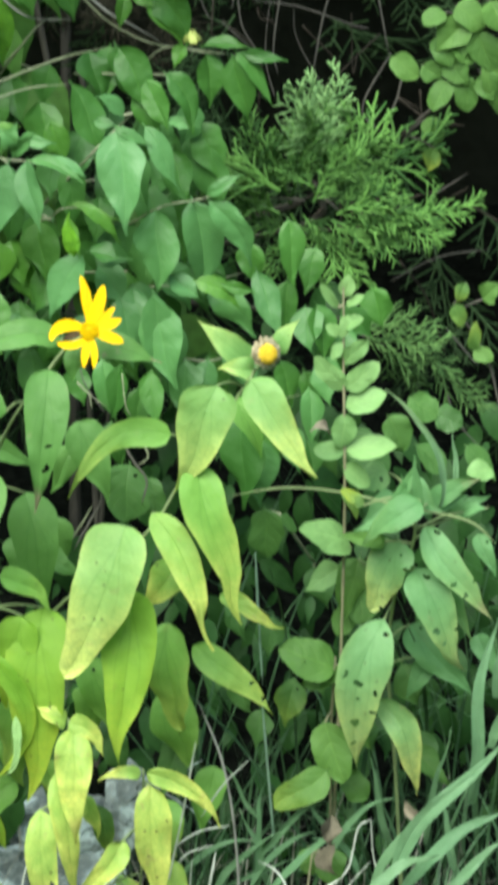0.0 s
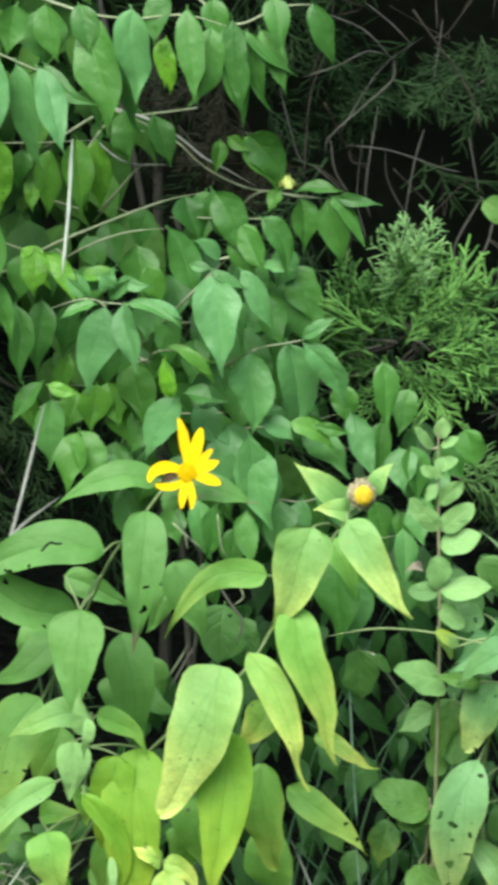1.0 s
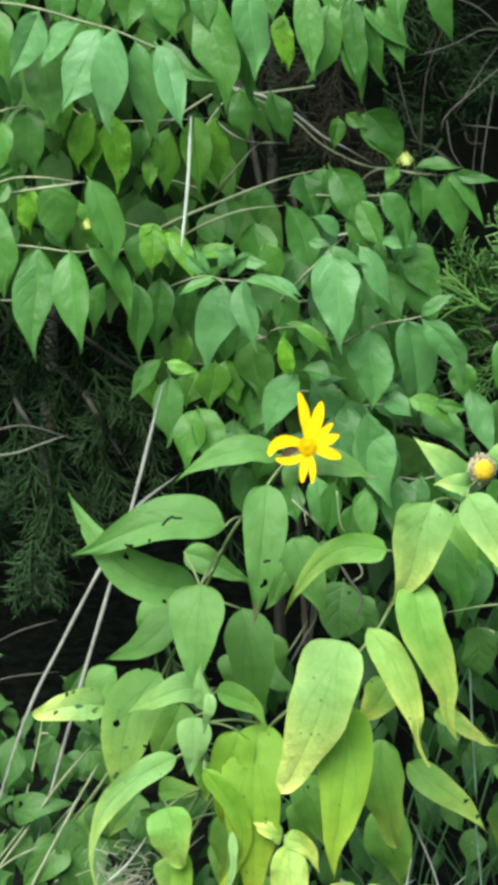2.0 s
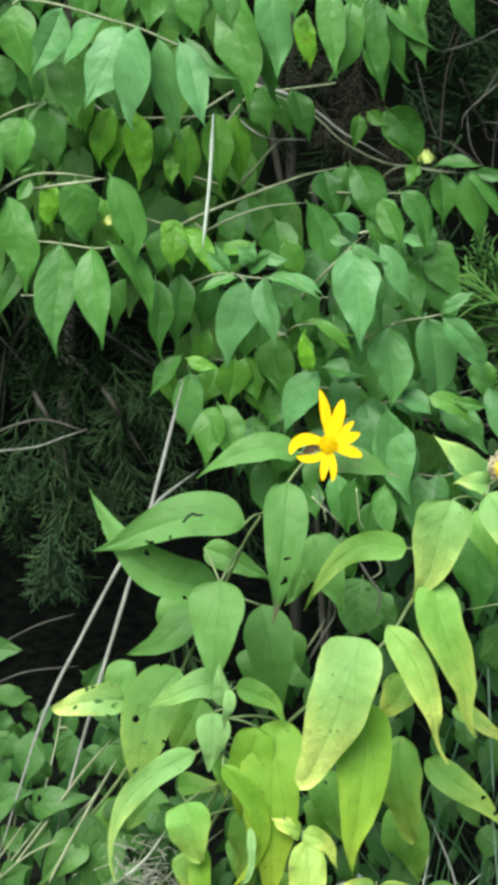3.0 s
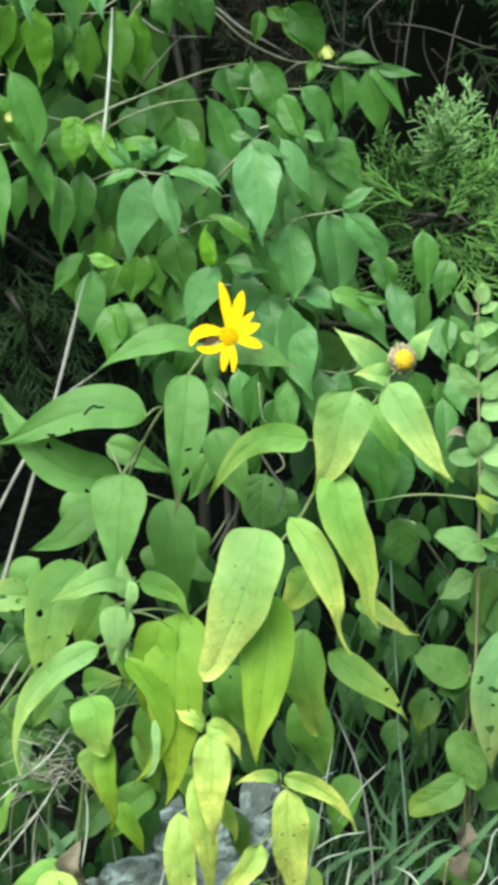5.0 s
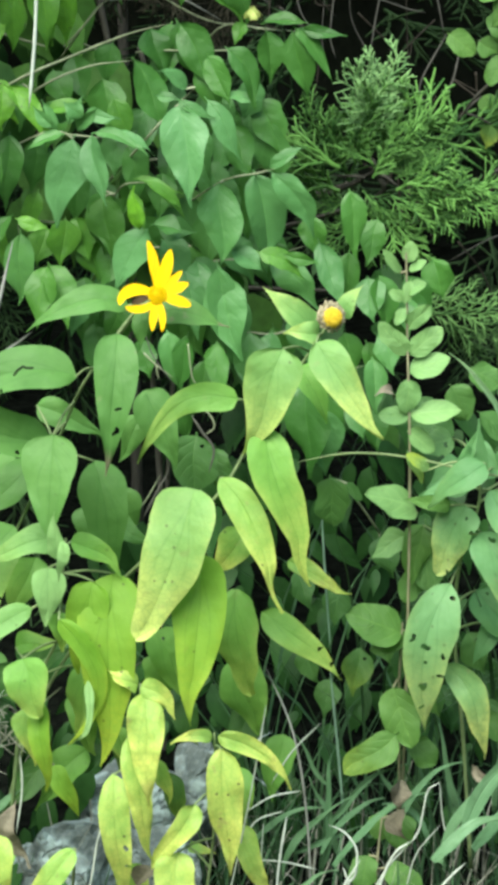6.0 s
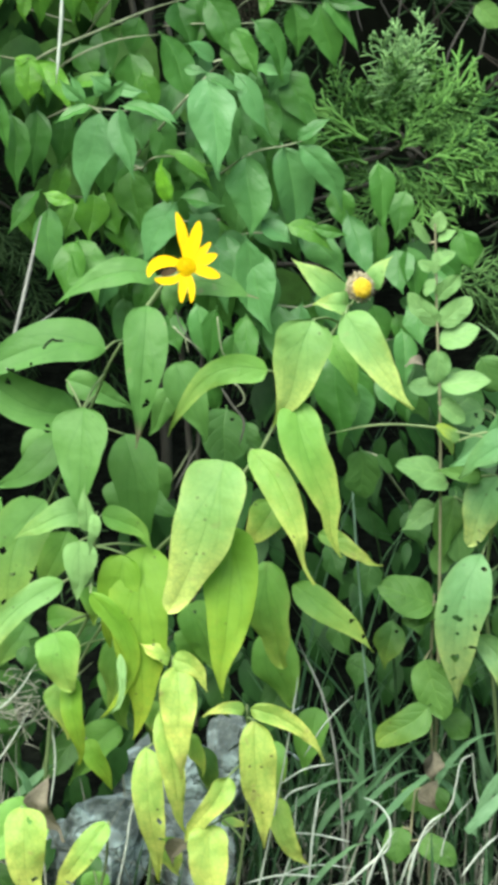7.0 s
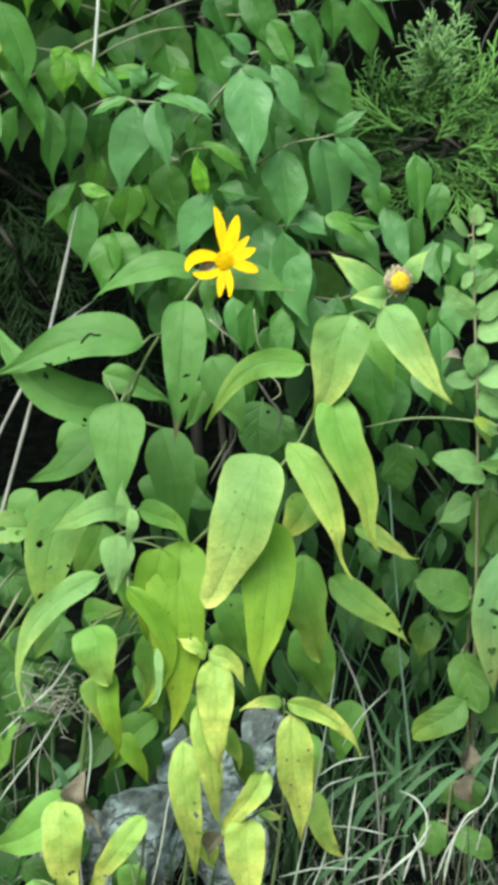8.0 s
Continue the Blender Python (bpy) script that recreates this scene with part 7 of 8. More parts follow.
def withered_leaf(base, tip, width, roll, label):
    base, tip = Vector(base), Vector(tip)
    v, f, uv = leaf_shape(OVATE, (tip - base).length, width, 0.10, 0.22, int(1000 * width))
    for k, (x, y, z) in enumerate(v):
        crease = noise.noise((x * 70, y * 70, width * 90))
        v[k] = (x * (0.95 + 0.5 * crease) + 0.004 * math.sin(y * 90), y * 0.95, z + 15 * x * x + 0.009 * crease + 0.005 * math.sin(y * 130 + x * 60))
    ob = new("withered_leaf", mesh("withered_leaf", v, f, WITHERED, uv))
    ob.matrix_basis = Matrix.Translation(base) @ leaf_frame(base, tip, roll).to_4x4()
    return tagged(ob, label, "leaf", "withered leaves")


withered_leaf((-0.085, 2.370, 0.499), (-0.074, 2.360, 0.446), 0.019, 20, "curled grey-brown dead leaf hanging by a stalk")
withered_leaf((0.227, 2.430, 0.493), (0.230, 2.420, 0.470), 0.020, -20, "crumpled brown dead leaf caught in the grass")
withered_leaf((0.230, 2.430, 0.467), (0.235, 2.420, 0.440), 0.016, 30, "curled grey dead leaf in the grass")
withered_leaf((0.026, 2.380, 0.437), (0.015, 2.370, 0.417), 0.016, 10, "shrivelled brown leaf tip on a yellow shoot")
withered_leaf((0.288, 2.450, 0.496), (0.315, 2.440, 0.489), 0.012, 15, "grey dead leaf under the ragged sunflower")
withered_leaf((0.217, 2.440, 0.817), (0.202, 2.430, 0.817), 0.012, 5, "thin purplish dead leaf beside the spent head")

weed = thing("ground_herb", (0.206, 2.440, 0.329), "low broad-leaved green herb among the grass", "plant")
LEAF_MATERIAL[weed.name], STALK_MATERIAL[weed.name] = BRUSHLEAF, REDSTEM
stalk("stem", weed, [(0.213, 2.450, 0.449), (0.209, 2.440, 0.413), (0.206, 2.440, 0.329)], 0.0008, 0.0012)
leaf(weed, ROUND, (0.202, 2.440, 0.420), (0.196, 2.430, 0.392), 0.024, 0.02, 0.10, 8, holes_or_sheen=.3)
leaf(weed, ROUND, (0.216, 2.440, 0.408), (0.246, 2.430, 0.390), 0.023, -0.05, 0.12, -6)
leaf(weed, ROUND, (0.230, 2.450, 0.453), (0.228, 2.440, 0.425), 0.026, 0.03, 0.08, 10)
leaf(weed, ROUND, (0.210, 2.460, 0.449), (0.213, 2.450, 0.429), 0.022, 0, 0.10, -12, holes_or_sheen=.2)

# ---- cedar ----
def spray_mesh(name, mat, seed, length=0.10, stout=1.0):
    """One flat, feathery cedar spray along +y, of forked scale-leaved twiglets."""
    r = random.Random(seed)
    verts, faces = [], []

    def shoot(a, b, r0, r1):
        d = (b - a).normalized()
        x = d.orthogonal().normalized()
        y = d.cross(x)
        k = len(verts)
        m = (a + b) / 2 + x * r.uniform(-1, 1) * 0.06 * (b - a).length
        for q, rad in ((a, r0), (m, (r0 + r1) * 0.55), (b, r1)):
            verts.extend(q + rad * (math.cos(2.1 * i) * x + math.sin(2.1 * i) * y) for i in range(3))
        for row in (0, 3):
            for i in range(3):
                j = (i + 1) % 3
                faces.append((k + row + i, k + row + j, k + row + 3 + j, k + row + 3 + i))
        faces.append((k + 6, k + 7, k + 8))

    def grow(a, d, L, depth):
        b = a + d * L
        rad = stout * (0.0021, 0.0018, 0.0016)[depth]
        shoot(a, b, rad * (1.25 if depth == 0 else 1.0), rad * (0.6, 0.6, 0.6)[depth])
        if depth == 2:
            return
        n = (12, 5)[depth] if L > 0.012 else 3
        for i in range(n):
            s = (i + 0.7 + r.uniform(-0.2, 0.2)) / (n + 0.3)
            side = 1 if i % 2 else -1
            turn = Matrix.Rotation(side * radians(r.uniform(20, 44)), 3, "Z") @ Matrix.Rotation(radians(r.uniform(-28, 28)), 3, "Y") @ Matrix.Rotation(radians(r.uniform(-22, 22)), 3, "X")
            grow(a + (b - a) * s, (turn @ d).normalized(), L * (0.44, 0.62)[depth] * (1.15 - 0.62 * s) * r.uniform(0.6, 1.3), depth + 1)

    grow(Vector(), Vector((0, 1, 0)), length, 0)
    return mesh(name, verts, faces, mat)


def cedar(place, label, mat, kinds):
    ob = thing("cedar_tree", place, label, "tree", "cedars in the thicket")
    STALK_MATERIAL[ob.name] = BARK
    return ob, [spray_mesh("spray", mat, s, stout=0.75 if mat == CEDAR_DARK else 1.0) for s in kinds]


def spray(tree, shapes, base, tip, roll, pick):
    base, tip = Vector(base), Vector(tip)
    ob = new("spray", shapes[pick % len(shapes)])
    ob.parent = tree
    k = (tip - base).length / 0.10
    ob.matrix_basis = Matrix.Translation(base - origin(tree)) @ leaf_frame(base, tip, roll).to_4x4() @ Matrix.Diagonal((k * 1.05, k, k, 1))
    return ob


green_cedar, shapes = cedar((0.24, 3.0, 0.36), "young eastern red cedar with bright feathery green sprays", CEDAR, (1, 2, 3, 4, 5))
spray(green_cedar, shapes, (0.218, 2.780, 0.930), (0.244, 2.765, 0.997), -9, 0)
spray(green_cedar, shapes, (0.214, 2.800, 0.920), (0.276, 2.765, 0.992), 12, 1)
spray(green_cedar, shapes, (0.224, 2.820, 0.916), (0.322, 2.826, 0.967), 6, 2)
spray(green_cedar, shapes, (0.233, 2.750, 0.917), (0.280, 2.732, 0.945), 19, 3)
spray(green_cedar, shapes, (0.243, 2.760, 0.907), (0.306, 2.739, 0.923), -29, 4)
spray(green_cedar, shapes, (0.300, 2.760, 0.913), (0.353, 2.768, 0.923), -11, 5)
spray(green_cedar, shapes, (0.233, 2.750, 0.905), (0.289, 2.741, 0.897), 25, 6)
spray(green_cedar, shapes, (0.277, 2.750, 0.908), (0.322, 2.725, 0.904), 6, 7)
spray(green_cedar, shapes, (0.228, 2.750, 0.912), (0.282, 2.737, 0.891), -3, 8)
spray(green_cedar, shapes, (0.213, 2.760, 0.905), (0.258, 2.734, 0.861), -7, 9)
spray(green_cedar, shapes, (0.194, 2.780, 0.910), (0.217, 2.782, 0.853), 34, 10)
spray(green_cedar, shapes, (0.183, 2.760, 0.935), (0.097, 2.758, 0.972), 5, 11)
spray(green_cedar, shapes, (0.184, 2.780, 0.910), (0.099, 2.784, 0.948), -34, 12)
spray(green_cedar, shapes, (0.178, 2.790, 0.933), (0.153, 2.775, 0.989), 21, 13)
spray(green_cedar, shapes, (0.194, 2.800, 0.915), (0.168, 2.764, 0.979), -12, 14)
spray(green_cedar, shapes, (0.204, 2.800, 0.930), (0.185, 2.780, 0.980), -5, 15)
spray(green_cedar, shapes, (0.223, 2.760, 0.940), (0.255, 2.731, 0.982), -20, 16)
spray(green_cedar, shapes, (0.194, 2.800, 0.894), (0.144, 2.791, 0.896), -4, 17)
spray(green_cedar, shapes, (0.204, 2.800, 0.884), (0.174, 2.773, 0.860), -12, 18)
spray(green_cedar, shapes, (0.232, 2.750, 0.927), (0.261, 2.755, 0.952), -29, 19)
spray(green_cedar, shapes, (0.212, 2.740, 0.930), (0.231, 2.735, 0.971), 9, 20)
spray(green_cedar, shapes, (0.228, 2.770, 0.892), (0.253, 2.746, 0.873), -28, 21)
spray(green_cedar, shapes, (0.198, 2.760, 0.945), (0.211, 2.734, 1.001), 20, 22)
spray(green_cedar, shapes, (0.174, 2.800, 0.894), (0.124, 2.789, 0.927), -33, 23)
spray(green_cedar, shapes, (0.212, 2.750, 0.942), (0.178, 2.756, 0.956), 20, 24)
spray(green_cedar, shapes, (0.242, 2.740, 0.925), (0.310, 2.737, 0.921), 22, 25)
spray(green_cedar, shapes, (0.203, 2.740, 0.919), (0.228, 2.740, 0.890), -0, 26)
spray(green_cedar, shapes, (0.233, 2.780, 0.935), (0.277, 2.776, 0.957), 15, 27)
spray(green_cedar, shapes, (0.218, 2.800, 0.946), (0.212, 2.770, 1.003), -18, 28)
stalk("trunk", green_cedar, [(-0.029, 3.370, -0.077), (-0.025, 3.370, 0.353), (-0.028, 3.370, 0.621), (-0.033, 3.370, 0.813), (-0.035, 3.370, 1.118)], 0.0088, 0.0054, BARK)
stalk("branch", green_cedar, [(-0.012, 3.320, 0.713), (0.205, 2.840, 0.884), (0.218, 2.780, 0.925), (0.243, 2.760, 0.912)], 0.0031, 0.0015)
stalk("branch", green_cedar, [(-0.013, 3.320, 0.687), (0.226, 2.820, 0.805), (0.254, 2.740, 0.813), (0.285, 2.750, 0.795)], 0.0028, 0.0015)
stalk("branch", green_cedar, [(-0.012, 3.320, 0.738), (0.199, 2.820, 0.910), (0.206, 2.800, 0.946)], 0.0025, 0.0015)
stalk("branch", green_cedar, [(-0.012, 3.320, 0.725), (0.194, 2.800, 0.910), (0.174, 2.780, 0.925)], 0.0025, 0.0015)
# lower sprays of the same tree, shade painted in by a darker green
low_shapes = [spray_mesh("spray", CEDAR_LOW_SHADED, s) for s in (31, 32, 33)]
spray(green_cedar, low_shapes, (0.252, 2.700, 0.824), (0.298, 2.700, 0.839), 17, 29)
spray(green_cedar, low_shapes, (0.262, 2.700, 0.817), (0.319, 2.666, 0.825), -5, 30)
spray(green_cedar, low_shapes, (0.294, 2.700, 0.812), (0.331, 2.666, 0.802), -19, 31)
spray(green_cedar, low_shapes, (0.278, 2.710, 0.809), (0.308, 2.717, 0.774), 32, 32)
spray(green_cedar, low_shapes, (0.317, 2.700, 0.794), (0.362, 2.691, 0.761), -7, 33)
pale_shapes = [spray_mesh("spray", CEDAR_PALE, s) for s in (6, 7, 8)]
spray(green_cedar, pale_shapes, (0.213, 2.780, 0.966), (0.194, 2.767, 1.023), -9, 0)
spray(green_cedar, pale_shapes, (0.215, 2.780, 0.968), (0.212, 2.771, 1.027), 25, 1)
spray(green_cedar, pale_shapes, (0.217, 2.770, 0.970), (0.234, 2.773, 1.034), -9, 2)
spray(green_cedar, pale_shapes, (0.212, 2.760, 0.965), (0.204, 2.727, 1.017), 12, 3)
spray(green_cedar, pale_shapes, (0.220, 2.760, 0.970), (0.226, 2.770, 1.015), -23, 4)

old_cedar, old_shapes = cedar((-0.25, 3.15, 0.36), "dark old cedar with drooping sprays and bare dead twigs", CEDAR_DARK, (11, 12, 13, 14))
dead_shapes = [spray_mesh("spray", CEDAR_DEAD, s, stout=0.6) for s in (41, 42, 43)]
spray(old_cedar, dead_shapes, (0.060, 2.927, 1.092), (0.111, 2.907, 1.037), 25, 0)
spray(old_cedar, dead_shapes, (-0.005, 2.941, 1.109), (0.055, 2.921, 1.080), -23, 1)
spray(old_cedar, dead_shapes, (0.043, 2.861, 1.138), (0.051, 2.841, 1.078), -16, 2)
spray(old_cedar, dead_shapes, (0.023, 2.932, 1.078), (0.055, 2.912, 1.039), -21, 3)
spray(old_cedar, dead_shapes, (0.059, 2.879, 1.144), (-0.008, 2.859, 1.120), -17, 4)
spray(old_cedar, dead_shapes, (0.098, 2.909, 1.086), (0.062, 2.889, 1.021), 10, 5)
spray(old_cedar, dead_shapes, (0.014, 2.940, 1.074), (0.050, 2.920, 1.007), -12, 6)
spray(old_cedar, dead_shapes, (0.032, 2.887, 1.140), (-0.004, 2.867, 1.111), 6, 7)
spray(old_cedar, dead_shapes, (-0.008, 2.934, 1.095), (-0.028, 2.914, 1.044), -1, 8)
spray(old_cedar, dead_shapes, (0.026, 2.948, 1.108), (0.050, 2.928, 1.067), -28, 9)
spray(old_cedar, dead_shapes, (0.073, 2.893, 1.090), (0.009, 2.873, 1.064), 4, 10)
spray(old_cedar, dead_shapes, (-0.005, 2.878, 1.150), (-0.057, 2.858, 1.097), 15, 11)
spray(old_cedar, dead_shapes, (0.093, 2.907, 1.081), (0.073, 2.887, 1.029), 16, 12)
spray(old_cedar, dead_shapes, (0.006, 2.863, 1.101), (0.055, 2.843, 1.050), 26, 13)
spray(old_cedar, old_shapes, (0.204, 3.020, 1.121), (0.289, 3.005, 1.102), 24, 0)
spray(old_cedar, old_shapes, (0.172, 3.040, 1.106), (0.237, 3.049, 1.089), -17, 1)
spray(old_cedar, old_shapes, (0.300, 3.040, 1.146), (0.236, 3.029, 1.125), -31, 2)
spray(old_cedar, old_shapes, (0.288, 3.020, 1.164), (0.298, 2.985, 1.121), 33, 3)
spray(old_cedar, old_shapes, (0.205, 3.060, 1.098), (0.162, 3.064, 1.081), -23, 4)
spray(old_cedar, old_shapes, (0.267, 3.000, 1.130), (0.224, 2.980, 1.100), 31, 5)
spray(old_cedar, old_shapes, (0.128, 3.080, 1.155), (0.172, 3.084, 1.105), 34, 6)
spray(old_cedar, old_shapes, (0.085, 3.080, 1.083), (0.129, 3.061, 1.048), 7, 7)
spray(old_cedar, old_shapes, (0.258, 3.040, 1.140), (0.301, 3.005, 1.097), -34, 8)
spray(old_cedar, old_shapes, (-0.224, 2.870, 0.894), (-0.256, 2.870, 0.817), -31, 9)
spray(old_cedar, old_shapes, (-0.204, 2.880, 0.892), (-0.183, 2.890, 0.813), -20, 10)
spray(old_cedar, old_shapes, (-0.259, 2.900, 0.886), (-0.282, 2.906, 0.812), -8, 11)
spray(old_cedar, old_shapes, (-0.181, 2.860, 0.854), (-0.127, 2.843, 0.805), 8, 12)
spray(old_cedar, old_shapes, (-0.161, 2.880, 0.871), (-0.114, 2.889, 0.814), 33, 13)
spray(old_cedar, old_shapes, (-0.149, 2.860, 0.833), (-0.192, 2.866, 0.764), -10, 14)
spray(old_cedar, old_shapes, (-0.209, 2.880, 0.842), (-0.240, 2.865, 0.774), -25, 15)
spray(old_cedar, old_shapes, (-0.255, 2.860, 0.831), (-0.231, 2.824, 0.754), 4, 16)
spray(old_cedar, old_shapes, (-0.219, 2.870, 0.784), (-0.256, 2.859, 0.720), -25, 17)
spray(old_cedar, old_shapes, (-0.181, 2.860, 0.788), (-0.149, 2.850, 0.725), -29, 18)
spray(old_cedar, old_shapes, (-0.135, 2.880, 0.794), (-0.117, 2.858, 0.734), 4, 19)
spray(old_cedar, old_shapes, (-0.233, 2.840, 0.760), (-0.207, 2.845, 0.681), 14, 20)
spray(old_cedar, old_shapes, (-0.217, 2.840, 0.727), (-0.242, 2.821, 0.655), -30, 21)
spray(old_cedar, old_shapes, (-0.228, 2.840, 0.699), (-0.212, 2.841, 0.631), -3, 22)
spray(old_cedar, old_shapes, (-0.194, 2.880, 0.737), (-0.176, 2.860, 0.688), 14, 23)
spray(old_cedar, old_shapes, (-0.276, 2.900, 0.774), (-0.289, 2.862, 0.707), 18, 24)
spray(old_cedar, old_shapes, (-0.285, 2.920, 0.711), (-0.276, 2.927, 0.652), -8, 25)
spray(old_cedar, old_shapes, (-0.163, 2.900, 0.754), (-0.194, 2.882, 0.703), 27, 26)
spray(old_cedar, old_shapes, (-0.125, 2.900, 0.844), (-0.140, 2.880, 0.783), -23, 27)
spray(old_cedar, old_shapes, (-0.115, 2.920, 0.715), (-0.154, 2.923, 0.673), 15, 28)
spray(old_cedar, old_shapes, (-0.242, 2.940, 0.842), (-0.209, 2.937, 0.788), 19, 29)
spray(old_cedar, old_shapes, (-0.294, 2.920, 0.858), (-0.306, 2.880, 0.802), 27, 30)
spray(old_cedar, old_shapes, (-0.180, 2.920, 0.882), (-0.161, 2.880, 0.849), -0, 31)
spray(old_cedar, old_shapes, (-0.266, 2.960, 0.837), (-0.228, 2.964, 0.791), -28, 32)
spray(old_cedar, old_shapes, (-0.199, 2.940, 0.798), (-0.229, 2.915, 0.748), -32, 33)
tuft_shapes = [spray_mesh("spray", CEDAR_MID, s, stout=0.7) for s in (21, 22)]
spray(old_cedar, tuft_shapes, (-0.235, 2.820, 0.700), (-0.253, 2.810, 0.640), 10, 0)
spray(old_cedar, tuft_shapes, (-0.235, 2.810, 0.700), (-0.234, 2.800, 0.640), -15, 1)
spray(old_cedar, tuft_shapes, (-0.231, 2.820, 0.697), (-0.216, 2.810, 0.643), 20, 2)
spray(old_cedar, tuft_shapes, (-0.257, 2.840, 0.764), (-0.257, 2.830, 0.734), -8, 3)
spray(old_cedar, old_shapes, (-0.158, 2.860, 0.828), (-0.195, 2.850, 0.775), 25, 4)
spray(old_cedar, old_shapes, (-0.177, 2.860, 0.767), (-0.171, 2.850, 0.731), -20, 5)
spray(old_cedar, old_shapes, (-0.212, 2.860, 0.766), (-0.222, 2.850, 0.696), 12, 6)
spray(old_cedar, old_shapes, (-0.191, 2.870, 0.830), (-0.137, 2.860, 0.812), -20, 7)
stalk("trunk", old_cedar, [(-0.354, 3.670, -0.097), (-0.334, 3.670, 0.369), (-0.316, 3.670, 0.733), (-0.305, 3.670, 1.208)], 0.0127, 0.0082, BARK)
stalk("branch", old_cedar, [(-0.322, 3.620, 0.731), (-0.211, 2.900, 0.887), (-0.161, 2.870, 0.862), (-0.129, 2.880, 0.839)], 0.0031, 0.0014)
stalk("branch", old_cedar, [(-0.322, 3.620, 0.647), (-0.259, 2.900, 0.819), (-0.229, 2.860, 0.776), (-0.217, 2.840, 0.716)], 0.0031, 0.0014)
stalk("branch", old_cedar, [(-0.319, 3.620, 0.675), (-0.195, 2.900, 0.821), (-0.166, 2.870, 0.785), (-0.140, 2.880, 0.738)], 0.0031, 0.0014)
stalk("branch", old_cedar, [(-0.311, 3.620, 0.815), (-0.261, 2.920, 0.892), (-0.282, 2.910, 0.850), (-0.292, 2.900, 0.774)], 0.0030, 0.0014)

r = random.Random(61)
for k in range(112):
    base = Vector((r.uniform(-0.50, 0.70), r.uniform(3.0, 3.5), r.uniform(0.55, 1.45)))
    if k >= 95:
        base = Vector((r.uniform(0.22, 0.62), r.uniform(3.2, 3.65), r.uniform(0.68, 1.2)))
    fall = Vector((r.uniform(-0.8, 0.8), r.uniform(-0.7, 0.1), r.uniform(-1.0, 0.1))).normalized()
    spray(old_cedar, old_shapes, base, base + fall * r.uniform(0.09, 0.17), r.uniform(-60, 60), k)

# ---- dead sticks and dry stalks ----
tagged(stalk("dead_stick", None, [(-0.092, 2.570, 0.914), (-0.108, 2.540, 0.847), (-0.127, 2.510, 0.776), (-0.156, 2.490, 0.677), (-0.194, 2.460, 0.540)], 0.0016, 0.0015, STICK), "long pale dead stick leaning through the thicket", "stick", "dead sticks")
tagged(stalk("dead_stick", None, [(-0.083, 2.640, 0.818), (-0.118, 2.580, 0.802), (-0.139, 2.540, 0.771), (-0.171, 2.510, 0.712), (-0.201, 2.480, 0.651), (-0.238, 2.450, 0.533)], 0.0016, 0.0015, STICK), "long pale dead stick leaning through the thicket", "stick", "dead sticks")
tagged(stalk("dry_stalk", None, [(-0.064, 2.530, 1.143), (-0.067, 2.530, 1.089), (-0.073, 2.530, 1.031)], 0.0015, 0.0013, STRAW), "dry straw-coloured plant stalk standing on the bank", "stalk", "dry stalks")
tagged(stalk("dead_twig", None, [(-0.288, 2.820, 0.795), (-0.261, 2.820, 0.806), (-0.235, 2.820, 0.809), (-0.196, 2.820, 0.797)], 0.0013, 0.0008, TWIG), "thin bare grey twig in the shade of the thicket", "twig", "bare twigs")
tagged(stalk("dead_twig", None, [(-0.300, 2.800, 0.782), (-0.274, 2.800, 0.785), (-0.245, 2.800, 0.789), (-0.221, 2.800, 0.798), (-0.197, 2.800, 0.807)], 0.0012, 0.0008, STICK), "pale bare twig sticking out of the old cedar", "twig", "bare twigs")
tagged(stalk("dead_twig", None, [(-0.289, 2.860, 0.882), (-0.270, 2.860, 0.860), (-0.252, 2.860, 0.833)], 0.0011, 0.0008, TWIG), "thin bare grey twig in the shade of the thicket", "twig", "bare twigs")
tagged(stalk("dead_twig", None, [(-0.280, 2.860, 0.868), (-0.287, 2.860, 0.819), (-0.293, 2.860, 0.764)], 0.0011, 0.0008, TWIG), "thin bare grey twig in the shade of the thicket", "twig", "bare twigs")
tagged(stalk("dead_twig", None, [(0.202, 2.920, 1.154), (0.201, 2.920, 1.136), (0.176, 2.920, 1.112), (0.145, 2.920, 1.083), (0.140, 2.920, 1.066)], 0.0009, 0.0007, TWIG), "thin bare grey twig in the shade of the thicket", "twig", "bare twigs")
tagged(stalk("dead_twig", None, [(0.145, 2.920, 1.080), (0.150, 2.920, 1.051), (0.164, 2.920, 1.029)], 0.0008, 0.0005, TWIG), "thin bare grey twig in the shade of the thicket", "twig", "bare twigs")
tagged(stalk("dead_twig", None, [(0.190, 2.970, 1.104), (0.180, 2.970, 1.026), (0.185, 2.970, 0.997)], 0.0008, 0.0006, TWIG), "thin bare grey twig in the shade of the thicket", "twig", "bare twigs")
tagged(stalk("dead_twig", None, [(0.234, 2.970, 1.083), (0.225, 2.970, 1.048), (0.215, 2.970, 0.983)], 0.0010, 0.0006, TWIG), "thin bare grey twig in the shade of the thicket", "twig", "bare twigs")
tagged(stalk("dead_twig", None, [(0.119, 2.870, 1.145), (0.149, 2.870, 1.155), (0.174, 2.870, 1.168), (0.190, 2.870, 1.167)], 0.0008, 0.0005, TWIG), "thin bare grey twig in the shade of the thicket", "twig", "bare twigs")
tagged(stalk("dead_twig", None, [(0.097, 2.970, 1.122), (0.113, 2.970, 1.063), (0.123, 2.970, 1.046)], 0.0008, 0.0006, TWIG), "thin bare grey twig in the shade of the thicket", "twig", "bare twigs")
tagged(stalk("dead_twig", None, [(0.129, 2.970, 1.048), (0.159, 2.970, 1.022)], 0.0006, 0.0006, TWIG), "thin bare grey twig in the shade of the thicket", "twig", "bare twigs")
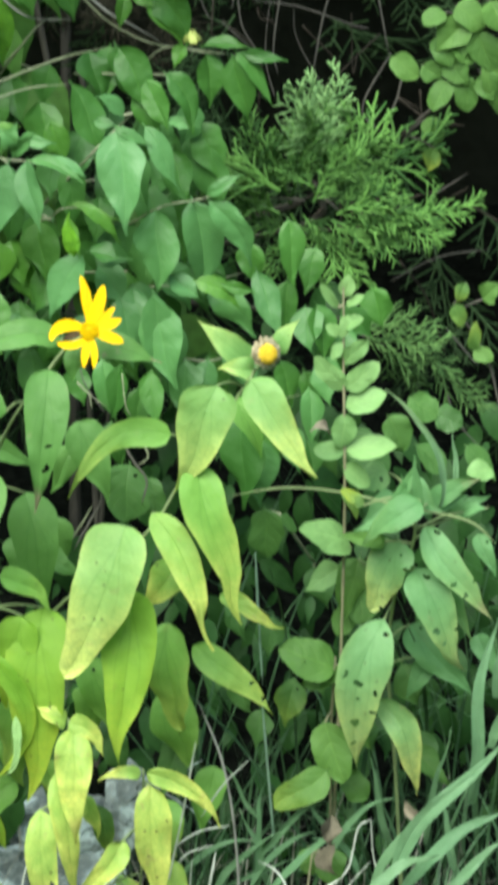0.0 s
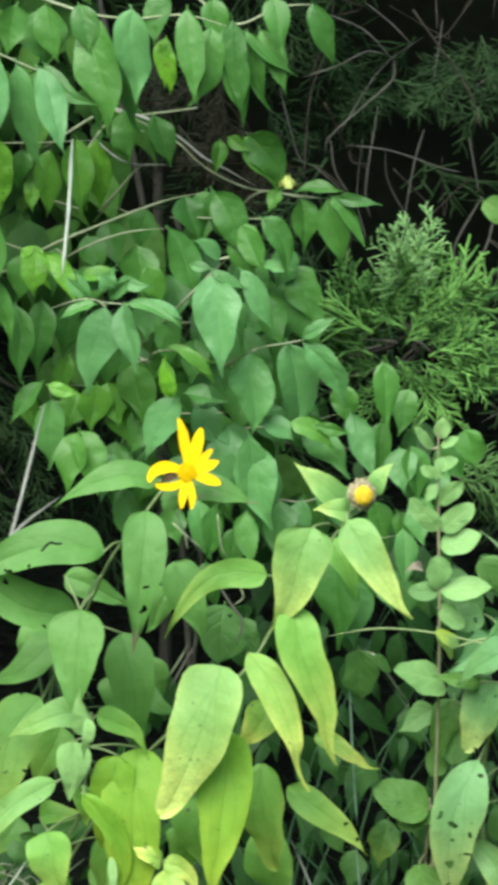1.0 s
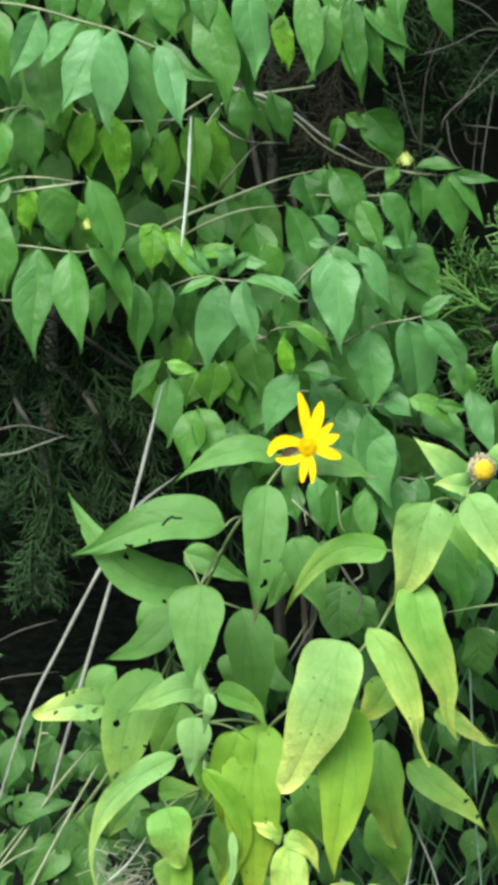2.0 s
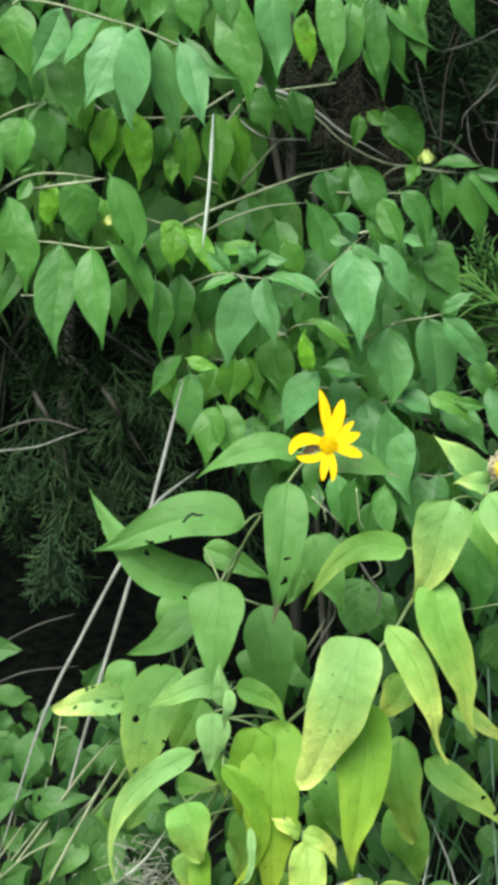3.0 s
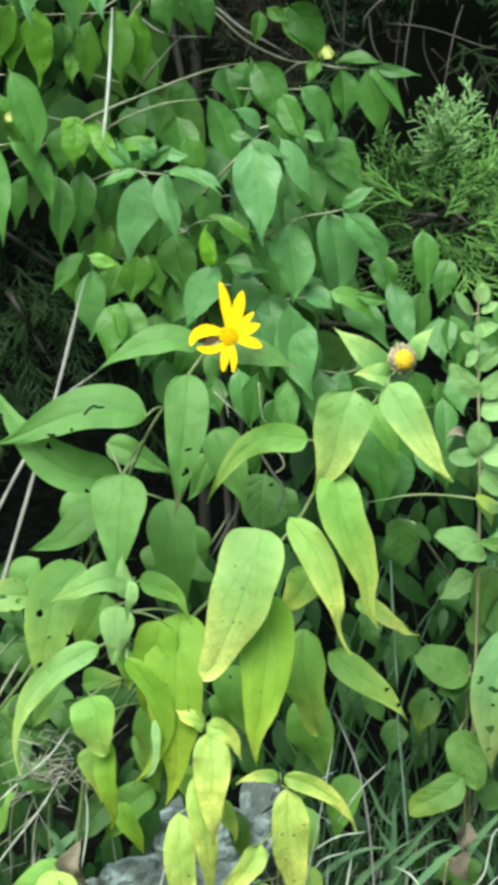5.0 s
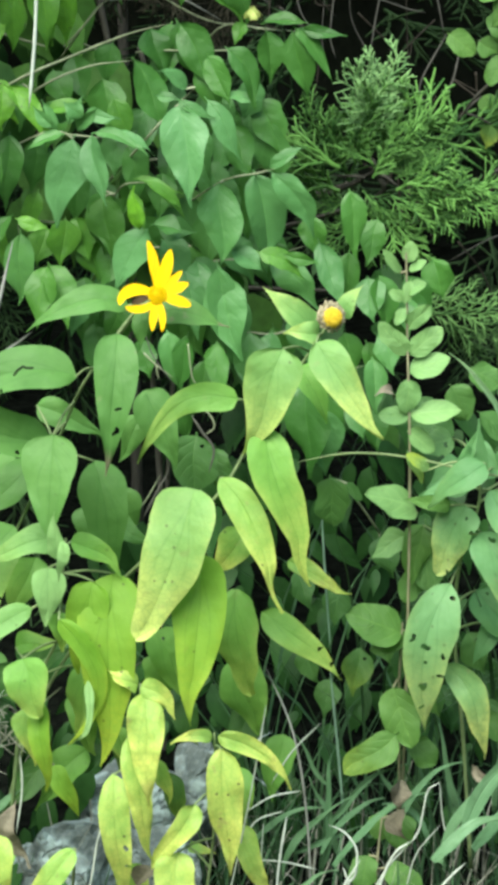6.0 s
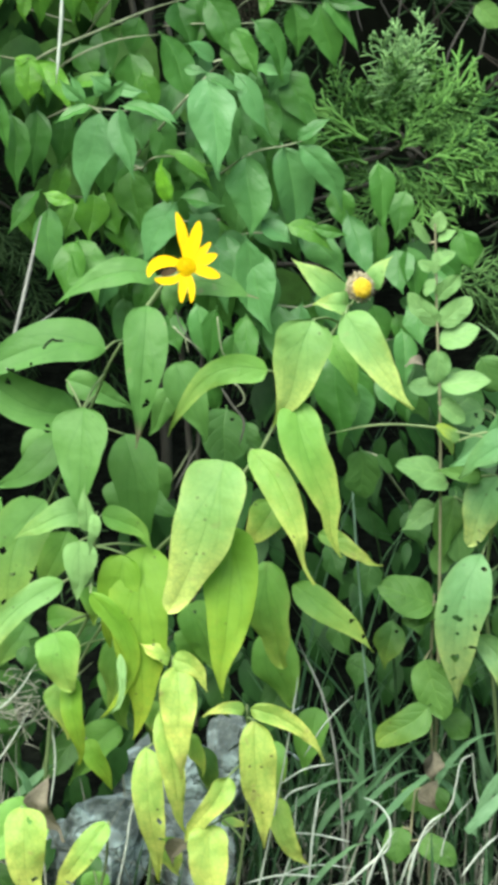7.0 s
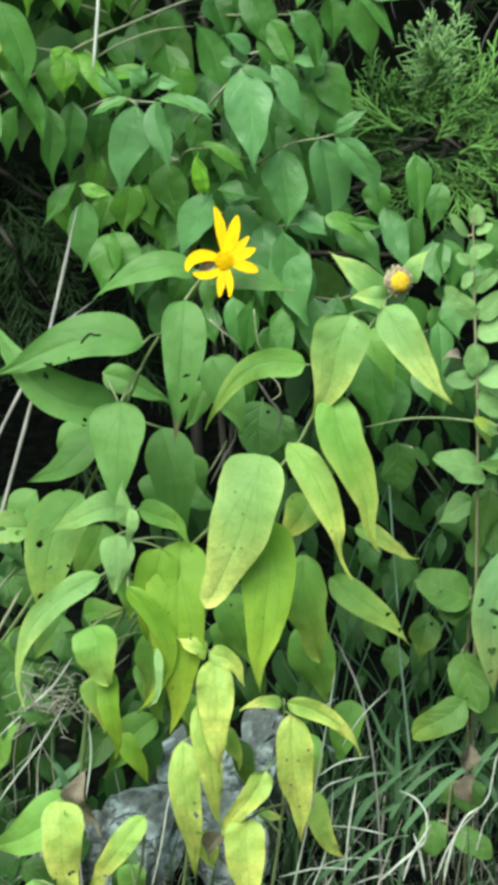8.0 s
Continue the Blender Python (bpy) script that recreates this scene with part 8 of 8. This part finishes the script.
tagged(stalk("dead_twig", None, [(0.175, 3.000, 1.198), (0.202, 3.000, 1.177), (0.221, 3.000, 1.158)], 0.0008, 0.0007, TWIG), "thin bare grey twig in the shade of the thicket", "twig", "bare twigs")
tagged(stalk("dead_twig", None, [(0.248, 2.970, 1.186), (0.246, 2.970, 1.165), (0.241, 2.970, 1.127)], 0.0008, 0.0007, TWIG), "thin bare grey twig in the shade of the thicket", "twig", "bare twigs")
tagged(stalk("dead_twig", None, [(0.162, 3.020, 1.058), (0.205, 3.020, 1.053), (0.254, 3.020, 1.037), (0.273, 3.020, 1.033)], 0.0008, 0.0006, TWIG), "thin bare grey twig in the shade of the thicket", "twig", "bare twigs")
tagged(stalk("dead_twig", None, [(0.276, 2.970, 1.076), (0.288, 2.970, 1.019)], 0.0008, 0.0006, TWIG), "thin bare grey twig in the shade of the thicket", "twig", "bare twigs")
tagged(stalk("dead_twig", None, [(0.287, 2.920, 1.029), (0.262, 2.920, 0.977), (0.281, 2.920, 0.954)], 0.0011, 0.0008, TWIG), "thin bare grey twig in the shade of the thicket", "twig", "bare twigs")
tagged(stalk("dead_twig", None, [(0.299, 2.920, 1.011), (0.293, 2.920, 0.984), (0.281, 2.920, 0.956)], 0.0011, 0.0008, TWIG), "thin bare grey twig in the shade of the thicket", "twig", "bare twigs")
tagged(stalk("dead_twig", None, [(0.136, 3.000, 1.187), (0.176, 3.000, 1.171), (0.205, 3.000, 1.142)], 0.0008, 0.0006, TWIG), "thin bare grey twig in the shade of the thicket", "twig", "bare twigs")
tagged(stalk("dead_twig", None, [(0.283, 3.000, 1.119), (0.300, 3.000, 1.132)], 0.0006, 0.0006, TWIG), "thin bare grey twig in the shade of the thicket", "twig", "bare twigs")
tagged(stalk("dead_twig", None, [(0.156, 3.020, 1.071), (0.193, 3.020, 1.131), (0.235, 3.020, 1.164)], 0.0007, 0.0004, TWIG), "thin bare grey twig in the shade of the thicket", "twig", "bare twigs")
tagged(stalk("dead_twig", None, [(0.185, 3.040, 0.958), (0.174, 3.040, 1.002), (0.178, 3.040, 1.063)], 0.0007, 0.0004, TWIG), "thin bare grey twig in the shade of the thicket", "twig", "bare twigs")
tagged(stalk("dead_twig", None, [(0.251, 3.040, 0.941), (0.206, 3.040, 1.014), (0.200, 3.040, 1.052)], 0.0007, 0.0004, TWIG), "thin bare grey twig in the shade of the thicket", "twig", "bare twigs")
tagged(stalk("dead_twig", None, [(0.343, 2.870, 0.781), (0.375, 2.870, 0.744)], 0.0008, 0.0006, TWIG), "thin bare grey twig in the shade of the thicket", "twig", "bare twigs")
tagged(stalk("dead_twig", None, [(0.342, 2.920, 0.734), (0.360, 2.920, 0.678), (0.388, 2.920, 0.644)], 0.0008, 0.0006, TWIG), "thin bare grey twig in the shade of the thicket", "twig", "bare twigs")
tagged(stalk("dead_twig", None, [(0.327, 2.920, 0.893), (0.363, 2.920, 0.917)], 0.0008, 0.0006, TWIG), "thin bare grey twig in the shade of the thicket", "twig", "bare twigs")
tagged(stalk("dead_twig", None, [(0.292, 2.920, 0.811), (0.339, 2.920, 0.836), (0.387, 2.920, 0.844)], 0.0006, 0.0006, TWIG), "thin bare grey twig in the shade of the thicket", "twig", "bare twigs")
tagged(stalk("dry_stalk", None, [(0.116, 2.500, 0.565), (0.139, 2.450, 0.525), (0.151, 2.450, 0.443), (0.155, 2.450, 0.338)], 0.0008, 0.0012, STICK), "dry straw-coloured plant stalk standing on the bank", "stalk", "dry stalks")
tagged(stalk("dry_stalk", None, [(0.116, 2.380, 0.580), (0.106, 2.380, 0.517), (0.093, 2.380, 0.447), (0.077, 2.380, 0.370)], 0.0007, 0.0009, STRAW), "dry straw-coloured plant stalk standing on the bank", "stalk", "dry stalks")
tagged(stalk("dry_stalk", None, [(-0.005, 2.400, 0.504), (-0.020, 2.400, 0.458), (-0.027, 2.400, 0.418), (-0.039, 2.400, 0.366)], 0.0007, 0.0008, STRAW), "dry straw-coloured plant stalk standing on the bank", "stalk", "dry stalks")
tagged(stalk("dry_stalk", None, [(-0.089, 2.440, 0.532), (-0.085, 2.440, 0.486), (-0.091, 2.440, 0.440)], 0.0008, 0.0008, STRAW), "dry straw-coloured plant stalk standing on the bank", "stalk", "dry stalks")
tagged(stalk("dry_stalk", None, [(0.166, 2.390, 0.471), (0.174, 2.390, 0.468), (0.182, 2.390, 0.462), (0.189, 2.390, 0.451), (0.190, 2.390, 0.438), (0.188, 2.390, 0.425), (0.179, 2.390, 0.416), (0.166, 2.390, 0.404), (0.151, 2.390, 0.389)], 0.0005, 0.0015, STRAW), "bleached dry grass stalk lying in the grass", "stalk", "dry stalks")
tagged(stalk("dry_stalk", None, [(0.193, 2.385, 0.443), (0.185, 2.385, 0.429), (0.177, 2.385, 0.414), (0.170, 2.385, 0.391)], 0.0006, 0.0014, STRAW), "bleached dry grass stalk lying in the grass", "stalk", "dry stalks")
tagged(stalk("dry_stalk", None, [(0.179, 2.390, 0.433), (0.184, 2.390, 0.416), (0.189, 2.390, 0.388)], 0.0007, 0.0014, STRAW), "bleached dry grass stalk lying in the grass", "stalk", "dry stalks")
tagged(stalk("dry_stalk", None, [(0.233, 2.390, 0.456), (0.221, 2.390, 0.446), (0.212, 2.390, 0.426), (0.207, 2.390, 0.406), (0.204, 2.390, 0.388)], 0.0010, 0.0014, STRAW), "bleached dry grass stalk lying in the grass", "stalk", "dry stalks")
tagged(stalk("dry_stalk", None, [(0.232, 2.395, 0.451), (0.217, 2.395, 0.433), (0.206, 2.395, 0.413), (0.197, 2.395, 0.386)], 0.0007, 0.0012, STRAW), "bleached dry grass stalk lying in the grass", "stalk", "dry stalks")
tagged(stalk("dry_stalk", None, [(0.259, 2.420, 0.495), (0.249, 2.420, 0.488), (0.245, 2.420, 0.468), (0.242, 2.420, 0.452), (0.235, 2.420, 0.440)], 0.0005, 0.0010, STRAW), "bleached dry grass stalk lying in the grass", "stalk", "dry stalks")
tagged(stalk("dry_stalk", None, [(0.259, 2.430, 0.491), (0.262, 2.430, 0.458), (0.268, 2.430, 0.436)], 0.0005, 0.0007, STRAW), "bleached dry grass stalk lying in the grass", "stalk", "dry stalks")
tagged(stalk("dry_stalk", None, [(0.279, 2.400, 0.432), (0.264, 2.400, 0.416), (0.248, 2.400, 0.393)], 0.0010, 0.0010, STRAW), "bleached dry grass stalk lying in the grass", "stalk", "dry stalks")
tagged(stalk("dry_stalk", None, [(0.133, 2.410, 0.469), (0.127, 2.410, 0.428), (0.123, 2.410, 0.379)], 0.0009, 0.0012, STRAW), "bleached dry grass stalk lying in the grass", "stalk", "dry stalks")
tagged(stalk("dry_stalk", None, [(0.101, 2.430, 0.465), (0.121, 2.430, 0.478), (0.145, 2.430, 0.483)], 0.0007, 0.0006, STRAW), "bleached dry grass stalk lying in the grass", "stalk", "dry stalks")
tagged(stalk("dry_stalk", None, [(0.101, 2.430, 0.447), (0.111, 2.430, 0.458), (0.131, 2.430, 0.465)], 0.0007, 0.0006, STRAW), "bleached dry grass stalk lying in the grass", "stalk", "dry stalks")
tagged(stalk("dry_stalk", None, [(0.159, 2.430, 0.412), (0.130, 2.430, 0.419), (0.101, 2.430, 0.421)], 0.0007, 0.0007, STRAW), "bleached dry grass stalk lying in the grass", "stalk", "dry stalks")
tagged(stalk("dry_stalk", None, [(0.069, 2.400, 0.389), (0.102, 2.400, 0.397), (0.132, 2.400, 0.395)], 0.0008, 0.0008, STRAW), "bleached dry grass stalk lying in the grass", "stalk", "dry stalks")
tagged(stalk("dry_stalk", None, [(0.101, 2.430, 0.349), (0.139, 2.430, 0.370), (0.167, 2.430, 0.377)], 0.0009, 0.0007, STRAW), "dry straw-coloured plant stalk standing on the bank", "stalk", "dry stalks")
tagged(stalk("dry_stalk", None, [(0.120, 2.440, 0.484), (0.138, 2.440, 0.514), (0.161, 2.440, 0.539)], 0.0007, 0.0006, STRAW), "dry straw-coloured plant stalk standing on the bank", "stalk", "dry stalks")
tagged(stalk("dead_twig", None, [(-0.019, 2.450, 0.567), (-0.005, 2.450, 0.577), (0.014, 2.450, 0.589)], 0.0012, 0.0009, TWIG), "thin bare grey twig in the shade of the thicket", "twig", "bare twigs")
tagged(stalk("dead_twig", None, [(0.016, 2.470, 0.706), (0.029, 2.470, 0.731), (0.038, 2.470, 0.750), (0.033, 2.470, 0.774)], 0.0012, 0.0009, TWIG), "thin bare grey twig in the shade of the thicket", "twig", "bare twigs")
tagged(stalk("dead_twig", None, [(0.056, 2.480, 0.791), (0.065, 2.480, 0.776), (0.074, 2.480, 0.762), (0.070, 2.480, 0.742)], 0.0011, 0.0009, TWIG), "thin bare grey twig in the shade of the thicket", "twig", "bare twigs")
tagged(stalk("dead_twig", None, [(0.020, 2.480, 0.858), (0.026, 2.480, 0.840), (0.042, 2.480, 0.817)], 0.0005, 0.0005, TWIG), "thin bare grey twig in the shade of the thicket", "twig", "bare twigs")
tagged(stalk("dry_stalk", None, [(0.224, 2.430, 0.348), (0.233, 2.430, 0.395), (0.241, 2.430, 0.426), (0.260, 2.430, 0.452)], 0.0006, 0.0006, STRAW), "dry straw-coloured plant stalk standing on the bank", "stalk", "dry stalks")
tagged(stalk("dry_stalk", None, [(0.082, 2.440, 0.344), (0.101, 2.440, 0.376), (0.130, 2.440, 0.386), (0.163, 2.440, 0.383)], 0.0006, 0.0006, STRAW), "dry straw-coloured plant stalk standing on the bank", "stalk", "dry stalks")
tagged(stalk("dry_stalk", None, [(0.091, 2.390, 0.370), (0.109, 2.390, 0.421), (0.114, 2.390, 0.472)], 0.0006, 0.0006, STRAW), "dry straw-coloured plant stalk standing on the bank", "stalk", "dry stalks")
tagged(stalk("dry_stalk", None, [(-0.097, 2.430, 0.573), (-0.113, 2.430, 0.549), (-0.137, 2.430, 0.526), (-0.164, 2.430, 0.499)], 0.0007, 0.0006, STRAW), "dry straw-coloured plant stalk standing on the bank", "stalk", "dry stalks")
tagged(stalk("dry_stalk", None, [(-0.102, 2.430, 0.536), (-0.122, 2.430, 0.501), (-0.144, 2.430, 0.471), (-0.166, 2.430, 0.440)], 0.0007, 0.0006, STRAW), "dry straw-coloured plant stalk standing on the bank", "stalk", "dry stalks")
tagged(stalk("dead_twig", None, [(-0.278, 2.720, 0.621), (-0.237, 2.720, 0.644), (-0.201, 2.720, 0.656)], 0.0007, 0.0006, TWIG), "thin bare grey twig in the shade of the thicket", "twig", "bare twigs")
tagged(stalk("dead_twig", None, [(-0.256, 2.580, 0.640), (-0.227, 2.580, 0.652), (-0.183, 2.580, 0.658)], 0.0006, 0.0005, TWIG), "thin bare grey twig in the shade of the thicket", "twig", "bare twigs")
tagged(stalk("dry_stalk", None, [(-0.107, 2.440, 0.567), (-0.133, 2.460, 0.513), (-0.162, 2.460, 0.477), (-0.182, 2.460, 0.457)], 0.0009, 0.0008, GREENWOOD), "thin pale green arching stalk of a tall weed", "stalk", "green stalks")
tagged(stalk("dry_stalk", None, [(-0.051, 2.440, 0.571), (-0.090, 2.460, 0.528), (-0.129, 2.460, 0.482), (-0.173, 2.460, 0.441)], 0.0009, 0.0008, GREENWOOD), "thin pale green arching stalk of a tall weed", "stalk", "green stalks")
tagged(stalk("dry_stalk", None, [(-0.142, 2.500, 0.608), (-0.159, 2.470, 0.585), (-0.188, 2.470, 0.550)], 0.0009, 0.0008, GREENWOOD), "thin pale green arching stalk of a tall weed", "stalk", "green stalks")
tagged(stalk("dry_stalk", None, [(0.142, 2.450, 0.761), (0.183, 2.450, 0.768), (0.227, 2.450, 0.765), (0.281, 2.450, 0.753), (0.330, 2.450, 0.742), (0.353, 2.450, 0.723)], 0.0010, 0.0010, STEM), "thin pale green arching stalk of a tall weed", "stalk", "green stalks")
tagged(stalk("dry_stalk", None, [(0.162, 2.480, 0.702), (0.165, 2.480, 0.653), (0.170, 2.480, 0.586)], 0.0008, 0.0010, TALLGRASS), "thin pale green arching stalk of a tall weed", "stalk", "green stalks")
tagged(stalk("dry_stalk", None, [(0.170, 2.500, 0.565), (0.177, 2.500, 0.493), (0.184, 2.500, 0.419)], 0.0010, 0.0012, TALLGRASS), "thin pale green arching stalk of a tall weed", "stalk", "green stalks")
tagged(stalk("dry_stalk", None, [(-0.142, 2.450, 0.644), (-0.173, 2.450, 0.605), (-0.200, 2.450, 0.564), (-0.233, 2.450, 0.518)], 0.0012, 0.0010, GREENWOOD), "thin pale green arching stalk of a tall weed", "stalk", "green stalks")
tagged(stalk("dry_stalk", None, [(-0.140, 2.440, 0.626), (-0.179, 2.440, 0.551), (-0.195, 2.440, 0.518)], 0.0012, 0.0012, GREENWOOD), "thin pale green arching stalk of a tall weed", "stalk", "green stalks")
tagged(stalk("dry_stalk", None, [(-0.195, 2.450, 0.577), (-0.231, 2.450, 0.528), (-0.247, 2.450, 0.507)], 0.0009, 0.0009, GREENWOOD), "thin pale green arching stalk of a tall weed", "stalk", "green stalks")
tagged(stalk("dry_stalk", None, [(-0.185, 2.440, 0.559), (-0.213, 2.440, 0.543), (-0.241, 2.440, 0.517)], 0.0009, 0.0008, GREENWOOD), "thin pale green arching stalk of a tall weed", "stalk", "green stalks")
tagged(stalk("dry_stalk", None, [(-0.216, 2.460, 0.564), (-0.244, 2.460, 0.523), (-0.258, 2.460, 0.504)], 0.0008, 0.0008, GREENWOOD), "thin pale green arching stalk of a tall weed", "stalk", "green stalks")

# ---- grass ----
def blades(name, spots, mat, seed, tall, wide):
    """Bent, folded grass blades in one mesh."""
    r = random.Random(seed)
    verts, faces = [], []
    for q in spots:
        L, W, a = tall * r.uniform(0.45, 1.2), wide * r.uniform(0.6, 1.3), r.uniform(0, 2 * math.pi)
        lean = Vector((math.cos(a), math.sin(a) * 0.7 - 0.15, 0)) * r.uniform(0.15, 0.85)
        side = Vector((-lean.y, lean.x, 0)).normalized()
        side = (side + Vector((r.uniform(-0.5, 0.5), 0, 0))).normalized()
        k = len(verts)
        for i in range(7):
            s = i / 6
            c = q + L * (Vector((0, 0, s - 0.42 * s * s * lean.length)) + lean * s * s)
            w = W * (1 - s ** 1.8) * 0.5 + 0.0002
            verts += [c - side * w, c + Vector((0, 0, -0.25 * w)), c + side * w]
        for i in range(6):
            faces += [(k + 3 * i, k + 3 * i + 1, k + 3 * i + 4, k + 3 * i + 3), (k + 3 * i + 1, k + 3 * i + 2, k + 3 * i + 5, k + 3 * i + 4)]
    return mesh(name, verts, faces, mat)


def turf(n, x0, x1, y0, y1, seed):
    r = random.Random(seed)
    out = []
    for _ in range(n):
        x, y = r.uniform(x0, x1), r.uniform(y0, y1)
        out.append(Vector((x, y, ground_height(x, y) - 0.004)))
    return out


tagged(new("grass", blades("grass", turf(270, 0.06, 0.62, 2.38, 2.74, 31), GRASS, 32, 0.17, 0.005)), "tangled green grass at the foot of the thicket", "grass", kind="stuff")
tagged(new("grass", blades("grass", turf(160, -0.42, 0.1, 2.40, 2.62, 33), GRASS, 34, 0.09, 0.005)), "thin green grass under the sunflowers", "grass", kind="stuff")
tagged(new("dry_grass", blades("dry_grass", turf(300, 0.02, 0.5, 2.34, 2.66, 35), BROKENSTRAW, 36, 0.14, 0.0022)), "pale dry straw lying among the grass", "grass", kind="stuff")
tagged(new("dry_grass", blades("dry_grass", turf(150, -0.40, 0.0, 2.40, 2.6, 37), BROKENSTRAW, 38, 0.13, 0.0026)), "pale dry straw under the sunflowers", "grass", kind="stuff")
tagged(new("grass", blades("grass", turf(105, 0.10, 0.55, 2.52, 2.78, 51), GRASS, 52, 0.42, 0.0042)), "tall thin grass growing up through the stems", "grass", kind="stuff")

# shaded second layer of leaves behind the pale ones
r = random.Random(91)
for k in range(60):
    x, z = r.uniform(-0.044, 0.169), r.uniform(0.798, 1.041)
    if x > 0.115 + 0.35 * max(0.0, 0.90 - z):
        continue
    b = Vector((x, r.uniform(2.655, 2.70), z))
    leaf(honeysuckle, OVATE, b, b + Vector((r.uniform(-0.022, 0.026), r.uniform(-0.012, 0.0), -r.uniform(0.036, 0.058))), r.uniform(0.022, 0.034), r.uniform(-0.03, 0.03), 0.05, r.uniform(-22, 22), holes_or_sheen=r.choice((0.0, 0.2, 0.4)))

# matted heap of broken straw
heap = thing("straw_clump", (-0.119, 2.430, 0.40), "matted clump of broken bleached straw on the bank", "dry grass")
r = random.Random(95)
for k in range(80):
    a = Vector((-0.119 + r.gauss(0, 0.016), 2.430 + r.uniform(-0.012, 0.02), 0.532 + r.gauss(0, 0.012)))
    turn, n = r.uniform(0, 6.28), r.uniform(0.005, 0.017)
    d = Vector((math.cos(turn), 0.2 * math.sin(3 * turn), 0.8 * math.sin(turn)))
    kink = Vector((r.uniform(-1, 1), r.uniform(-0.4, 0.4), r.uniform(-1, 1))) * 0.7 * n
    stalk("straw", heap, [a - d * n, a + kink, a + d * n * r.uniform(0.4, 1.0) + kink * r.uniform(-1, 2)], 0.00045, 0.00025, BROKENSTRAW)
for k in range(5):
    a = Vector((-0.119 + r.uniform(-0.02, 0.02), 2.430 + 0.01, 0.532 + r.uniform(-0.012, 0.01)))
    d = Vector((r.uniform(-0.03, 0.02), r.uniform(-0.01, 0.01), -r.uniform(0.07, 0.13)))
    stalk("straw", heap, [a, a + d * 0.5 + Vector((r.uniform(-0.008, 0.008), 0, 0)), a + d], 0.0005, 0.0004, BROKENSTRAW)

# bare dead twigs in the dark behind the green cedar
r = random.Random(93)
for k in range(44):
    a = Vector((r.uniform(0.12, 0.46), r.uniform(2.90, 3.15), r.uniform(0.72, 1.34)))
    d = Vector((r.uniform(-0.5, 0.5), r.uniform(-0.2, 0.2), r.choice((-1, 1)) * r.uniform(0.2, 1.0))).normalized()
    n, off = r.uniform(0.05, 0.15), Vector((r.uniform(-0.02, 0.02), 0, r.uniform(-0.02, 0.02)))
    stalk("twig", old_cedar, [a, a + d * n * 0.5 + off, a + d * n], 0.0011, 0.0006, DIMTWIG)
    if k % 2:
        b = a + d * n * 0.5 + off
        stalk("twig", old_cedar, [b, b + Vector((r.uniform(-0.03, 0.03), 0, r.uniform(-0.02, 0.03))), b + Vector((r.uniform(-0.06, 0.06), 0, r.uniform(-0.03, 0.05)))], 0.0008, 0.0005, DIMTWIG)

# fine bare twigs inside the bush
r = random.Random(71)
for k in range(14):
    x, z = r.uniform(-0.26, 0.20), r.uniform(0.85, 1.25)
    if z > 1.22 - 1.6 * max(0.0, x + 0.02) or (x < -0.1 and z < 0.95):
        continue
    a = Vector((x, r.uniform(2.72, 2.78), z))
    b = a + Vector((r.uniform(-0.07, 0.07), r.uniform(-0.03, 0.02), r.uniform(-0.05, 0.04)))
    c = b + Vector((r.uniform(-0.05, 0.05), r.uniform(-0.02, 0.01), r.uniform(-0.04, 0.02)))
    stalk("twig", honeysuckle, [a, b, c], 0.0011, 0.0007)

# trail eaten into a leaf by a grub
tagged(stalk("leaf_trail", flowering, [(-0.074, 2.334, 0.866), (-0.071, 2.334, 0.870), (-0.067, 2.334, 0.873), (-0.064, 2.334, 0.872), (-0.059, 2.334, 0.872)], 0.0009, 0.0009, SHADE_AND_TRAIL), "dark eaten trail on a leaf")
